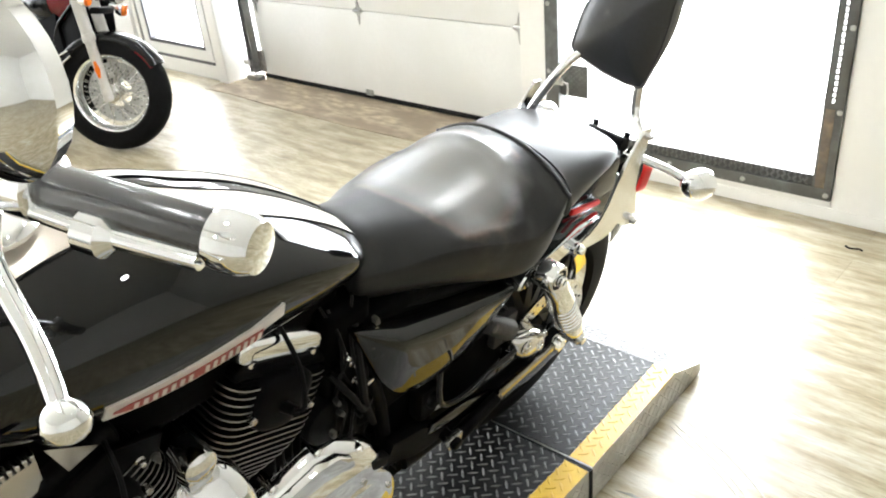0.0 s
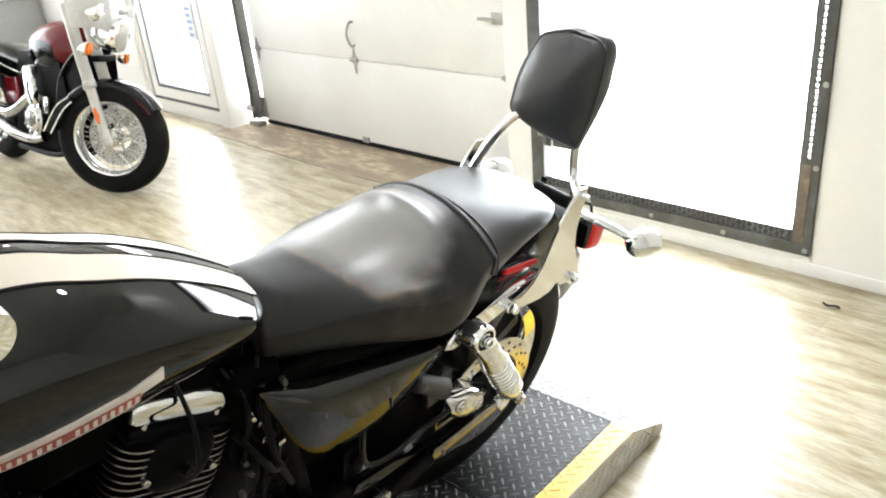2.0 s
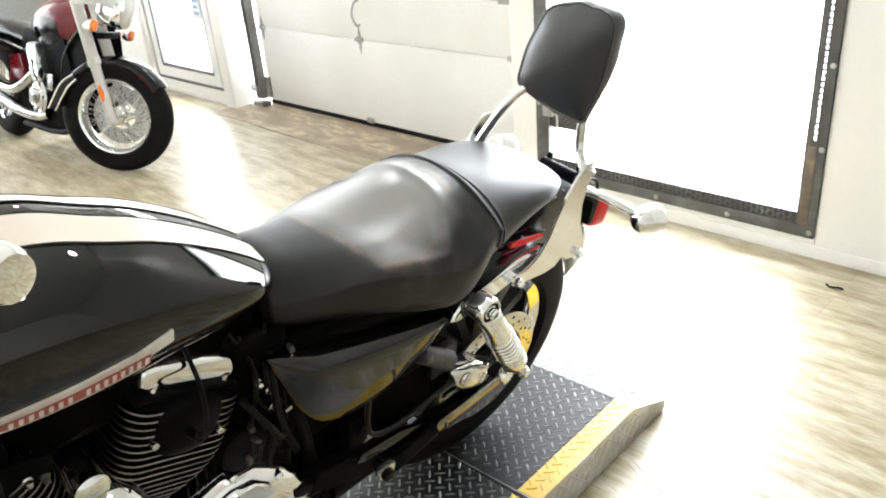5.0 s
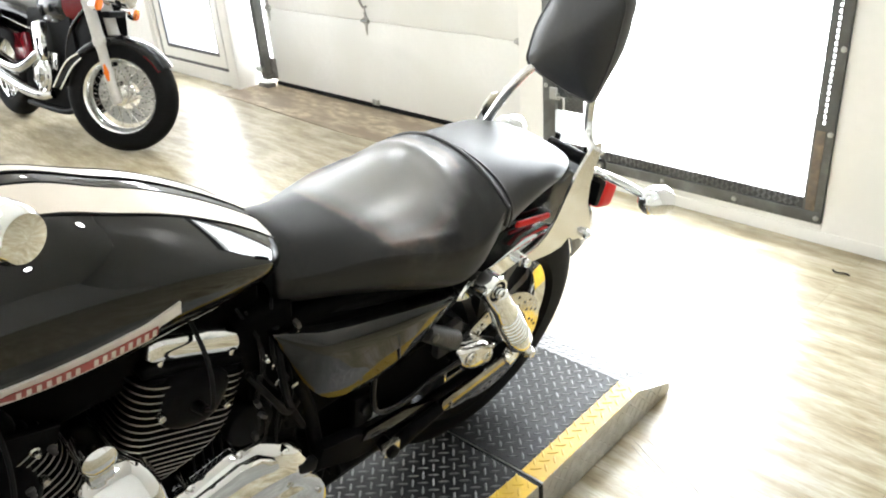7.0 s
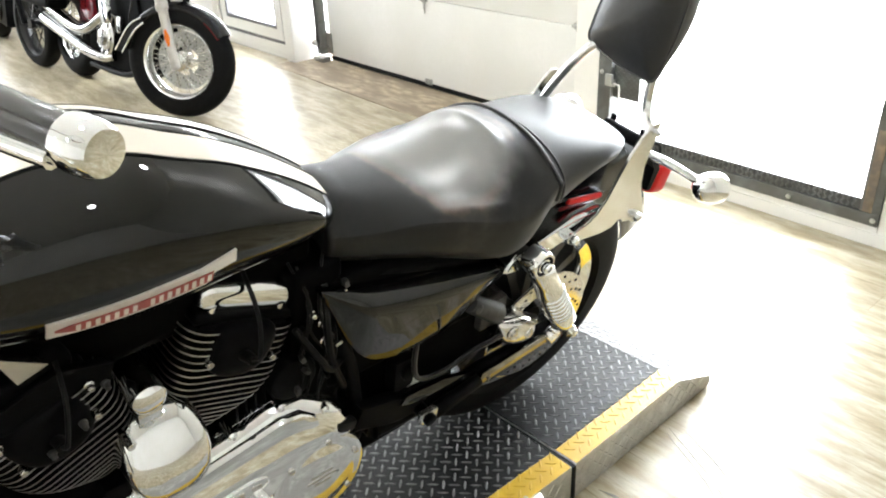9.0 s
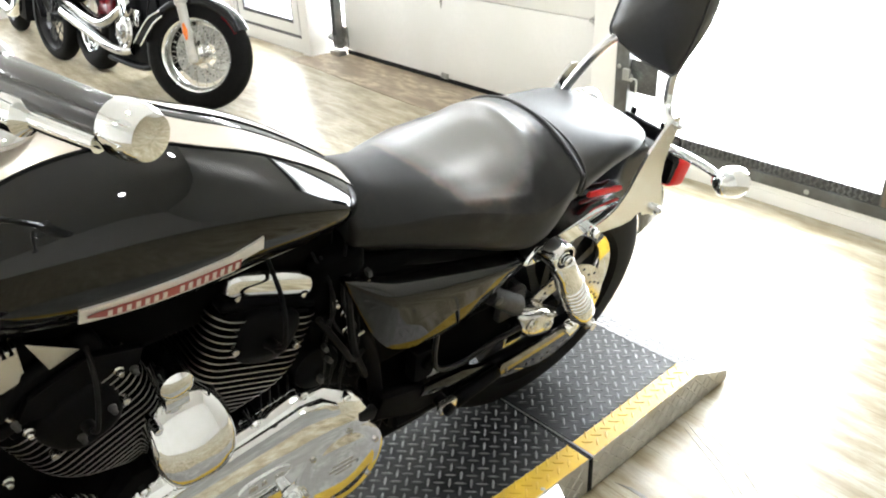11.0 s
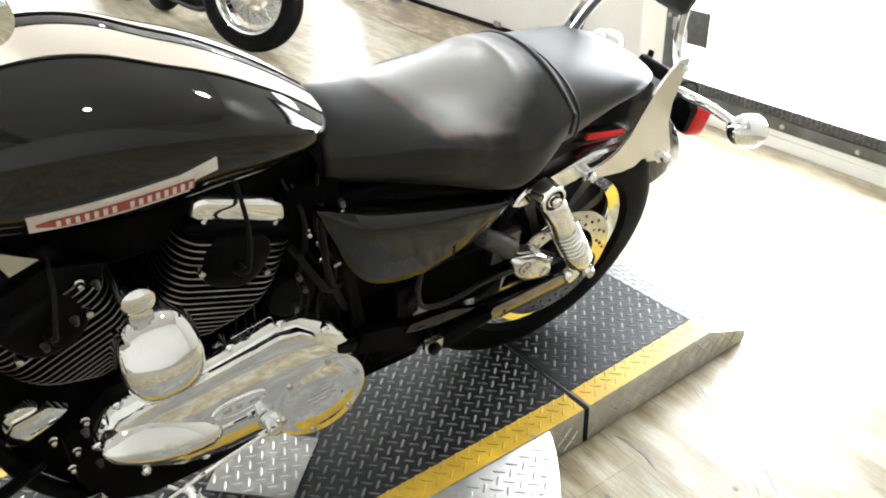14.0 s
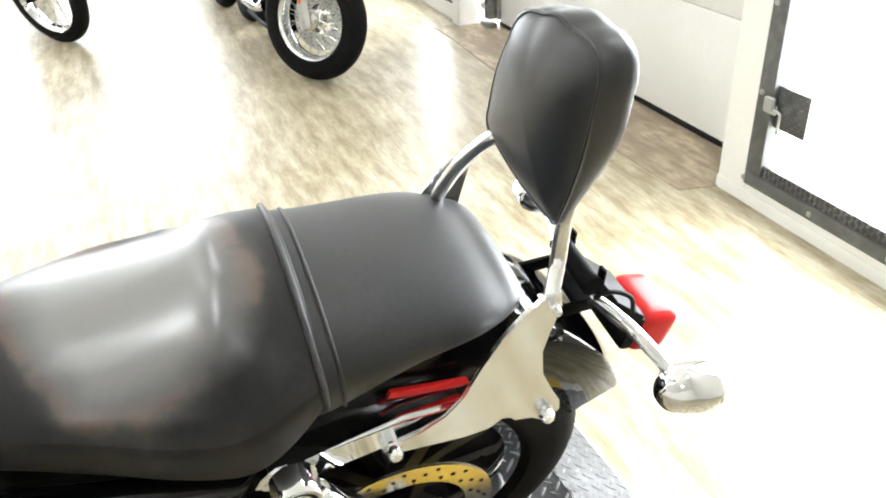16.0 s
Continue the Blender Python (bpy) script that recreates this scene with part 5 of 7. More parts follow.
# ---- side cover: bulged glossy shell
CTOP = [(0.645, 0.722), (0.74, 0.694), (0.83, 0.670), (0.95, 0.645), (1.045, 0.622)]
CLOW = [(0.645, 0.716), (0.668, 0.655), (0.695, 0.590), (0.728, 0.546), (0.775, 0.522), (0.83, 0.513), (0.885, 0.515), (0.925, 0.525), (0.965, 0.544), (1.0, 0.568), (1.045, 0.612)]
CBULGE = [(0.0, 0.116), (0.04, 0.130), (0.10, 0.141), (0.17, 0.146), (0.24, 0.147), (0.30, 0.1462), (0.60, 0.1405), (0.90, 0.1330), (1.0, 0.1295)]
bm = bmesh.new()
loops = []
for k in range(33):
    y = 0.645 + 0.400 * (1 - math.cos(math.pi * k / 32)) / 2
    hi, lo = smooth_lerp(CTOP, y), smooth_lerp(CLOW, y)
    e = min(1.0, (y - 0.632) / 0.08, (1.068 - y) / 0.05)
    pts = [Vector((0.10 + (lerp(CBULGE, j / 32) - 0.10) * e, y, hi + (lo - hi) * j / 32)) for j in range(33)]
    loops.append(pts + [Vector((0.07, y, lo)), Vector((0.07, y, hi))])
rings(bm, loops)
sc = part("side_cover", bm, "black_paint", bike, "glossy black side cover", angle=45)
mirrored(sc)
bm = bmesh.new()
box(bm, (-0.10, 0.665, 0.47), (0.10, 1.06, 0.72), 0.02, 3)
part("oil_tank", bm, "matte_black", bike, "black oil tank and battery box")

# ---- frame, swing arm
bm = bmesh.new()
for s in (1, -1):
    tube(bm, [(s * 0.03, 0.03, 0.93), (s * 0.05, 0.05, 0.72), (s * 0.07, 0.075, 0.56), (s * 0.08, 0.115, 0.45), (s * 0.08, 0.14, 0.35), (s * 0.078, 0.19, 0.265), (s * 0.075, 0.27, 0.212), (s * 0.07, 0.42, 0.19), (s * 0.075, 0.66, 0.20), (s * 0.095, 0.73, 0.30), (s * 0.095, 0.72, 0.48), (s * 0.09, 0.68, 0.66), (s * 0.085, 0.75, 0.70), (s * 0.10, 1.0, 0.63)], 0.0145, seg=12, n=6)
tube(bm, [(0, 0.02, 0.96), (0, 0.25, 0.86), (0, 0.66, 0.76)], 0.024, seg=12, n=6)
part("frame", bm, "engine_black", bike, "black tubular frame")
bm = bmesh.new()
for s in (1, -1):
    tube(bm, [(s * 0.115, 0.76, 0.325), (s * 0.118, 0.95, 0.318), (s * 0.122, 1.10, 0.322), (s * 0.122, 1.20, 0.325), (s * 0.122, 1.29, 0.325)], 0.021, seg=12)
    box(bm, (s * 0.122 - 0.014, 1.18, 0.298), (s * 0.122 + 0.014, 1.325, 0.352), 0.008)
tube(bm, [(-0.12, 0.77, 0.325), (0.12, 0.77, 0.325)], 0.026, smooth=False)
part("swing_arm", bm, "engine_black", bike, "black swing arm")
bm = bmesh.new()
cyl(bm, (-0.15, RW_Y, RW_Z), (0.15, RW_Y, RW_Z), 0.011, seg=12)
lathe(bm, (0.136, RW_Y, RW_Z), (1, 0, 0), [(0, 0.022), (0.012, 0.022), (0.02, 0.016), (0.024, 0)], 16)
part("rear_axle", bm, "chrome", bike)
# rear caliper on its bracket, and its hose
bm = bmesh.new()
cyl(bm, (0.108, 0.990, 0.528), (0.112, 1.075, 0.462), 0.019, 0.024, seg=20, bev=0.006)
cyl(bm, (0.100, 1.00, 0.52), (0.130, 1.00, 0.52), 0.011, seg=14, bev=0.003)
box(bm, (0.092, 1.03, 0.43), (0.112, 1.10, 0.50), 0.006, 2)
part("caliper_bracket", bm, "cast_alu", bike, "grey cast caliper bracket")
bm = bmesh.new()
loops = []
for g, u in ((0.85, 0.088), (1.0, 0.098), (1.0, 0.132), (0.95, 0.143), (0.80, 0.150), (0.5, 0.154), (0.05, 0.155)):
    loops.append([Vector((u, 1.118 + g * (0.058 * math.copysign(abs(math.cos(q)) ** 0.75, math.cos(q)) - 0.010 * math.sin(q)), 0.412 + g * (0.040 * math.copysign(abs(math.sin(q)) ** 0.75, math.sin(q)) - 0.020 * math.cos(q)))) for q in [2 * math.pi * k / 28 for k in range(28)]])
rings(bm, loops)
cal = part("rear_caliper", bm, "polished_alu", bike, "bare aluminium rear brake caliper", angle=50)
for y, z, r in ((1.088, 0.430, 0.016), (1.140, 0.402, 0.013), (1.152, 0.428, 0.007)):
    b = bmesh.new()
    lathe(b, (0.146, y, z), (1, 0, 0), [(0, r), (0.008, r), (0.011, r * 0.8), (0.010, r * 0.5), (0.013, r * 0.45), (0.014, 0)], 16)
    part("bolt", b, "satin", cal)
bm = bmesh.new()
tube(bm, [(0.140, 1.075, 0.425), (0.146, 1.03, 0.434), (0.146, 0.978, 0.436), (0.144, 0.93, 0.422), (0.142, 0.885, 0.420), (0.140, 0.845, 0.434), (0.136, 0.834, 0.470), (0.120, 0.850, 0.520)], 0.0055, seg=8)
part("brake_hose", bm, "cable_black", bike, "black brake hose")
# polished rear end of the swing arm and glossy guard ahead of it, both catching the yellow stripe
bm = bmesh.new()
slab(bm, [(1.012, 0.318), (1.020, 0.346), (1.20, 0.354), (1.245, 0.340), (1.240, 0.308), (1.05, 0.304)], 0.138, 0.149, axis=0, bev=0.002)
for v in bm.verts:
    v.co.x += 0.045 * (v.co.z - 0.33)
part("swing_arm_cover", bm, "dark_chrome", bike, "dark polished swing arm end cover")
bm = bmesh.new()
slab(bm, [(0.808, 0.378), (0.822, 0.396), (0.92, 0.386), (1.010, 0.350), (1.010, 0.326), (0.915, 0.340)], 0.128, 0.140, axis=0, bev=0.004)
part("lower_guard", bm, "black_paint", bike, "glossy black lower guard")
bm = bmesh.new()
slab(bm, [(0.835, 0.400), (0.872, 0.392), (0.885, 0.372), (0.850, 0.376)], 0.100, 0.106, axis=0, bev=0.0008)
part("paper_tag", bm, "white_sticker", bike, "small white paper tag")
bm = bmesh.new()
slab(bm, [(0.88, 0.60), (0.96, 0.60), (1.04, 0.56), (1.06, 0.47), (1.10, 0.36), (1.02, 0.33), (0.90, 0.34), (0.87, 0.45)], 0.078, 0.092, axis=0, bev=0.006)
part("wheel_guard", bm, "matte_black", bike, "black guard plate inside the swing arm")
bm = bmesh.new()
cyl(bm, (0.150, 0.888, 0.318), (0.148, 1.012, 0.336), 0.016, 0.014, seg=16, bev=0.004)
part("passenger_peg", bm, "engine_black", bike, "folded black passenger peg")
bm = bmesh.new()
box(bm, (0.09, 0.80, 0.40), (0.125, 0.85, 0.48), 0.012, 2)
cyl(bm, (0.12, 0.83, 0.45), (0.135, 0.83, 0.45), 0.018, seg=16, bev=0.004)
part("brake_reservoir", bm, "engine_black", bike, "small black canister")

bm = bmesh.new()
box(bm, (-0.09, 0.69, 0.20), (0.075, 0.90, 0.50), 0.02, 3)
part("inner_guard", bm, "matte_black", bike, "black inner guard ahead of the rear wheel")
# ---- engine: two finned cylinders in a vee, chrome rocker boxes, cases and covers
def cylinder(cy, cz, tilt, n, z0):
    """Stack of fins along a tilted axis in the y-z plane."""
    a = radians(tilt)
    ax = Vector((0, math.sin(a), math.cos(a)))
    side = Vector((0, math.cos(a), -math.sin(a)))
    base = Vector((0, cy, cz))

    def rounded(hw, hl, r, k=5):
        pts = []
        for sx, sy, q0 in ((1, 1, 0), (-1, 1, 90), (-1, -1, 180), (1, -1, 270)):
            for i in range(k + 1):
                q = radians(q0 + 90 * i / k)
                pts.append((sx * (hw - r) + r * math.cos(q), sy * (hl - r) + r * math.sin(q)))
        return pts
    bm = bmesh.new()
    loops = [[base + ax * h + Vector((x, 0, 0)) + side * y for x, y in rounded(w, l, 0.03)] for h, w, l in ((z0 - 0.01, 0.060, 0.034), (z0 + 0.04, 0.066, 0.050), (z0 + 0.09, 0.068, 0.066), (z0 + n * 0.0125 + 0.02, 0.068, 0.066))]
    rings(bm, loops)
    barrel = part("cylinder", bm, "engine_black", bike, "black finned engine cylinder")
    for i in range(n):
        f = min(1.0, i / 14)
        hw, hl = smooth_lerp([(0, 0.072), (0.3, 0.090), (0.6, 0.098), (1, 0.098)], f), smooth_lerp([(0, 0.040), (0.15, 0.058), (0.35, 0.080), (0.6, 0.094), (1, 0.097)], f)
        h = z0 + i * 0.0125
        bm = bmesh.new()
        o = rounded(hw, hl, 0.035)
        i0 = rounded(hw - 0.004, hl - 0.004, 0.033)
        vv = rings(bm, [[base + ax * (h + e) + Vector((x, 0, 0)) + side * y for x, y in pts] for e, pts in ((0, i0), (0, o), (0.003, o), (0.003, i0))])
        for fc in bm.faces:
            fc.normal_update()
            if abs(fc.normal.dot(ax)) < 0.5:
                fc.material_index = 1
        part("fin", bm, ["engine_black", "fin_edge"], barrel)
    return ax, side, base


def rocker_box(base, ax, side, h, label, low, top):
    rot = Matrix((Vector((1, 0, 0)), side, ax)).transposed().to_4x4()
    m = Matrix.Translation(base + ax * h) @ rot
    bm = bmesh.new()
    box(bm, (-0.07, -0.084, 0.016), (0.082, 0.084, 0.064), 0.020, 5, m)
    rb = part("rocker_box", bm, top, bike, label, angle=50)
    bm = bmesh.new()
    box(bm, (-0.075, -0.088, 0.0), (0.085, 0.088, 0.020), 0.008, 3, m)
    part("rocker_base", bm, low, rb, angle=50)
    for x, y in ((0.079, -0.06), (0.079, 0.06)):
        b = bmesh.new()
        lathe(b, m @ Vector((x - 0.004, y, 0.018)), ax, [(0, 0.007), (0.010, 0.007), (0.012, 0.004), (0.0125, 0)], 10)
        part("bolt", b, "chrome", rb)
    return rb


CRANK = Vector((0, 0.372, 0.335))
for tilt, nm in ((22.5, "rear"), (-22.5, "front")):
    ax, side, base = cylinder(CRANK.y, CRANK.z, tilt, 17, 0.19)
    rocker_box(base, ax, side, 0.398, "polished chrome rocker box" if nm == "rear" else "black forward rocker box", "engine_black", "chrome" if nm == "rear" else "engine_black")
    # spark plug lead and plug boot
    bm = bmesh.new()
    p = base + ax * 0.355
    cyl(bm, p + Vector((0.105, 0, 0)), p + Vector((0.135, 0, 0.012)), 0.010, 0.008, seg=10)
    tube(bm, [p + Vector((0.132, 0, 0.011)), p + Vector((0.150, 0.004, 0.035)), p + Vector((0.12, 0.02, 0.08)), p + Vector((0.06, 0.03, 0.12))], 0.0036, seg=8)
    part("plug_lead", bm, "seal", bike, "black spark plug lead")
    for y in (-0.055, 0.055):
        b = bmesh.new()
        q = base + ax * 0.345 + side * y
        lathe(b, q + Vector((0.098, 0, 0)), (1, 0, 0), [(0, 0.0065), (0.010, 0.0065), (0.013, 0.005), (0.014, 0)], 10)
        part("head_bolt", b, "satin", bike)
    # rounded black casting over the middle of the upper fins, with its plug recess
    bm = bmesh.new()
    loops = []
    for g, u in ((1.0, 0.07), (1.0, 0.094), (0.93, 0.100), (0.75, 0.105), (0.45, 0.108), (0.05, 0.108)):
        loops.append([base + ax * (0.357 + g * 0.050 * math.copysign(abs(math.sin(q)) ** 0.7, math.sin(q))) + side * (g * 0.056 * math.copysign(abs(math.cos(q)) ** 0.7, math.cos(q)) * (1 + 0.18 * math.sin(q))) + Vector((u, 0, 0)) for q in [2 * math.pi * k / 32 for k in range(32)]])
    rings(bm, loops)
    part("head_casting", bm, "engine_black", bike, "black cylinder head casting", angle=50)
    # black cylinder head fill above the fins
    bm = bmesh.new()
    rot = Matrix((Vector((1, 0, 0)), side, ax)).transposed().to_4x4()
    box(bm, (-0.085, -0.078, 0.372), (0.088, 0.078, 0.402), 0.010, 2, Matrix.Translation(base) @ rot)
    part("cylinder_head", bm, "engine_black", bike)

# crankcase and gearbox
bm = bmesh.new()
slab(bm, [(0.20, 0.30), (0.20, 0.42), (0.28, 0.50), (0.42, 0.50), (0.52, 0.46), (0.66, 0.46), (0.72, 0.40), (0.72, 0.24), (0.64, 0.19), (0.30, 0.18), (0.22, 0.22)], -0.11, 0.095, axis=0, bev=0.012)
part("crankcase", bm, "engine_black", bike, "black engine crankcase")
# chrome primary cover
PRIM = [(0.232, 0.432), (0.238, 0.385), (0.268, 0.335), (0.335, 0.288), (0.42, 0.272), (0.50, 0.272), (0.55, 0.235), (0.60, 0.222), (0.655, 0.238), (0.694, 0.285), (0.704, 0.345), (0.690, 0.415), (0.655, 0.470), (0.600, 0.505), (0.545, 0.512), (0.47, 0.496), (0.38, 0.482), (0.30, 0.478), (0.255, 0.466)]
pc = Vector((0, 0.47, 0.375))
bm = bmesh.new()
loops = []
PRIM = [(y + 0.014, z - 0.006) for y, z in PRIM]
def primary_face(u, y, z):
    """The cover falls back towards its upper edge."""
    mid = 0.385 - 0.02 * math.cos((y - 0.25) * 7)
    return Vector((u - (0.036 * max(0.0, (z - mid) / 0.11) ** 1.5 if u > 0.1 else 0.0), y, z))


for g, u in ((1.0, 0.085), (1.0, 0.112), (0.985, 0.124), (0.95, 0.133), (0.90, 0.1385), (0.80, 0.141), (0.65, 0.142), (0.5, 0.1425), (0.3, 0.1425), (0.05, 0.1425)):
    loops.append([primary_face(u, pc.y + (y - pc.y) * g, pc.z + (z - pc.z) * g) for y, z in PRIM])
rings(bm, loops)
prim = part("primary_cover", bm, "chrome", bike, "polished chrome primary cover", angle=40)
for y, z, r in ((0.245, 0.415, 0.010), (0.29, 0.465, 0.009), (0.40, 0.478, 0.009), (0.48, 0.490, 0.009), (0.57, 0.500, 0.009), (0.645, 0.462, 0.009), (0.685, 0.40, 0.009), (0.50, 0.285, 0.009), (0.40, 0.285, 0.009), (0.30, 0.315, 0.009)):
    b = bmesh.new()
    lathe(b, primary_face(0.124, y, z), (1, 0, 0), [(-0.02, r), (0.013, r), (0.016, r * 0.7), (0.012, r * 0.55), (0.012, 0)], 14)
    part("bolt", b, "chrome", prim)
# oval raised alternator boss
bm = bmesh.new()
loops = []
for g, u in ((1.0, 0.132), (1.0, 0.148), (0.94, 0.155), (0.8, 0.159), (0.6, 0.161), (0.03, 0.162)):
    loops.append([Vector((u - 0.030 * max(0.0, math.sin(q)) ** 1.3 * g, 0.340 + (0.094 * math.cos(q) - 0.012 * math.sin(q)) * g, 0.380 + (0.046 * math.sin(q) - 0.028 * math.cos(q)) * g)) for q in [2 * math.pi * k / 32 for k in range(32)]])
rings(bm, loops)
part("alternator_boss", bm, "chrome", prim, "raised oval chrome boss", angle=60)
# raised rib along the cover, from the boss to the clutch housing
bm = bmesh.new()
loops = []
RIB = [(0.262, 0.412, 0.010), (0.285, 0.428, 0.015), (0.34, 0.438, 0.017), (0.42, 0.446, 0.019), (0.50, 0.456, 0.022), (0.56, 0.463, 0.026), (0.60, 0.462, 0.024), (0.625, 0.455, 0.012)]
for y, z, w in RIB:
    f = primary_face(0.1405, y, z).x
    loops.append([Vector((f + h, y - 0.10 * u, z + u)) for h, u in ((-0.012, -w - 0.002), (0.003, -w), (0.0055, -w + 0.004), (0.0050, 0.0), (0.0015, w - 0.004), (-0.004, w), (-0.020, w + 0.002))])
rings(bm, loops)
part("raised_rib", bm, "chrome", prim, "raised chrome rib of the cover", angle=30)
# round clutch cover
bm = bmesh.new()
lathe(bm, (0.134, 0.620, 0.318), (1, 0, 0), [(-0.036, 0.088), (-0.010, 0.097), (0.006, 0.098), (0.012, 0.095), (0.0150, 0.085), (0.0140, 0.079), (0.0175, 0.068), (0.021, 0.03), (0.0215, 0)], 48)
derby = part("clutch_cover", bm, "chrome", prim, "round chrome clutch cover", angle=30)
for k in range(6):
    q = radians(15 + 60 * k)
    b = bmesh.new()
    lathe(b, (0.148, 0.620 + 0.080 * math.cos(q), 0.318 + 0.080 * math.sin(q)), (1, 0, 0), [(0, 0.006), (0.004, 0.006), (0.005, 0)], 10)
    part("bolt", b, "satin", derby)
for w, z in ((0.045, 0.335), (0.06, 0.325), (0.035, 0.315)):
    b = bmesh.new()
    box(b, (0.1535, 0.620 - w / 2, z - 0.003), (0.1562, 0.620 + w / 2, z + 0.002))
    part("engraved_bar", b, "satin", derby)
derby.matrix_basis = Matrix.Translation((0.134, 0.620, 0.318)) @ Matrix.Rotation(radians(-6), 4, "Y") @ Matrix.Translation((-0.134, -0.620, -0.318))
bm = bmesh.new()
lathe(bm, (0.137, 0.525, 0.305), (1, 0, 0), [(0, 0.026), (0.010, 0.026), (0.014, 0.02), (0.012, 0.015), (0.02, 0.012), (0.021, 0)], 20)
part("inspection_cap", bm, "chrome", prim)
bm = bmesh.new()
loops = []
for g, u in ((1.0, 0.132), (1.0, 0.1435), (0.90, 0.1435), (0.86, 0.1405), (0.05, 0.1405)):
    loops.append([Vector((u, 0.470 + g * (0.052 * math.copysign(abs(math.cos(q)) ** 0.8, math.cos(q))), 0.385 + g * (0.019 * math.sin(q) + 0.004 * math.cos(q)))) for q in [2 * math.pi * k / 32 for k in range(32)]])
rings(bm, loops)
emb = part("badge_plate", bm, "chrome", prim, "oval recessed plate in the cover", angle=40)
for k, w in enumerate((0.016, 0.010, 0.018)):
    b = bmesh.new()
    box(b, (0.1400, 0.440 + 0.024 * k, 0.378), (0.1430, 0.440 + 0.024 * k + w, 0.391), 0.0008, 1)
    part("raised_bar", b, "satin", emb)
bm = bmesh.new()
box(bm, (0.120, 0.660, 0.392), (0.140, 0.704, 0.418), 0.006, 2, Matrix.Translation((0, 0.682, 0.405)) @ Matrix.Rotation(radians(-18), 4, "X") @ Matrix.Translation((0, -0.682, -0.405)))
part("cover_slot", bm, "seal", prim, "dark slot in the cover")
# black slot behind the clutch cover
for k in range(8):
    y = 0.50 + 0.017 * k
    bm = bmesh.new()
    box(bm, (0.03, y, 0.47), (0.082, y + 0.004, 0.548 - 0.004 * abs(k - 4)), 0.001, 1)
    part("starter_fin", bm, "engine_black", bike)
# black mass behind and under the tank: air box, coil, regulator, oil filter
for nm, lo, hi, lab in (("air_box", (-0.20, 0.20, 0.46), (-0.02, 0.58, 0.80), "black air cleaner housing"), ("coil_cover", (-0.06, 0.14, 0.70), (0.06, 0.66, 0.82), "black ignition coil cover"), ("electrics_tray", (-0.095, 0.60, 0.40), (0.092, 0.70, 0.76), "black electrics tray")):
    bm = bmesh.new()
    box(bm, lo, hi, 0.02, 3)
    part(nm, bm, "matte_black", bike, lab)
bm = bmesh.new()
slab(bm, [(0.05, 0.66), (0.075, 0.56), (0.115, 0.46), (0.14, 0.36), (0.19, 0.27), (0.27, 0.21), (0.28, 0.50), (0.14, 0.68)], -0.085, 0.07, axis=0, bev=0.015)
part("regulator", bm, "matte_black", bike, "black regulator and front engine cover")
bm = bmesh.new()
slab(bm, [(-0.10, 0.76), (0.05, 0.70), (0.12, 0.66), (0.14, 0.84), (0.10, 0.94), (-0.02, 1.02), (-0.14, 0.98)], -0.085, 0.075, axis=0, bev=0.02)
part("neck_cover", bm, "matte_black", bike, "black steering neck and wiring cover")
bm = bmesh.new()
cyl(bm, (0.02, 0.60, 0.545), (0.10, 0.60, 0.545), 0.045, seg=24, bev=0.008)
part("starter", bm, "engine_black", bike, "black starter motor")

# chrome horn cover between the cylinders
bm = bmesh.new()
HORN = []
for k in range(36):
    q = 2 * math.pi * k / 36
    c, s = math.cos(q), math.sin(q)
    w = 0.066 - 0.012 * max(0, -s)
    HORN.append((0.366 + w * math.copysign(abs(c) ** 0.7, c), 0.548 + 0.082 * math.copysign(abs(s) ** (0.8 if s > 0 else 0.6), s)))
loops = []
for g, u in ((1.0, 0.06), (1.0, 0.112), (0.985, 0.126), (0.94, 0.138), (0.86, 0.146), (0.73, 0.151), (0.55, 0.154), (0.35, 0.156), (0.15, 0.157), (0.02, 0.1572)):
    loops.append([Vector((u - (0.050 * max(0.0, (0.548 + (z - 0.548) * g - 0.535) / 0.09) ** 1.35 if u > 0.1 else 0.0), 0.368 + (y - 0.366) * g, 0.548 + (z - 0.548) * g)) for y, z in HORN])
rings(bm, loops)
horn = part("horn_cover", bm, "chrome", bike, "chrome waterfall horn cover", angle=50)
for y, z in ((0.318, 0.61), (0.33, 0.49)):
    b = bmesh.new()
    lathe(b, (0.118, y, z), (1, 0, 0), [(-0.03, 0.007), (0.012, 0.006), (0.013, 0)], 10)
    part("bolt", b, "chrome", horn)
bm = bmesh.new()
lathe(bm, (0.09, 0.352, 0.690), (1, 0, 0), [(0, 0.024), (0.03, 0.026), (0.045, 0.024), (0.052, 0.016), (0.053, 0.0)], 24)
cyl(bm, (0.105, 0.352, 0.62), (0.105, 0.352, 0.68), 0.012, seg=12)
box(bm, (0.09, 0.335, 0.635), (0.125, 0.372, 0.66), 0.005, 2)
part("choke_knob", bm, "chrome", bike, "chrome knob on a bracket above the horn cover")
bm = bmesh.new()
cyl(bm, (0.085, 0.165, 0.515), (0.11, 0.165, 0.515), 0.03, seg=20, bev=0.006)
slab(bm, [(0.13, 0.49), (0.15, 0.525), (0.20, 0.535), (0.225, 0.515), (0.20, 0.495), (0.15, 0.475)], 0.10, 0.118, axis=0, bev=0.005)
part("regulator_cover", bm, "chrome", bike, "small chrome cover low on the engine")
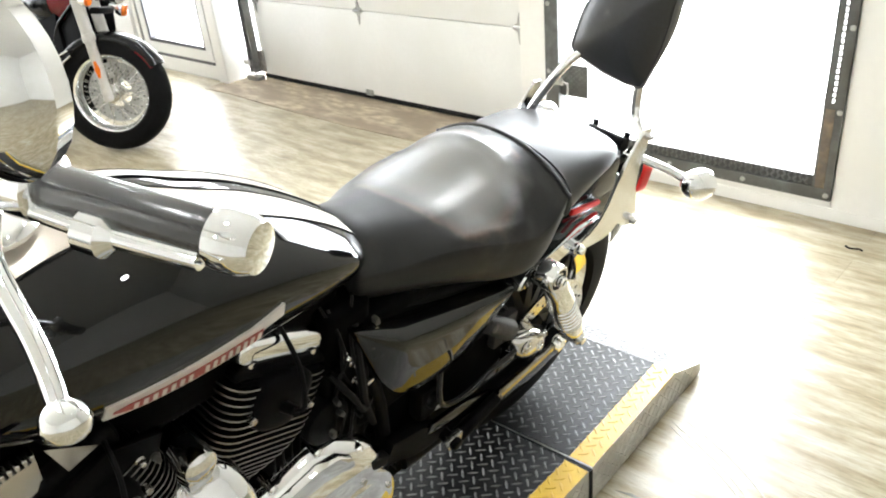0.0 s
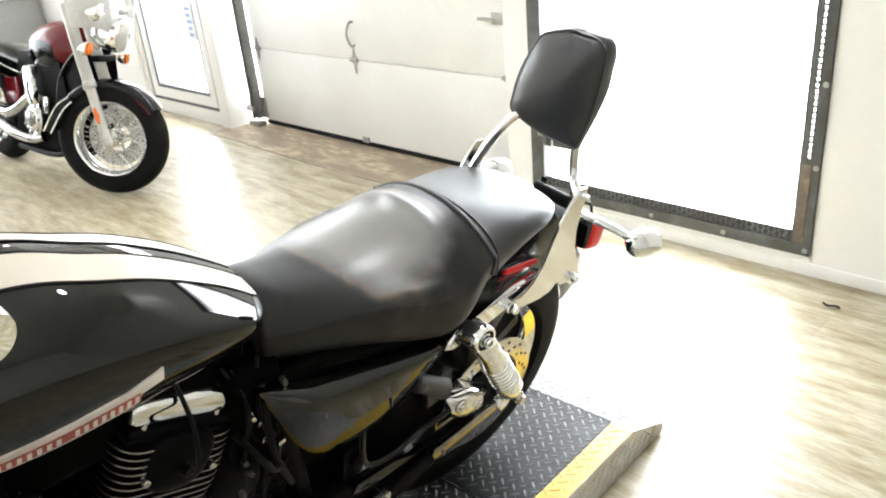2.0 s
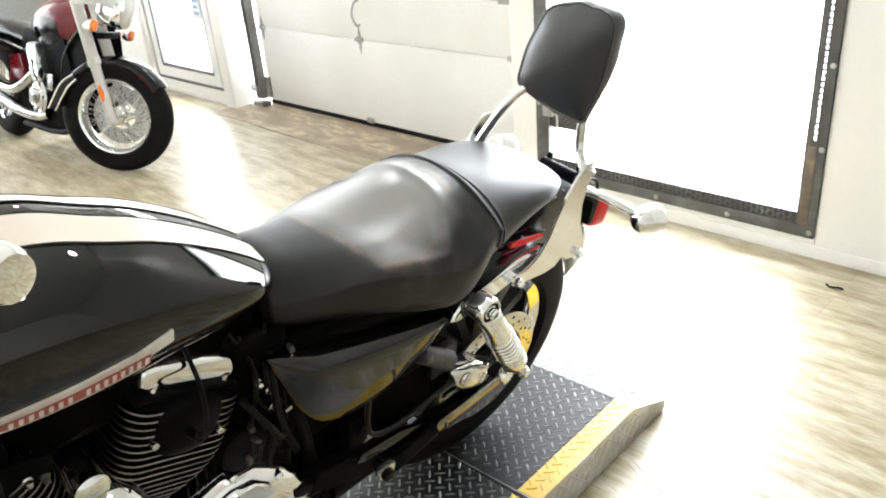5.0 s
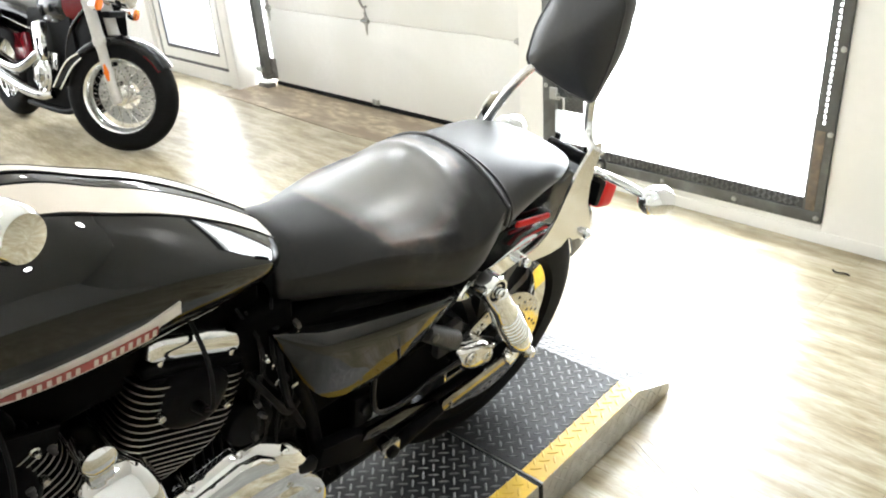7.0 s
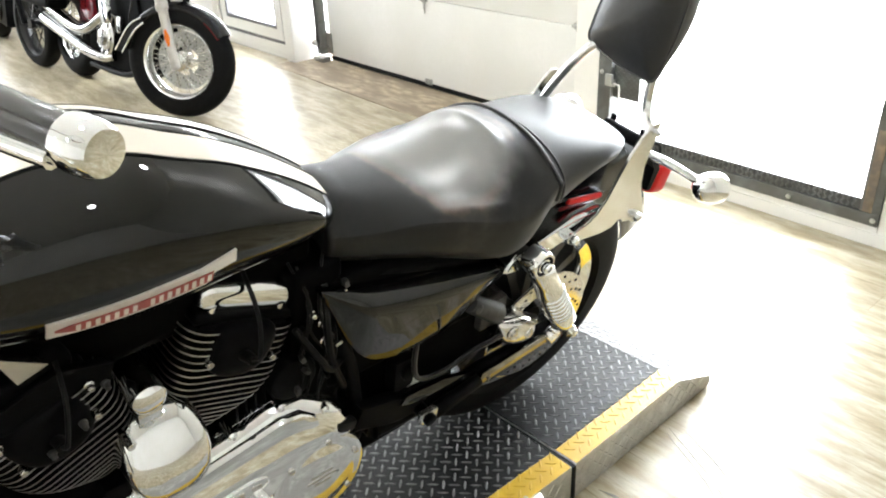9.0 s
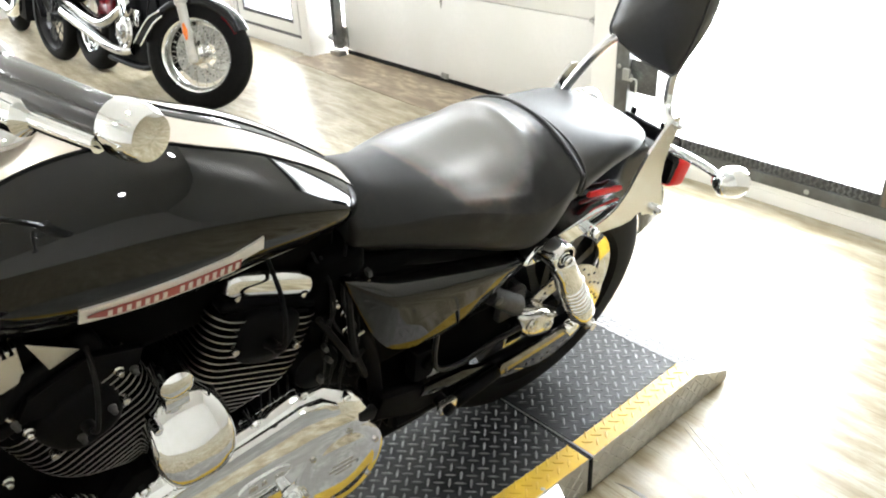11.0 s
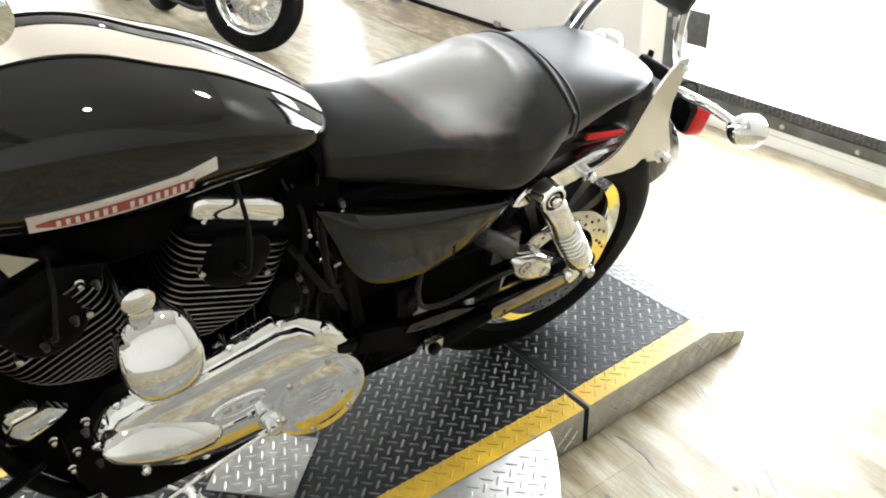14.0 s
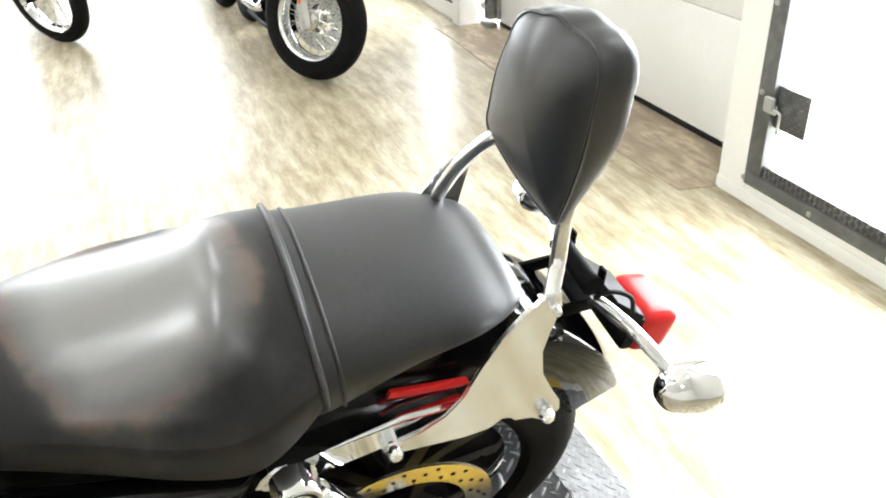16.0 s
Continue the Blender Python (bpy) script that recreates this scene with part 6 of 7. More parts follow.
# front mounts, cables and small bright fasteners
bm = bmesh.new()
slab(bm, [(0.100, 0.742), (0.104, 0.778), (0.122, 0.792), (0.145, 0.800), (0.188, 0.806), (0.188, 0.770), (0.175, 0.762), (0.172, 0.750), (0.160, 0.757), (0.130, 0.754)], 0.060, 0.085, axis=0, bev=0.004)
b = bmesh.new()
slab(b, [(0.197, 0.815), (0.255, 0.776), (0.215, 0.762)], 0.070, 0.086, axis=0, bev=0.003)
part("mount_gusset", b, "satin", bike, "bright gusset under the tank")
top = part("top_mount", bm, "satin", bike, "bright ribbed top engine mount")
for k in range(6):
    b = bmesh.new()
    box(b, (0.062, 0.140 + 0.0085 * k, 0.797 + 0.0012 * k), (0.084, 0.145 + 0.0085 * k, 0.808 + 0.0012 * k), 0.001, 1)
    part("rib", b, "satin", top)
# black coil bracket and cables in front of the forward rocker box
bm = bmesh.new()
slab(bm, [(0.16, 0.70), (0.18, 0.735), (0.26, 0.765), (0.33, 0.745), (0.32, 0.715), (0.22, 0.69)], 0.080, 0.096, axis=0, bev=0.005)
part("coil_bracket", bm, "engine_black", bike, "black coil bracket")
bm = bmesh.new()
tube(bm, [(0.09, 0.66, 0.72), (0.115, 0.655, 0.62), (0.11, 0.67, 0.55), (0.10, 0.70, 0.47)], 0.007, seg=8)
part("cable", bm, "seal", bike, "black cable beside the engine")
bm = bmesh.new()
tube(bm, [(0.10, 0.60, 0.66), (0.125, 0.63, 0.60), (0.118, 0.66, 0.55), (0.08, 0.72, 0.53)], 0.006, seg=8)
part("cable", bm, "seal", bike, "black cable beside the engine")
for y, z, x in ((0.13, 0.62, 0.10), (0.115, 0.55, 0.09), (0.24, 0.46, 0.10), (0.19, 0.445, 0.10), (0.215, 0.40, 0.10), (0.20, 0.35, 0.09), (0.655, 0.64, 0.09), (0.66, 0.60, 0.09), (0.63, 0.68, 0.10), (0.17, 0.69, 0.10), (0.29, 0.73, 0.10)):
    bolt_head(y, z, x, 0.0072, bike, m="satin")

# tangle of wiring between tank, engine and side cover, with a few bright connectors
rng = random.Random(11)
for k in range(7):
    y, z = 0.605 + 0.014 * k, 0.775 - 0.012 * (k % 4)
    pts = [(0.066 + rng.uniform(0, 0.02), y, z)]
    for q in range(3):
        pts.append((0.092 + rng.uniform(-0.004, 0.018), y + rng.uniform(-0.03, 0.03), z - 0.085 * (q + 1) + rng.uniform(-0.02, 0.02)))
    pts.append((0.080, y + rng.uniform(-0.03, 0.03), z - 0.36 + rng.uniform(-0.03, 0.03)))
    bm = bmesh.new()
    tube(bm, pts, rng.choice((0.0026, 0.0034, 0.0045)), seg=7, n=6)
    part("cable", bm, "seal", bike, "black cable beside the engine")
for k in range(9):
    y, z = 0.595 + rng.uniform(0, 0.10), 0.50 + rng.uniform(0, 0.25)
    bm = bmesh.new()
    m = Matrix.Translation((0.108, y, z)) @ Matrix.Rotation(rng.uniform(0, 3), 4, "X")
    box(bm, (-0.006, -0.007, -0.004), (0.006, 0.007, 0.004), 0.0018, 2, m)
    part("connector", bm, rng.choice(("satin", "cast_alu", "engine_black")), bike)
for y, z, x in ((0.095, 0.772, 0.08), (0.088, 0.740, 0.08), (0.16, 0.70, 0.09), (0.225, 0.655, 0.115), (0.27, 0.68, 0.112), (0.145, 0.81, 0.05), (0.125, 0.82, 0.05), (0.235, 0.44, 0.105), (0.252, 0.405, 0.105), (0.24, 0.34, 0.095), (0.31, 0.72, 0.10)):
    bolt_head(y, z, x, 0.0060, bike, m="cast_alu")
bm = bmesh.new()
slab(bm, [(0.078, 0.796), (0.092, 0.798), (0.098, 0.748), (0.088, 0.744)], 0.070, 0.084, axis=0, bev=0.003)
part("mount_strap", bm, "satin", bike, "bright strap beside the top mount")

# ---- front end: fork, headlamp, bars
bm = bmesh.new()
for s in (1, -1):
    cyl(bm, (s * 0.095, -0.31, 0.335), (s * 0.095, -0.02, 1.02), 0.026, 0.022, seg=16)
part("fork", bm, "engine_black", bike, "black telescopic fork")
bm = bmesh.new()
lathe(bm, (0, -0.16, 0.985), (0, 1, -0.05), [(-0.03, 0.06), (-0.025, 0.085), (0.0, 0.085), (0.05, 0.075), (0.09, 0.045), (0.10, 0)], 28)
part("headlamp", bm, "black_paint", bike, "black round headlamp")
bm = bmesh.new()
loops = []
for k in range(20):
    a = radians(165 - 130 * k / 19)
    loops.append([Vector((0.06 * math.cos(q), -0.31 + (0.352 + 0.015 * math.sin(q)) * math.cos(a), 0.335 + (0.352 + 0.015 * math.sin(q)) * math.sin(a))) for q in [math.pi * j / 8 for j in range(9)]] + [Vector((0.056 * math.cos(q), -0.31 + (0.348 + 0.015 * math.sin(q)) * math.cos(a), 0.335 + (0.348 + 0.015 * math.sin(q)) * math.sin(a))) for q in [math.pi * j / 8 for j in range(8, -1, -1)]])
rings(bm, loops)
part("front_fender", bm, "black_paint", bike, "glossy black front fender")
BAR_L = [(0.06, -0.02, 1.10), (0.08, -0.02, 1.19), (0.16, 0.10, 1.250), (0.30, 0.203, 1.256), (0.412, 0.246, 1.258)]
bm = bmesh.new()
tube(bm, BAR_L, 0.0127, seg=14)
tube(bm, [(-x, y, z) for x, y, z in BAR_L], 0.0127, seg=14)
tube(bm, [(-0.06, -0.02, 1.10), (0.06, -0.02, 1.10)], 0.0127, smooth=False)
bars = part("handlebar", bm, "chrome", bike, "chrome pull-back handlebar")
for s in (1, -1):
    a, b = Vector((s * 0.295, 0.200, 1.256)), Vector((s * 0.412, 0.246, 1.258))
    d = (b - a).normalized()
    bm = bmesh.new()
    lathe(bm, a, d, [(0, 0.016), (0.004, 0.0175), ((b - a).length - 0.004, 0.0165), ((b - a).length, 0.015)], 24)
    grip = part("grip", bm, "grip_rubber", bars, "black rubber handlebar grip")
    bm = bmesh.new()
    lathe(bm, b - d * 0.004, d, [(0, 0.016), (0.002, 0.0195), (0.010, 0.0205), (0.024, 0.0195), (0.031, 0.0165), (0.033, 0.0)], 28)
    part("end_cap", bm, "chrome", grip, "chrome grip end cap", angle=50)
    bm = bmesh.new()
    lathe(bm, a - d * 0.03, d, [(0, 0.016), (0.004, 0.024), (0.026, 0.024), (0.03, 0.018)], 24)
    part("switch_housing", bm, "chrome", bars, "chrome switch housing")
    # chrome rail along the near side of the grip
    bm = bmesh.new()
    o = Vector((0, -0.017, -0.010))
    tube(bm, [a + o * 0.9, a + (b - a) * 0.5 + o, b + o * 0.9], 0.0072, seg=10)
    lathe(bm, a + (b - a) * 0.42 + o * 1.05, d, [(-0.017, 0.006), (-0.009, 0.0145), (0.008, 0.0145), (0.016, 0.006)], 16)
    part("grip_rail", bm, "chrome", grip, "chrome rail on the grip")
    # lever
    bm = bmesh.new()
    tube(bm, [(s * 0.275, 0.165, 1.240), (s * 0.325, 0.146, 1.240), (s * 0.385, 0.138, 1.220), (s * 0.420, 0.130, 1.205)], 0.0074, seg=10, n=6, r_end=0.0066)
    lathe(bm, (s * 0.418, 0.131, 1.206), (s * 0.035, -0.010, -0.015), [(0, 0.006), (0.003, 0.0095), (0.007, 0.0125), (0.012, 0.014), (0.017, 0.0135), (0.021, 0.011), (0.024, 0.007), (0.026, 0.0)], 24)
    part("lever", bm, "chrome", bars, "chrome hand lever with ball end", angle=80)
    # mirror
    bm = bmesh.new()
    tube(bm, [(s * 0.27, 0.18, 1.255), (s * 0.31, 0.165, 1.31), (s * 0.37, 0.15, 1.345), (s * 0.405, 0.148, 1.365)], 0.0055, seg=8)
    lathe(bm, (s * 0.425, 0.140, 1.395), (0.25 * s, -1, 0.1), [(-0.006, 0.0), (-0.006, 0.040), (0.004, 0.043), (0.012, 0.036), (0.022, 0.016), (0.024, 0)], 28)
    part("mirror", bm, "chrome", bars, "round chrome mirror")
bm = bmesh.new()
lathe(bm, (0, -0.03, 1.13), (0, 0.35, 1), [(-0.02, 0.0), (-0.02, 0.04), (0, 0.048), (0.012, 0.048), (0.016, 0.044), (0.015, 0.0)], 28)
part("speedometer", bm, "chrome", bike, "round chrome speedometer")

# ---- foot controls and side stand
bm = bmesh.new()
cyl(bm, (0.170, 0.035, 0.600), (0.278, 0.032, 0.520), 0.0225, seg=22, bev=0.005)
peg = part("foot_peg", bm, "rubber", bike, "black rubber highway peg")
bm = bmesh.new()
lathe(bm, (0.276, 0.032, 0.521), (0.108, -0.003, -0.080), [(0, 0.020), (0.004, 0.024), (0.018, 0.025), (0.03, 0.019), (0.034, 0)], 22)
part("peg_cap", bm, "chrome", peg, "chrome peg end cap")
bm = bmesh.new()
tube(bm, [(0.10, 0.00, 0.62), (0.14, 0.022, 0.63), (0.172, 0.035, 0.60)], 0.013, seg=12)
tube(bm, [(0.12, -0.02, 0.60), (0.15, -0.005, 0.60), (0.165, 0.01, 0.575)], 0.009, seg=10)
part("peg_mount", bm, "chrome", bike, "chrome peg mount")
bm = bmesh.new()
tube(bm, [(0.12, 0.165, 0.425), (0.165, 0.115, 0.455), (0.20, 0.062, 0.480)], 0.010, seg=10)
part("guard_arm", bm, "engine_black", bike, "black arm of the lower guard bar")
bm = bmesh.new()
tube(bm, [(0.200, 0.054, 0.486), (0.204, 0.056, 0.45), (0.215, 0.056, 0.36), (0.225, 0.058, 0.24)], 0.0105, seg=12)
part("guard_bar", bm, "chrome", bike, "chrome lower guard bar")
# shifter: bracket, toe arm with an open rubber-barred pedal, and the thin rod to the gearbox
bm = bmesh.new()
slab(bm, [(0.196, 0.372), (0.206, 0.398), (0.224, 0.398), (0.236, 0.372), (0.240, 0.330), (0.252, 0.285), (0.250, 0.245), (0.232, 0.236), (0.222, 0.262), (0.214, 0.320)], 0.186, 0.206, axis=0, bev=0.005)
sh = part("shift_lever", bm, "chrome", bike, "chrome gear shift lever")
bm = bmesh.new()
slab(bm, [(0.226, 0.330), (0.232, 0.335), (0.242, 0.290), (0.236, 0.283)], 0.2062, 0.2075, axis=0)
part("slot", bm, "seal", sh, "dark slot in the lever")
bm = bmesh.new()
tube(bm, [(0.196, 0.205, 0.372), (0.198, 0.17, 0.362), (0.200, 0.138, 0.356)], 0.006, seg=8)
part("toe_arm", bm, "chrome", sh)
bm = bmesh.new()
frame_pts = [(0.202, 0.112, 0.382), (0.202, 0.134, 0.374), (0.206, 0.140, 0.330), (0.210, 0.136, 0.282), (0.210, 0.110, 0.276), (0.206, 0.104, 0.330)]
tube(bm, frame_pts + frame_pts[:1], 0.0065, seg=8, n=5)
pedal = part("shift_pedal", bm, "chrome", sh, "open chrome shifter pedal")
for k in range(2):
    bm = bmesh.new()
    tube(bm, [(0.203, 0.117 + 0.011 * k, 0.374), (0.209, 0.117 + 0.011 * k, 0.284)], 0.0045, seg=8, smooth=False)
    part("rubber_bar", bm, "rubber", pedal, "black rubber bar")
bm = bmesh.new()
tube(bm, [(0.190, 0.244, 0.262), (0.178, 0.36, 0.290), (0.168, 0.497, 0.312)], 0.0042, seg=8)
cyl(bm, (0.150, 0.515, 0.318), (0.178, 0.515, 0.318), 0.012, seg=14, bev=0.002)
tube(bm, [(0.168, 0.490, 0.311), (0.168, 0.515, 0.318)], 0.007, seg=8, smooth=False)
part("shift_rod", bm, "chrome", sh, "thin chrome shift rod")
bm = bmesh.new()
g = BIKE_M.inverted() @ Vector((-0.640, 0.385, TOP + 0.011))
tube(bm, [(0.12, 0.36, 0.20), (0.15, 0.365, 0.17), tuple((Vector((0.15, 0.365, 0.17)) + g) / 2 + Vector((0, 0.004, 0))), tuple(g)], 0.0095, seg=10)
lathe(bm, g + Vector((-0.012, 0.004, 0.026)), (0.42, -0.1, -0.9), [(0, 0.009), (0.012, 0.013), (0.026, 0.0135), (0.032, 0.010), (0.034, 0)], 16)
tube(bm, [(0.11, 0.33, 0.21), (0.14, 0.37, 0.185), (0.15, 0.39, 0.14)], 0.005, seg=8)
part("side_stand", bm, "chrome", bike, "chrome side stand leg")
# passenger peg bracket
bm = bmesh.new()
slab(bm, [(0.70, 0.37), (0.72, 0.42), (0.80, 0.40), (0.875, 0.345), (0.86, 0.315), (0.78, 0.34)], 0.105, 0.135, axis=0, bev=0.008)
cyl(bm, (0.12, 0.862, 0.335), (0.175, 0.862, 0.332), 0.014, seg=14, bev=0.003)
part("passenger_peg_mount", bm, "engine_black", bike, "black passenger peg bracket")
bm = bmesh.new()
cyl(bm, (0.130, 0.862, 0.335), (0.160, 0.862, 0.334), 0.010, seg=12, bev=0.002)
box(bm, (0.150, 0.845, 0.32), (0.165, 0.885, 0.348), 0.003)
part("peg_clevis", bm, "satin", bike, "bright peg clevis")
# exhaust on the far side
bm = bmesh.new()
tube(bm, [(-0.10, 0.20, 0.60), (-0.16, 0.15, 0.52), (-0.18, 0.22, 0.34), (-0.18, 0.50, 0.25), (-0.19, 0.9, 0.24), (-0.20, 1.45, 0.26)], 0.03, seg=14)
part("exhaust", bm, "chrome", bike, "chrome exhaust pipe")
# ---------------------------------------------------------------- the red and black cruiser by the entry door
def move_bm(bm, m):
    bm.transform(m)
    return bm


red = tagged(empty("cruiser_motorcycle", Matrix.Translation((-5.56, 1.775, 0.0)) @ Matrix.Rotation(radians(4), 4, "Z") @ Matrix.Rotation(radians(-12), 4, "X")), "parked red and black cruiser with spoked front wheel and saddlebags", "motorcycle")
# own frame: x forward from the rear contact, y to its left, z up


def spoke_wheel(parent, name, centre, R, rim_r, half, m=None, spokes=60, label=""):
    bm = bmesh.new()
    prof = [(-half * 0.8, rim_r - 0.01)] + [(-half * math.cos(math.pi * k / 14), rim_r + (R - rim_r) * math.sin(math.pi * k / 14) ** 0.6) for k in range(15)] + [(half * 0.8, rim_r - 0.01)]
    lathe(bm, (0, 0, 0), (0, 1, 0), prof, 56, caps=False)
    h = half * 0.72
    rim = bmesh.new()
    lathe(rim, (0, 0, 0), (0, 1, 0), [(-h - 0.006, rim_r + 0.004), (-h - 0.008, rim_r - 0.006), (-h, rim_r - 0.018), (-h * 0.5, rim_r - 0.030), (0, rim_r - 0.034), (h * 0.5, rim_r - 0.030), (h, rim_r - 0.018), (h + 0.008, rim_r - 0.006), (h + 0.006, rim_r + 0.004)], 56, caps=False)
    M2 = Matrix.Translation(centre) @ (m or Matrix.Identity(4))
    r = part(name, move_bm(rim, M2), "chrome", parent, label)
    part("tyre", move_bm(bm, M2), "rubber", r, "black road tyre with whitish chalk mark")
    sp = bmesh.new()
    for k in range(spokes):
        a = 2 * math.pi * k / spokes
        s = (-1) ** k
        b = a + (0.5 if (k // 2) % 2 else -0.5)
        cyl(sp, (0.045 * math.cos(b), s * 0.045, 0.045 * math.sin(b)), ((rim_r - 0.03) * math.cos(a), s * 0.008, (rim_r - 0.03) * math.sin(a)), 0.0019, seg=5)
    tagged(part("spokes", move_bm(sp, M2), "satin", r, "chromed wire spokes"), kind="stuff")
    hb = bmesh.new()
    lathe(hb, (0, -0.07, 0), (0, 1, 0), [(0, 0.0), (0, 0.03), (0.015, 0.052), (0.03, 0.052), (0.035, 0.035), (0.105, 0.035), (0.11, 0.052), (0.125, 0.052), (0.14, 0.03), (0.14, 0)], 24)
    part("hub", move_bm(hb, M2), "satin", r)
    return r, M2


STEER = Matrix.Rotation(radians(36), 4, "Z")
HUB = Vector((1.47, -0.030, 0.318))
fw, FM = spoke_wheel(red, "front_wheel", HUB, 0.316, 0.218, 0.066, STEER, spokes=44, label="chrome spoked front wheel")
# disc brake on the far side of the spokes
d = bmesh.new()
lathe(d, (0, 0.040, 0), (0, 1, 0), [(0, 0.080), (0, 0.165), (0.005, 0.165), (0.005, 0.080)], 40, caps=False)
for k in range(5):
    a = 2 * math.pi * k / 5
    cyl(d, (0.04 * math.cos(a), 0.054, 0.04 * math.sin(a)), (0.09 * math.cos(a + 0.2), 0.054, 0.09 * math.sin(a + 0.2)), 0.010, seg=8)
part("brake_disc", move_bm(d, FM), "galvanised", fw, "drilled steel brake disc")
hl = bmesh.new()
for k in range(60):
    a = 2 * math.pi * k / 60
    rr = 0.100 + 0.016 * (k % 4)
    lathe(hl, (rr * math.cos(a), 0.0395, rr * math.sin(a)), (0, -1, 0), [(0, 0.0048), (0.001, 0.0048)], 6)
tagged(part("drilled_holes", move_bm(hl, FM), "seal", fw, "dark drilled holes"), kind="stuff")


RAKE = Matrix(((1, 0, 0.17, 0), (0, 1, 0, 0), (0, 0, 1, 0), (0, 0, 0, 1)))


def front(bm):
    return move_bm(bm, Matrix.Translation(HUB) @ STEER @ RAKE)


def upper(bm):
    return move_bm(bm, Matrix.Translation(HUB) @ STEER @ RAKE @ Matrix.Translation((0.17, 0, -0.02)))


# front fender with red rim
def fender(name, m, r0, r1, a0, a1, hw, label):
    bm = bmesh.new()
    loops = []
    for k in range(22):
        a = radians(a0 + (a1 - a0) * k / 21)
        sec = [(hw * math.cos(math.pi * j / 10), r0 + (r1 - r0) * math.sin(math.pi * j / 10) ** 0.6) for j in range(11)]
        sec = sec + [(y * 0.95, r - 0.005) for y, r in sec[::-1]]
        loops.append([Vector((r * math.cos(a), y, r * math.sin(a))) for y, r in sec])
    rings(bm, loops)
    return part(name, move_bm(bm, FM), m, red, label, angle=60)


fender("front_fender", "gloss_black", 0.285, 0.332, 172, 33, 0.071, "glossy black front fender")
fender("fender_trim", "red_paint", 0.283, 0.292, 56, 32, 0.0722, "dark red fender edge")
bm = bmesh.new()
slab(bm, [(-0.36, 0.03), (-0.30, 0.17), (-0.235, 0.225), (-0.215, 0.20), (-0.265, 0.14), (-0.315, 0.02)], -0.094, -0.084, axis=1, bev=0.003)
rail = part("fender_rail", front(bm), "gloss_black", red, "black fender guard with chrome edges")
bm = bmesh.new()
tube(bm, [(-0.36, -0.092, 0.03), (-0.30, -0.096, 0.17), (-0.235, -0.096, 0.225)], 0.006, seg=8)
tube(bm, [(-0.315, -0.096, 0.02), (-0.265, -0.096, 0.14), (-0.215, -0.096, 0.20)], 0.006, seg=8)
part("chrome_edge", front(bm), "chrome", rail, "bright chrome edge")
for s in (-1, 1):
    bm = bmesh.new()
    lathe(bm, (0.0, s * 0.092, 0.0), (-0.42, 0, 1), [(-0.04, 0.018), (-0.03, 0.026), (0.02, 0.026), (0.06, 0.024), (0.30, 0.026), (0.305, 0.034), (0.34, 0.034), (0.345, 0.030), (0.78, 0.030)], 18)
    part("fork_leg", front(bm), "fork_cover", red, "pale metal fork leg with cover")
    bm = bmesh.new()
    ax = Vector((-0.42, 0, 1)).normalized()
    x, y, _ = basis(ax)
    c = Vector((0, s * 0.092, 0)) + ax * 0.145 + Vector((0, s * 0.024, 0))
    slab(bm, [(-0.048, -0.006), (0, -0.014), (0.048, -0.006), (0.048, 0.006), (0, 0.014), (-0.048, 0.006)], -0.004, 0.008, axis=1, bev=0.003)
    rot = Matrix((ax, Vector((0, 1, 0)), ax.cross(Vector((0, 1, 0))))).transposed().to_4x4()
    part("fork_reflector", front(move_bm(bm, Matrix.Translation(c) @ rot)), "orange_lens", red, "orange fork reflector")
    bm = bmesh.new()
    dz = -0.035 if s > 0 else 0.03
    tube(bm, [(-0.27, s * 0.08, 0.50 + dz * 0.5), (-0.27, s * 0.16, 0.50 + dz), (-0.27, s * 0.21, 0.485 + dz)], 0.009, seg=8)
    part("signal_stem", upper(bm), "chrome", red)
    bm = bmesh.new()
    lathe(bm, (-0.30, s * 0.225, 0.485 + dz), (1, 0, 0), [(0, 0.0), (0.004, 0.02), (0.03, 0.034), (0.045, 0.034), (0.047, 0.03)], 18)
    sg = part("signal_body", upper(bm), "chrome", red)
    bm = bmesh.new()
    lathe(bm, (-0.255, s * 0.225, 0.485 + dz), (1, 0, 0), [(0, 0.033), (0.015, 0.030), (0.022, 0.0)], 18)
    part("signal_lens", upper(bm), "orange_lens", sg, "orange turn signal lens")
bm = bmesh.new()
box(bm, (-0.30, -0.10, 0.44), (-0.25, 0.10, 0.475), 0.010, 2)
part("fork_yoke", upper(bm), "engine_black", red, "black fork yokes")
bm = bmesh.new()
lathe(bm, (-0.34, 0, 0.60), (1, 0, -0.06), [(0, 0.0), (0.01, 0.05), (0.06, 0.085), (0.12, 0.098), (0.15, 0.102), (0.165, 0.10)], 32)
hd = part("headlamp", upper(bm), "chrome", red, "large chrome headlamp")
bm = bmesh.new()
lathe(bm, Vector((-0.34, 0, 0.60)) + Vector((1, 0, -0.06)).normalized() * 0.165, (1, 0, -0.06), [(0, 0.096), (0.012, 0.085), (0.024, 0.05), (0.028, 0)], 32)
part("headlamp_glass", upper(bm), "clear_lens", hd, "clear headlamp glass")
for s in (-1, 1):
    bm = bmesh.new()
    lathe(bm, (-0.30, s * 0.19, 0.70), (1, 0, 0), [(0, 0.0), (0.005, 0.03), (0.05, 0.045), (0.07, 0.045), (0.08, 0.03), (0.083, 0)], 20)
    part("spot_lamp", upper(bm), "chrome", red, "chrome auxiliary lamp")
bm = bmesh.new()
tube(bm, [(-0.36, -0.03, 0.74), (-0.38, -0.12, 0.88), (-0.46, -0.28, 0.92), (-0.60, -0.38, 0.90)], 0.012, seg=10)
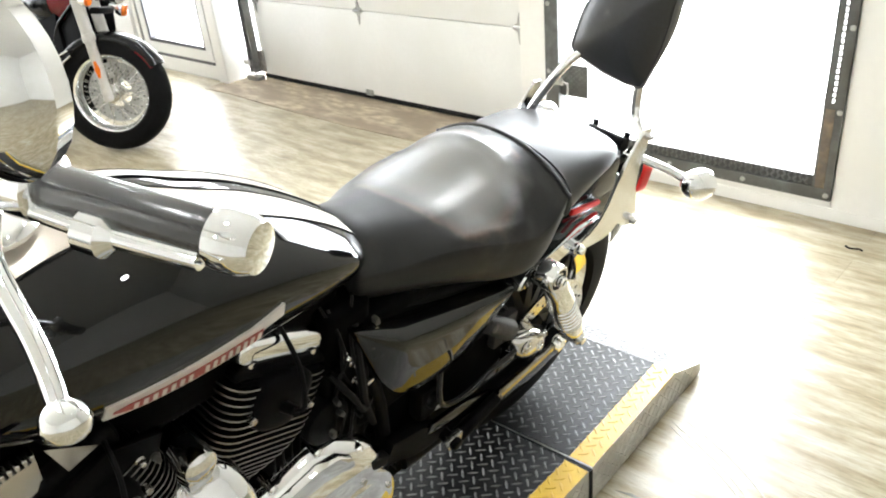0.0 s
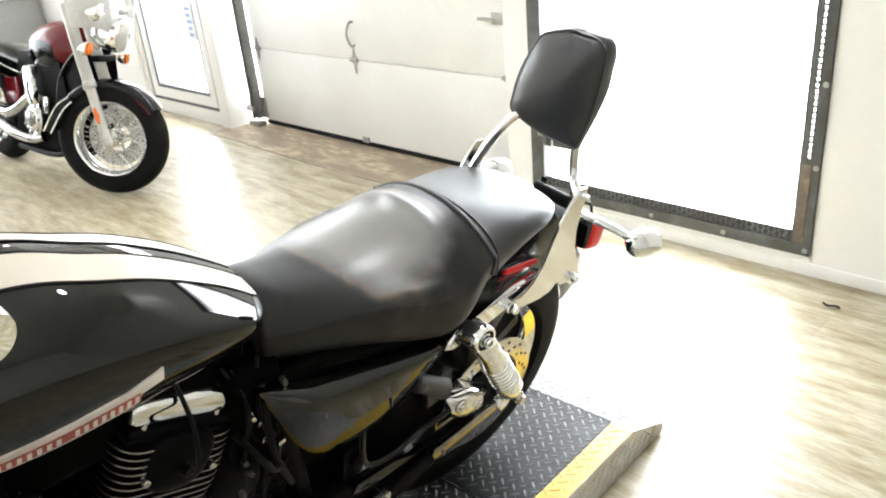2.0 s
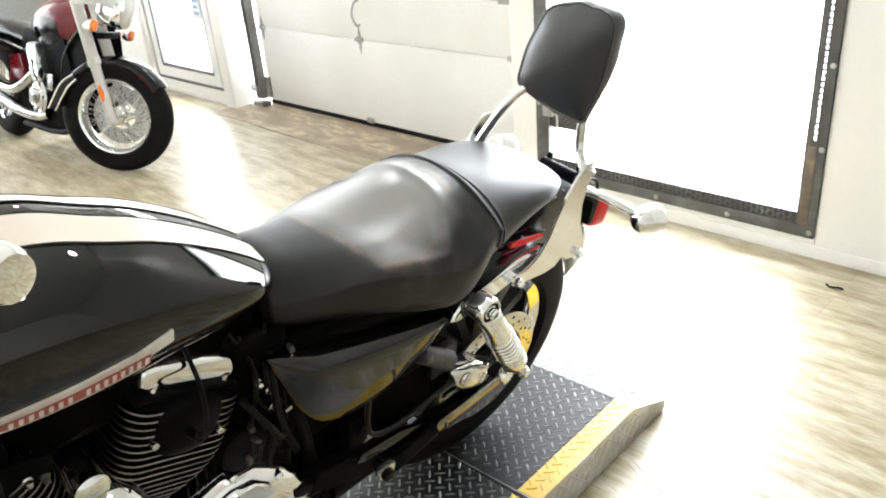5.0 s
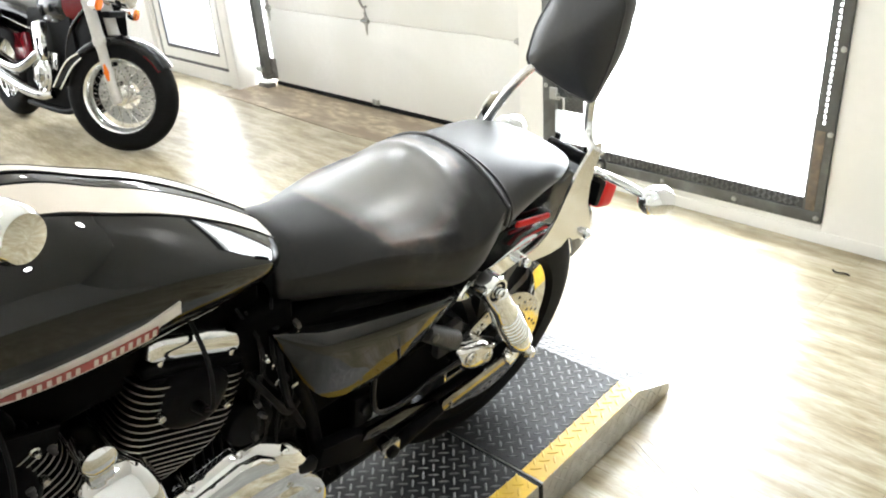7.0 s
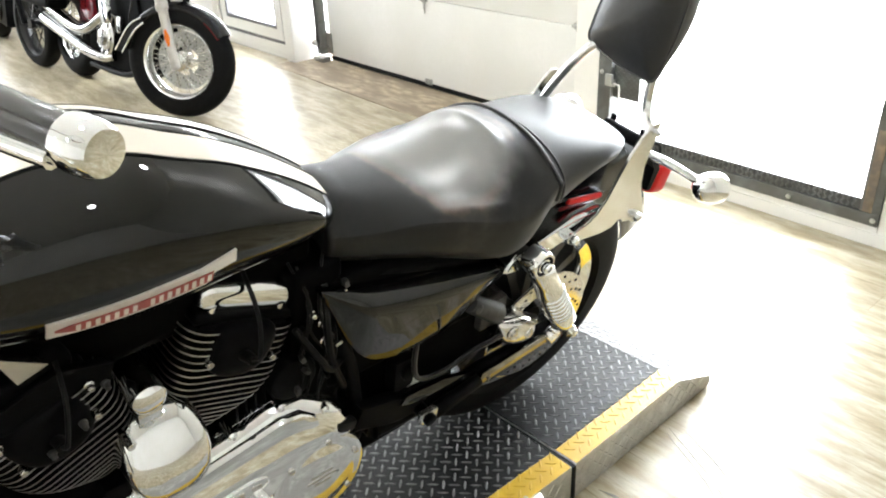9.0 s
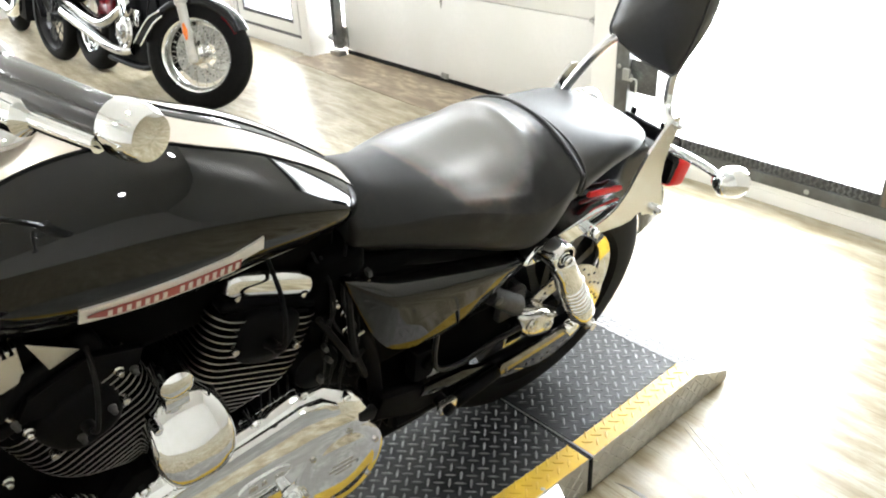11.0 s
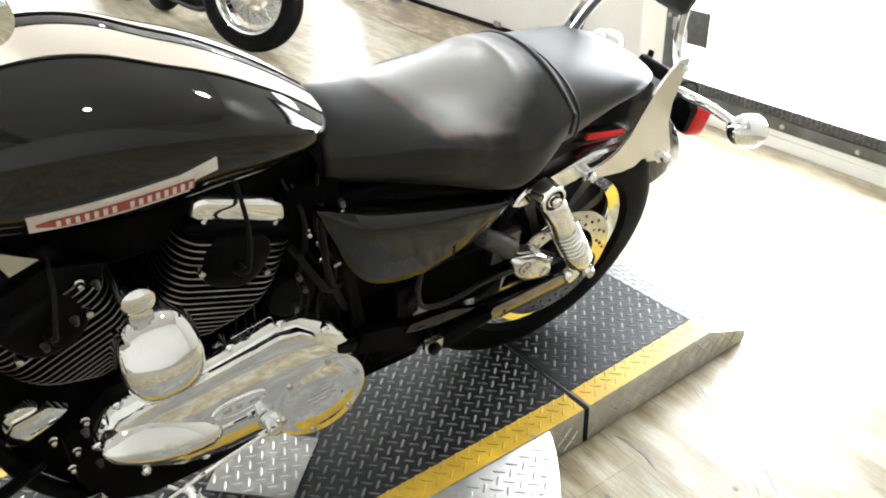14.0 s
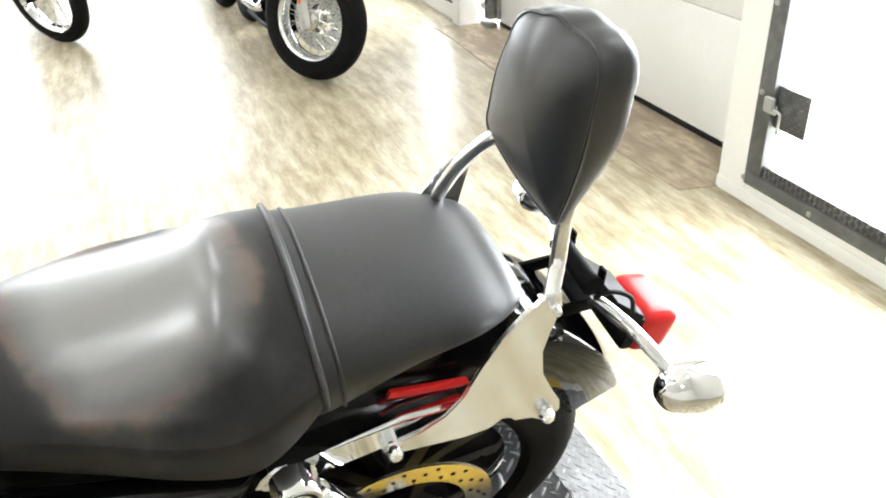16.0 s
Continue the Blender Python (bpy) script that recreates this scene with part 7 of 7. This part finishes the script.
tube(bm, [(-0.36, 0.03, 0.74), (-0.38, 0.12, 0.88), (-0.46, 0.28, 0.92), (-0.60, 0.38, 0.90)], 0.012, seg=10)
part("handlebar", upper(bm), "chrome", red, "chrome handlebar")
bm = bmesh.new()
loops = []
for k in range(9):
    y = -0.26 + 0.065 * k
    q = 1 - (y / 0.30) ** 2
    loops.append([(-0.27 - 0.10 * (1 - q), y, 0.62), (-0.36 - 0.10 * (1 - q), y, 0.62 + 0.55 * (0.5 + 0.5 * q)), (-0.363 - 0.10 * (1 - q), y, 0.62 + 0.55 * (0.5 + 0.5 * q)), (-0.275 - 0.10 * (1 - q), y, 0.62)])
rings(bm, loops)
part("windshield", upper(bm), "fork_cover", red, "pale windshield lower panel")

# rear wheel, engine, pipes
spoke_wheel(red, "rear_wheel", Vector((0.0, 0.0, 0.315)), 0.315, 0.205, 0.078, spokes=40, label="spoked rear wheel")
bm = bmesh.new()
loops = []
for k in range(20):
    a = radians(168 - 150 * k / 19)
    sec = [(0.10 * math.cos(math.pi * j / 10), 0.33 + 0.07 * math.sin(math.pi * j / 10) ** 0.6) for j in range(11)]
    sec += [(y * 0.95, r - 0.005) for y, r in sec[::-1]]
    loops.append([Vector((r * math.cos(a), y, 0.315 + r * math.sin(a))) for y, r in sec])
rings(bm, loops)
part("rear_fender", bm, "red_paint", red, "dark red rear fender", angle=60)
bm = bmesh.new()
slab(bm, [(0.42, 0.20), (0.42, 0.42), (0.52, 0.74), (1.05, 0.74), (1.16, 0.44), (1.18, 0.24), (1.05, 0.155), (0.5, 0.155)], -0.12, 0.12, axis=1, bev=0.02)
part("engine_case", bm, "matte_black", red, "black engine block")
bm = bmesh.new()
tube(bm, [(1.02, 0, 0.92), (1.10, -0.06, 0.62), (1.12, -0.10, 0.30), (1.02, -0.13, 0.17), (0.5, -0.14, 0.16)], 0.018, seg=10)
tube(bm, [(1.02, 0, 0.92), (1.10, 0.06, 0.62), (1.12, 0.10, 0.30), (1.02, 0.13, 0.17), (0.5, 0.14, 0.16)], 0.018, seg=10)
part("frame", bm, "engine_black", red, "black frame cradle")
bm = bmesh.new()
slab(bm, [(1.30, 0.82), (1.18, 0.73), (1.07, 0.64), (1.0, 0.50), (1.0, 0.25), (1.12, 0.18), (1.22, 0.28), (1.33, 0.60)], -0.10, 0.10, axis=1, bev=0.015)
part("radiator", bm, "matte_black", red, "black radiator shroud")
bm = bmesh.new()
tube(bm, [(1.32, -0.105, 0.82), (1.18, -0.112, 0.73), (1.07, -0.115, 0.64), (1.0, -0.115, 0.50), (0.99, -0.115, 0.30)], 0.010, seg=10)
part("guard_rail", bm, "gloss_black", red, "glossy black down tube")
for tl, x0 in ((18, 0.86), (-22, 0.72)):
    a = radians(tl)
    m = Matrix.Translation((x0, 0, 0.50)) @ Matrix.Rotation(a, 4, "Y")
    bm = bmesh.new()
    for k in range(9):
        box(bm, (-0.075, -0.09, k * 0.022), (0.075, 0.09, k * 0.022 + 0.009), 0.003, 1, m)
    box(bm, (-0.055, -0.07, -0.02), (0.055, 0.07, 0.22), 0.01, 1, m)
    part("cylinder", bm, "matte_black", red, "black finned cylinder")
bm = bmesh.new()
loops = []
for g, yy in ((1.0, -0.10), (1.0, -0.165), (0.9, -0.185), (0.5, -0.192), (0.05, -0.194)):
    loops.append([Vector((0.80 + 0.065 * g * math.copysign(abs(math.cos(q)) ** 0.7, math.cos(q)) + 0.05 * g * math.sin(q) * -0.5, yy, 0.655 + 0.12 * g * math.sin(q))) for q in [2 * math.pi * k / 24 for k in range(24)]])
rings(bm, loops)
part("air_cleaner", bm, "chrome", red, "tall chrome air cleaner cover", angle=50)
bm = bmesh.new()
lathe(bm, (0.80, -0.13, 0.36), (0, -1, 0), [(0, 0.115), (0.03, 0.115), (0.04, 0.10), (0.036, 0.085), (0.045, 0.075), (0.047, 0.05), (0.062, 0.045), (0.065, 0.0)], 28)
for k in range(7):
    q = 2 * math.pi * k / 7
    lathe(bm, (0.80 + 0.093 * math.cos(q), -0.165, 0.36 + 0.093 * math.sin(q)), (0, -1, 0), [(0, 0.010), (0.012, 0.009), (0.013, 0)], 10)
box(bm, (0.90, -0.15, 0.40), (0.98, -0.11, 0.50), 0.012, 2)
box(bm, (0.70, -0.15, 0.43), (0.86, -0.12, 0.49), 0.015, 2)
part("clutch_cover", bm, "pipe_chrome", red, "round chrome engine cover", angle=40)
for pts in ([(0.80, -0.11, 0.53), (0.74, -0.155, 0.49), (0.62, -0.175, 0.415), (0.50, -0.185, 0.375), (0.34, -0.19, 0.385), (0.12, -0.20, 0.44), (-0.12, -0.20, 0.50)], [(0.82, -0.13, 0.25), (0.74, -0.16, 0.235), (0.58, -0.18, 0.245), (0.36, -0.185, 0.285), (0.14, -0.195, 0.335), (-0.08, -0.20, 0.38)]):
    bm = bmesh.new()
    tube(bm, pts, 0.028, seg=16, n=6, r_end=0.046)
    part("exhaust_pipe", bm, "pipe_chrome", red, "long chrome exhaust pipe")
bm = bmesh.new()
loops = []
for k in range(14):
    f = k / 13
    x = 0.55 + 0.52 * f
    hw = 0.165 * math.sin(math.pi * min(0.97, 0.25 + 0.62 * f)) ** 0.8
    hz = 0.10 + 0.05 * math.sin(math.pi * min(1, 0.2 + 0.7 * f))
    zc = 0.80 + 0.06 * f
    loops.append([Vector((x, hw * math.copysign(abs(math.cos(q)) ** 0.8, math.cos(q)), zc + hz * math.sin(q))) for q in [2 * math.pi * j / 28 for j in range(28)]])
rings(bm, loops)
tk = part("fuel_tank", bm, "red_paint", red, "dark red and black fuel tank with gold line", angle=60)
bm = bmesh.new()
loops = []
for k in range(10):
    f = k / 13
    x = 0.55 + 0.52 * f
    hw = 0.165 * math.sin(math.pi * min(0.97, 0.25 + 0.62 * f)) ** 0.8 + 0.002
    hz = 0.10 + 0.05 * math.sin(math.pi * min(1, 0.2 + 0.7 * f)) + 0.002
    zc = 0.80 + 0.06 * f
    a1 = radians(40 - 4 * k)
    loops.append([Vector((x, -hw * math.cos(q) ** 0.8 if math.cos(q) > 0 else 0, zc + hz * math.sin(q))) for q in [radians(-75) + (a1 + radians(75)) * j / 12 for j in range(13)]] + [Vector((x, (-hw + 0.008) * max(0.0, math.cos(q)) ** 0.8, zc + (hz - 0.008) * math.sin(q))) for q in [radians(-75) + (a1 + radians(75)) * j / 12 for j in range(12, -1, -1)]])
rings(bm, loops)
part("flank_panel", bm, "gloss_black", tk, "black painted tank flank", angle=60)
bm = bmesh.new()
loops = []
for k in range(14):
    f = k / 13
    x = -0.12 + 0.72 * f
    hw = 0.16 - 0.07 * f
    top = 0.80 + 0.02 * math.sin(f * 6) - 0.05 * math.sin(math.pi * f)
    loops.append([Vector((x, hw * math.copysign(abs(math.cos(q)) ** 0.7, math.cos(q)), top - 0.06 + (0.07 if math.sin(q) > 0 else 0.15) * math.copysign(abs(math.sin(q)) ** (0.8 if math.sin(q) > 0 else 0.5), math.sin(q)))) for q in [2 * math.pi * j / 24 for j in range(24)]])
rings(bm, loops)
saddle = part("saddle", bm, "gloss_black", red, "studded black leather saddle", angle=60)
for k in range(16):
    f = 0.16 + 0.045 * k
    bm = bmesh.new()
    lathe(bm, (-0.12 + 0.72 * f, -(0.16 - 0.07 * f) - 0.001, 0.70 + 0.02 * math.sin(f * 6) - 0.05 * math.sin(math.pi * f)), (0, -1, 0), [(-0.004, 0.007), (0.002, 0.007), (0.005, 0.004), (0.006, 0)], 8)
    part("stud", bm, "chrome", saddle)
bm = bmesh.new()
box(bm, (-0.30, -0.33, 0.50), (0.22, -0.19, 0.72), 0.04, 4)
sb = part("saddlebag", bm, "matte_black", red, "black studded leather saddlebag", angle=50)
bm = bmesh.new()
box(bm, (-0.31, -0.34, 0.68), (0.23, -0.18, 0.745), 0.025, 3)
part("bag_lid", bm, "matte_black", sb)
for k in range(12):
    bm = bmesh.new()
    lathe(bm, (-0.27 + 0.042 * k, -0.341, 0.70), (0, -1, 0), [(0, 0.008), (0.004, 0.006), (0.006, 0)], 8)
    part("stud", bm, "chrome", sb)
bm = bmesh.new()
box(bm, (-0.30, 0.19, 0.42), (0.22, 0.33, 0.72), 0.04, 4)
part("saddlebag", bm, "matte_black", red, "black studded leather saddlebag", angle=50)
bm = bmesh.new()
slab(bm, [(0.36, 0.50), (0.40, 0.66), (0.55, 0.68), (0.60, 0.52)], -0.15, -0.12, axis=1, bev=0.008)
part("side_panel", bm, "red_paint", red, "dark red side panel")
bm = bmesh.new()
tube(bm, [(0.55, 0.14, 0.2), (0.5, 0.24, 0.10), (0.47, 0.30, 0.05)], 0.012, seg=8)
part("side_stand", bm, "engine_black", red, "black side stand")

# seat the body on the frame
SEATING = {"fuel_tank": (0.13, -0.04), "saddle": (0.22, -0.03), "air_cleaner": (-0.03, -0.10), "side_panel": (-0.02, -0.09), "clutch_cover": (-0.04, 0.0), "saddlebag": (0.08, -0.03), "cylinder": (0.14, -0.06)}
for ob in list(red.children):
    for nm, (dx, dz) in SEATING.items():
        if ob.name.split(".")[0] == nm:
            ob.location.x += dx
            ob.location.z += dz

# ---------------------------------------------------------------- blue motorcycle behind it and a lean third one
def plain_bike(name, label, m, paint, R, half, steer, rim_m, lean=-7):
    root = tagged(empty(name, m @ Matrix.Rotation(radians(lean), 4, "X")), label, "motorcycle")
    for cx, st, nm in ((0.0, 0, "rear_wheel"), (1.42, steer, "front_wheel")):
        bm = bmesh.new()
        prof = [(-half * 0.8, R - 0.085)] + [(-half * math.cos(math.pi * k / 10), R - 0.075 + 0.075 * math.sin(math.pi * k / 10) ** 0.6) for k in range(11)] + [(half * 0.8, R - 0.085)]
        lathe(bm, (0, 0, 0), (0, 1, 0), prof, 44, caps=False)
        rm = bmesh.new()
        lathe(rm, (0, 0, 0), (0, 1, 0), [(-half * 0.7, R - 0.072), (-half * 0.8, R - 0.085), (-half * 0.3, R - 0.105), (half * 0.3, R - 0.105), (half * 0.8, R - 0.085), (half * 0.7, R - 0.072)], 44, caps=False)
        sk = bmesh.new()
        for k in range(20):
            a = 2 * math.pi * k / 20
            cyl(sk, (0.035 * math.cos(a + 0.4), 0.03 * (-1) ** k, 0.035 * math.sin(a + 0.4)), ((R - 0.10) * math.cos(a), 0, (R - 0.10) * math.sin(a)), 0.004, seg=5)
        cyl(rm, (0, -0.06, 0), (0, 0.06, 0), 0.035, seg=14)
        mm = Matrix.Translation((cx, 0, R)) @ Matrix.Rotation(radians(st), 4, "Z")
        rp = part(nm, move_bm(rm, mm), rim_m, root, "spoked wheel")
        part("tyre", move_bm(bm, mm), "rubber", rp, "black tyre")
        tagged(part("spokes", move_bm(sk, mm), rim_m, rp, "thin wire spokes"), kind="stuff")
    sm = Matrix.Translation((1.42, 0, R)) @ Matrix.Rotation(radians(steer), 4, "Z")
    bm = bmesh.new()
    for s in (-1, 1):
        cyl(bm, (0, s * 0.09, 0), (-0.27, s * 0.09, 0.62), 0.022, seg=12)
    part("fork", move_bm(bm, sm), "engine_black", root, "dark fork legs")
    bm = bmesh.new()
    loops = []
    for k in range(12):
        f = k / 11
        x = 0.10 + 1.0 * f
        hw = 0.05 + 0.10 * math.sin(math.pi * min(1, f * 1.05)) ** 0.7
        zc = 0.78 + 0.06 * f - 0.05 * math.sin(math.pi * f)
        loops.append([Vector((x, hw * math.cos(q), zc + 0.09 * math.sin(q))) for q in [2 * math.pi * j / 20 for j in range(20)]])
    rings(bm, loops)
    part("bodywork", bm, paint, root, "painted bodywork and seat", angle=60)
    bm = bmesh.new()
    slab(bm, [(0.38, 0.22), (0.40, 0.55), (0.60, 0.72), (0.95, 0.72), (1.05, 0.45), (0.98, 0.22)], -0.13, 0.13, axis=1, bev=0.03)
    part("engine", bm, "engine_black", root, "dark engine")
    bm = bmesh.new()
    tube(bm, [(0.9, -0.12, 0.5), (0.85, -0.17, 0.28), (0.4, -0.18, 0.28), (-0.25, -0.2, 0.40)], 0.04, seg=12)
    part("exhaust", bm, "chrome", root, "chrome exhaust")
    bm = bmesh.new()
    tube(bm, [(1.10, -0.36, 1.02), (1.16, -0.1, 0.98), (1.16, 0.1, 0.98), (1.10, 0.36, 1.02)], 0.012, seg=8)
    part("handlebar", bm, "engine_black", root, "black handlebar")
    return root


M["blue_paint"] = mat("blue_paint", (0.01, 0.06, 0.45), 0.15, vary=0.1, coat=1.0)
plain_bike("sport_motorcycle", "bright blue motorcycle parked behind the cruiser", Matrix.Translation((-7.50, 1.74, 0)) @ Matrix.Rotation(radians(-3), 4, "Z"), "blue_paint", 0.31, 0.06, 10, "cast_black")
plain_bike("standard_motorcycle", "parked motorcycle with narrow tyres and chrome spoked wheels", Matrix.Translation((-7.06, 0.40, 0)) @ Matrix.Rotation(radians(8), 4, "Z"), "black_paint", 0.32, 0.05, 34, "chrome", lean=12)

# grey cabinet with a white top against the end wall
cab = tagged(empty("cabinet"), "grey storage cabinet with a white worktop", "cabinet")
bm = bmesh.new()
box(bm, (-8.15, 2.30, 0.0), (-7.55, 2.95, 0.85), 0.006)
part("body", bm, "grey_cabinet", cab)
bm = bmesh.new()
box(bm, (-8.17, 2.27, 0.851), (-7.52, 2.96, 0.885), 0.006)
part("top", bm, "door_white", cab, "white worktop")

# marks on the floor: a dark snip by the gate and a chipped crack by the turntable
bm = bmesh.new()
tube(bm, [(-0.505, 2.79, 0.004), (-0.485, 2.775, 0.006), (-0.46, 2.785, 0.006), (-0.445, 2.783, 0.004)], 0.003, seg=6)
tagged(obj("cable_scrap", bm, "seal"), "short dark scrap of cable lying on the floor", "scrap")


# chipped vinyl, a torn seam and curved tyre scuffs beside the ramp
def floor_mark(name, outline, label, m, z=0.0012):
    bm = bmesh.new()
    slab(bm, outline, -0.001, z, axis=2)
    tagged(obj(name, bm, m), label, "mark")


M["chip_grey"] = mat("chip_grey", (0.20, 0.185, 0.16), 0.7, vary=0.3, scale=60, bump=0.3, bscale=200)
M["scuff"] = mat("scuff", (0.40, 0.37, 0.31), 0.5, vary=0.2, scale=90)

floor_mark("floor_chip", [(-0.545, 1.281), (-0.505, 1.296), (-0.465, 1.298), (-0.447, 1.297), (-0.428, 1.289), (-0.404, 1.276), (-0.423, 1.281), (-0.45, 1.289), (-0.505, 1.287)], "dark torn edge in the pale vinyl floor", "chip_grey")
floor_mark("floor_chip", [(-0.329, 1.100), (-0.313, 1.110), (-0.290, 1.104), (-0.288, 1.096), (-0.305, 1.087)], "small grey chip in the vinyl floor", "chip_grey")
floor_mark("floor_chip", [(-0.268, 1.02), (-0.29, 1.052), (-0.293, 1.084), (-0.281, 1.100), (-0.246, 1.100), (-0.225, 1.075), (-0.235, 1.03)], "worn grey patch in the vinyl floor", "scuff")
for x, y in ((-0.265, 1.375), (-0.416, 1.137), (-0.317, 0.983), (-0.24, 1.192)):
    floor_mark("floor_speck", [(x - 0.007, y - 0.003), (x + 0.002, y - 0.006), (x + 0.008, y), (x + 0.003, y + 0.005), (x - 0.005, y + 0.004)], "small dark speck on the vinyl floor", "chip_grey")


def scuff_arc(p0, p1, p2, w):
    """Curved tyre mark through three places on the floor."""
    line = spline([Vector((*p, 0.0)) for p in (p0, p1, p2)], 10)
    left, right = [], []
    for i, p in enumerate(line):
        d = (line[min(i + 1, len(line) - 1)] - line[max(i - 1, 0)]).normalized()
        n = Vector((-d.y, d.x, 0)) * w * math.sin(math.pi * (i + 0.6) / (len(line) + 0.2))
        left.append((p.x + n.x, p.y + n.y))
        right.append((p.x - n.x, p.y - n.y))
    floor_mark("tyre_scuff", left + right[::-1], "thin curved grey tyre scuff on the floor", "scuff", 0.0008)


scuff_arc((-0.549, 1.567), (-0.368, 1.481), (-0.206, 1.361), 0.003)
scuff_arc((-0.560, 1.590), (-0.375, 1.505), (-0.200, 1.385), 0.002)
scuff_arc((-0.519, 1.609), (-0.355, 1.540), (-0.178, 1.416), 0.003)
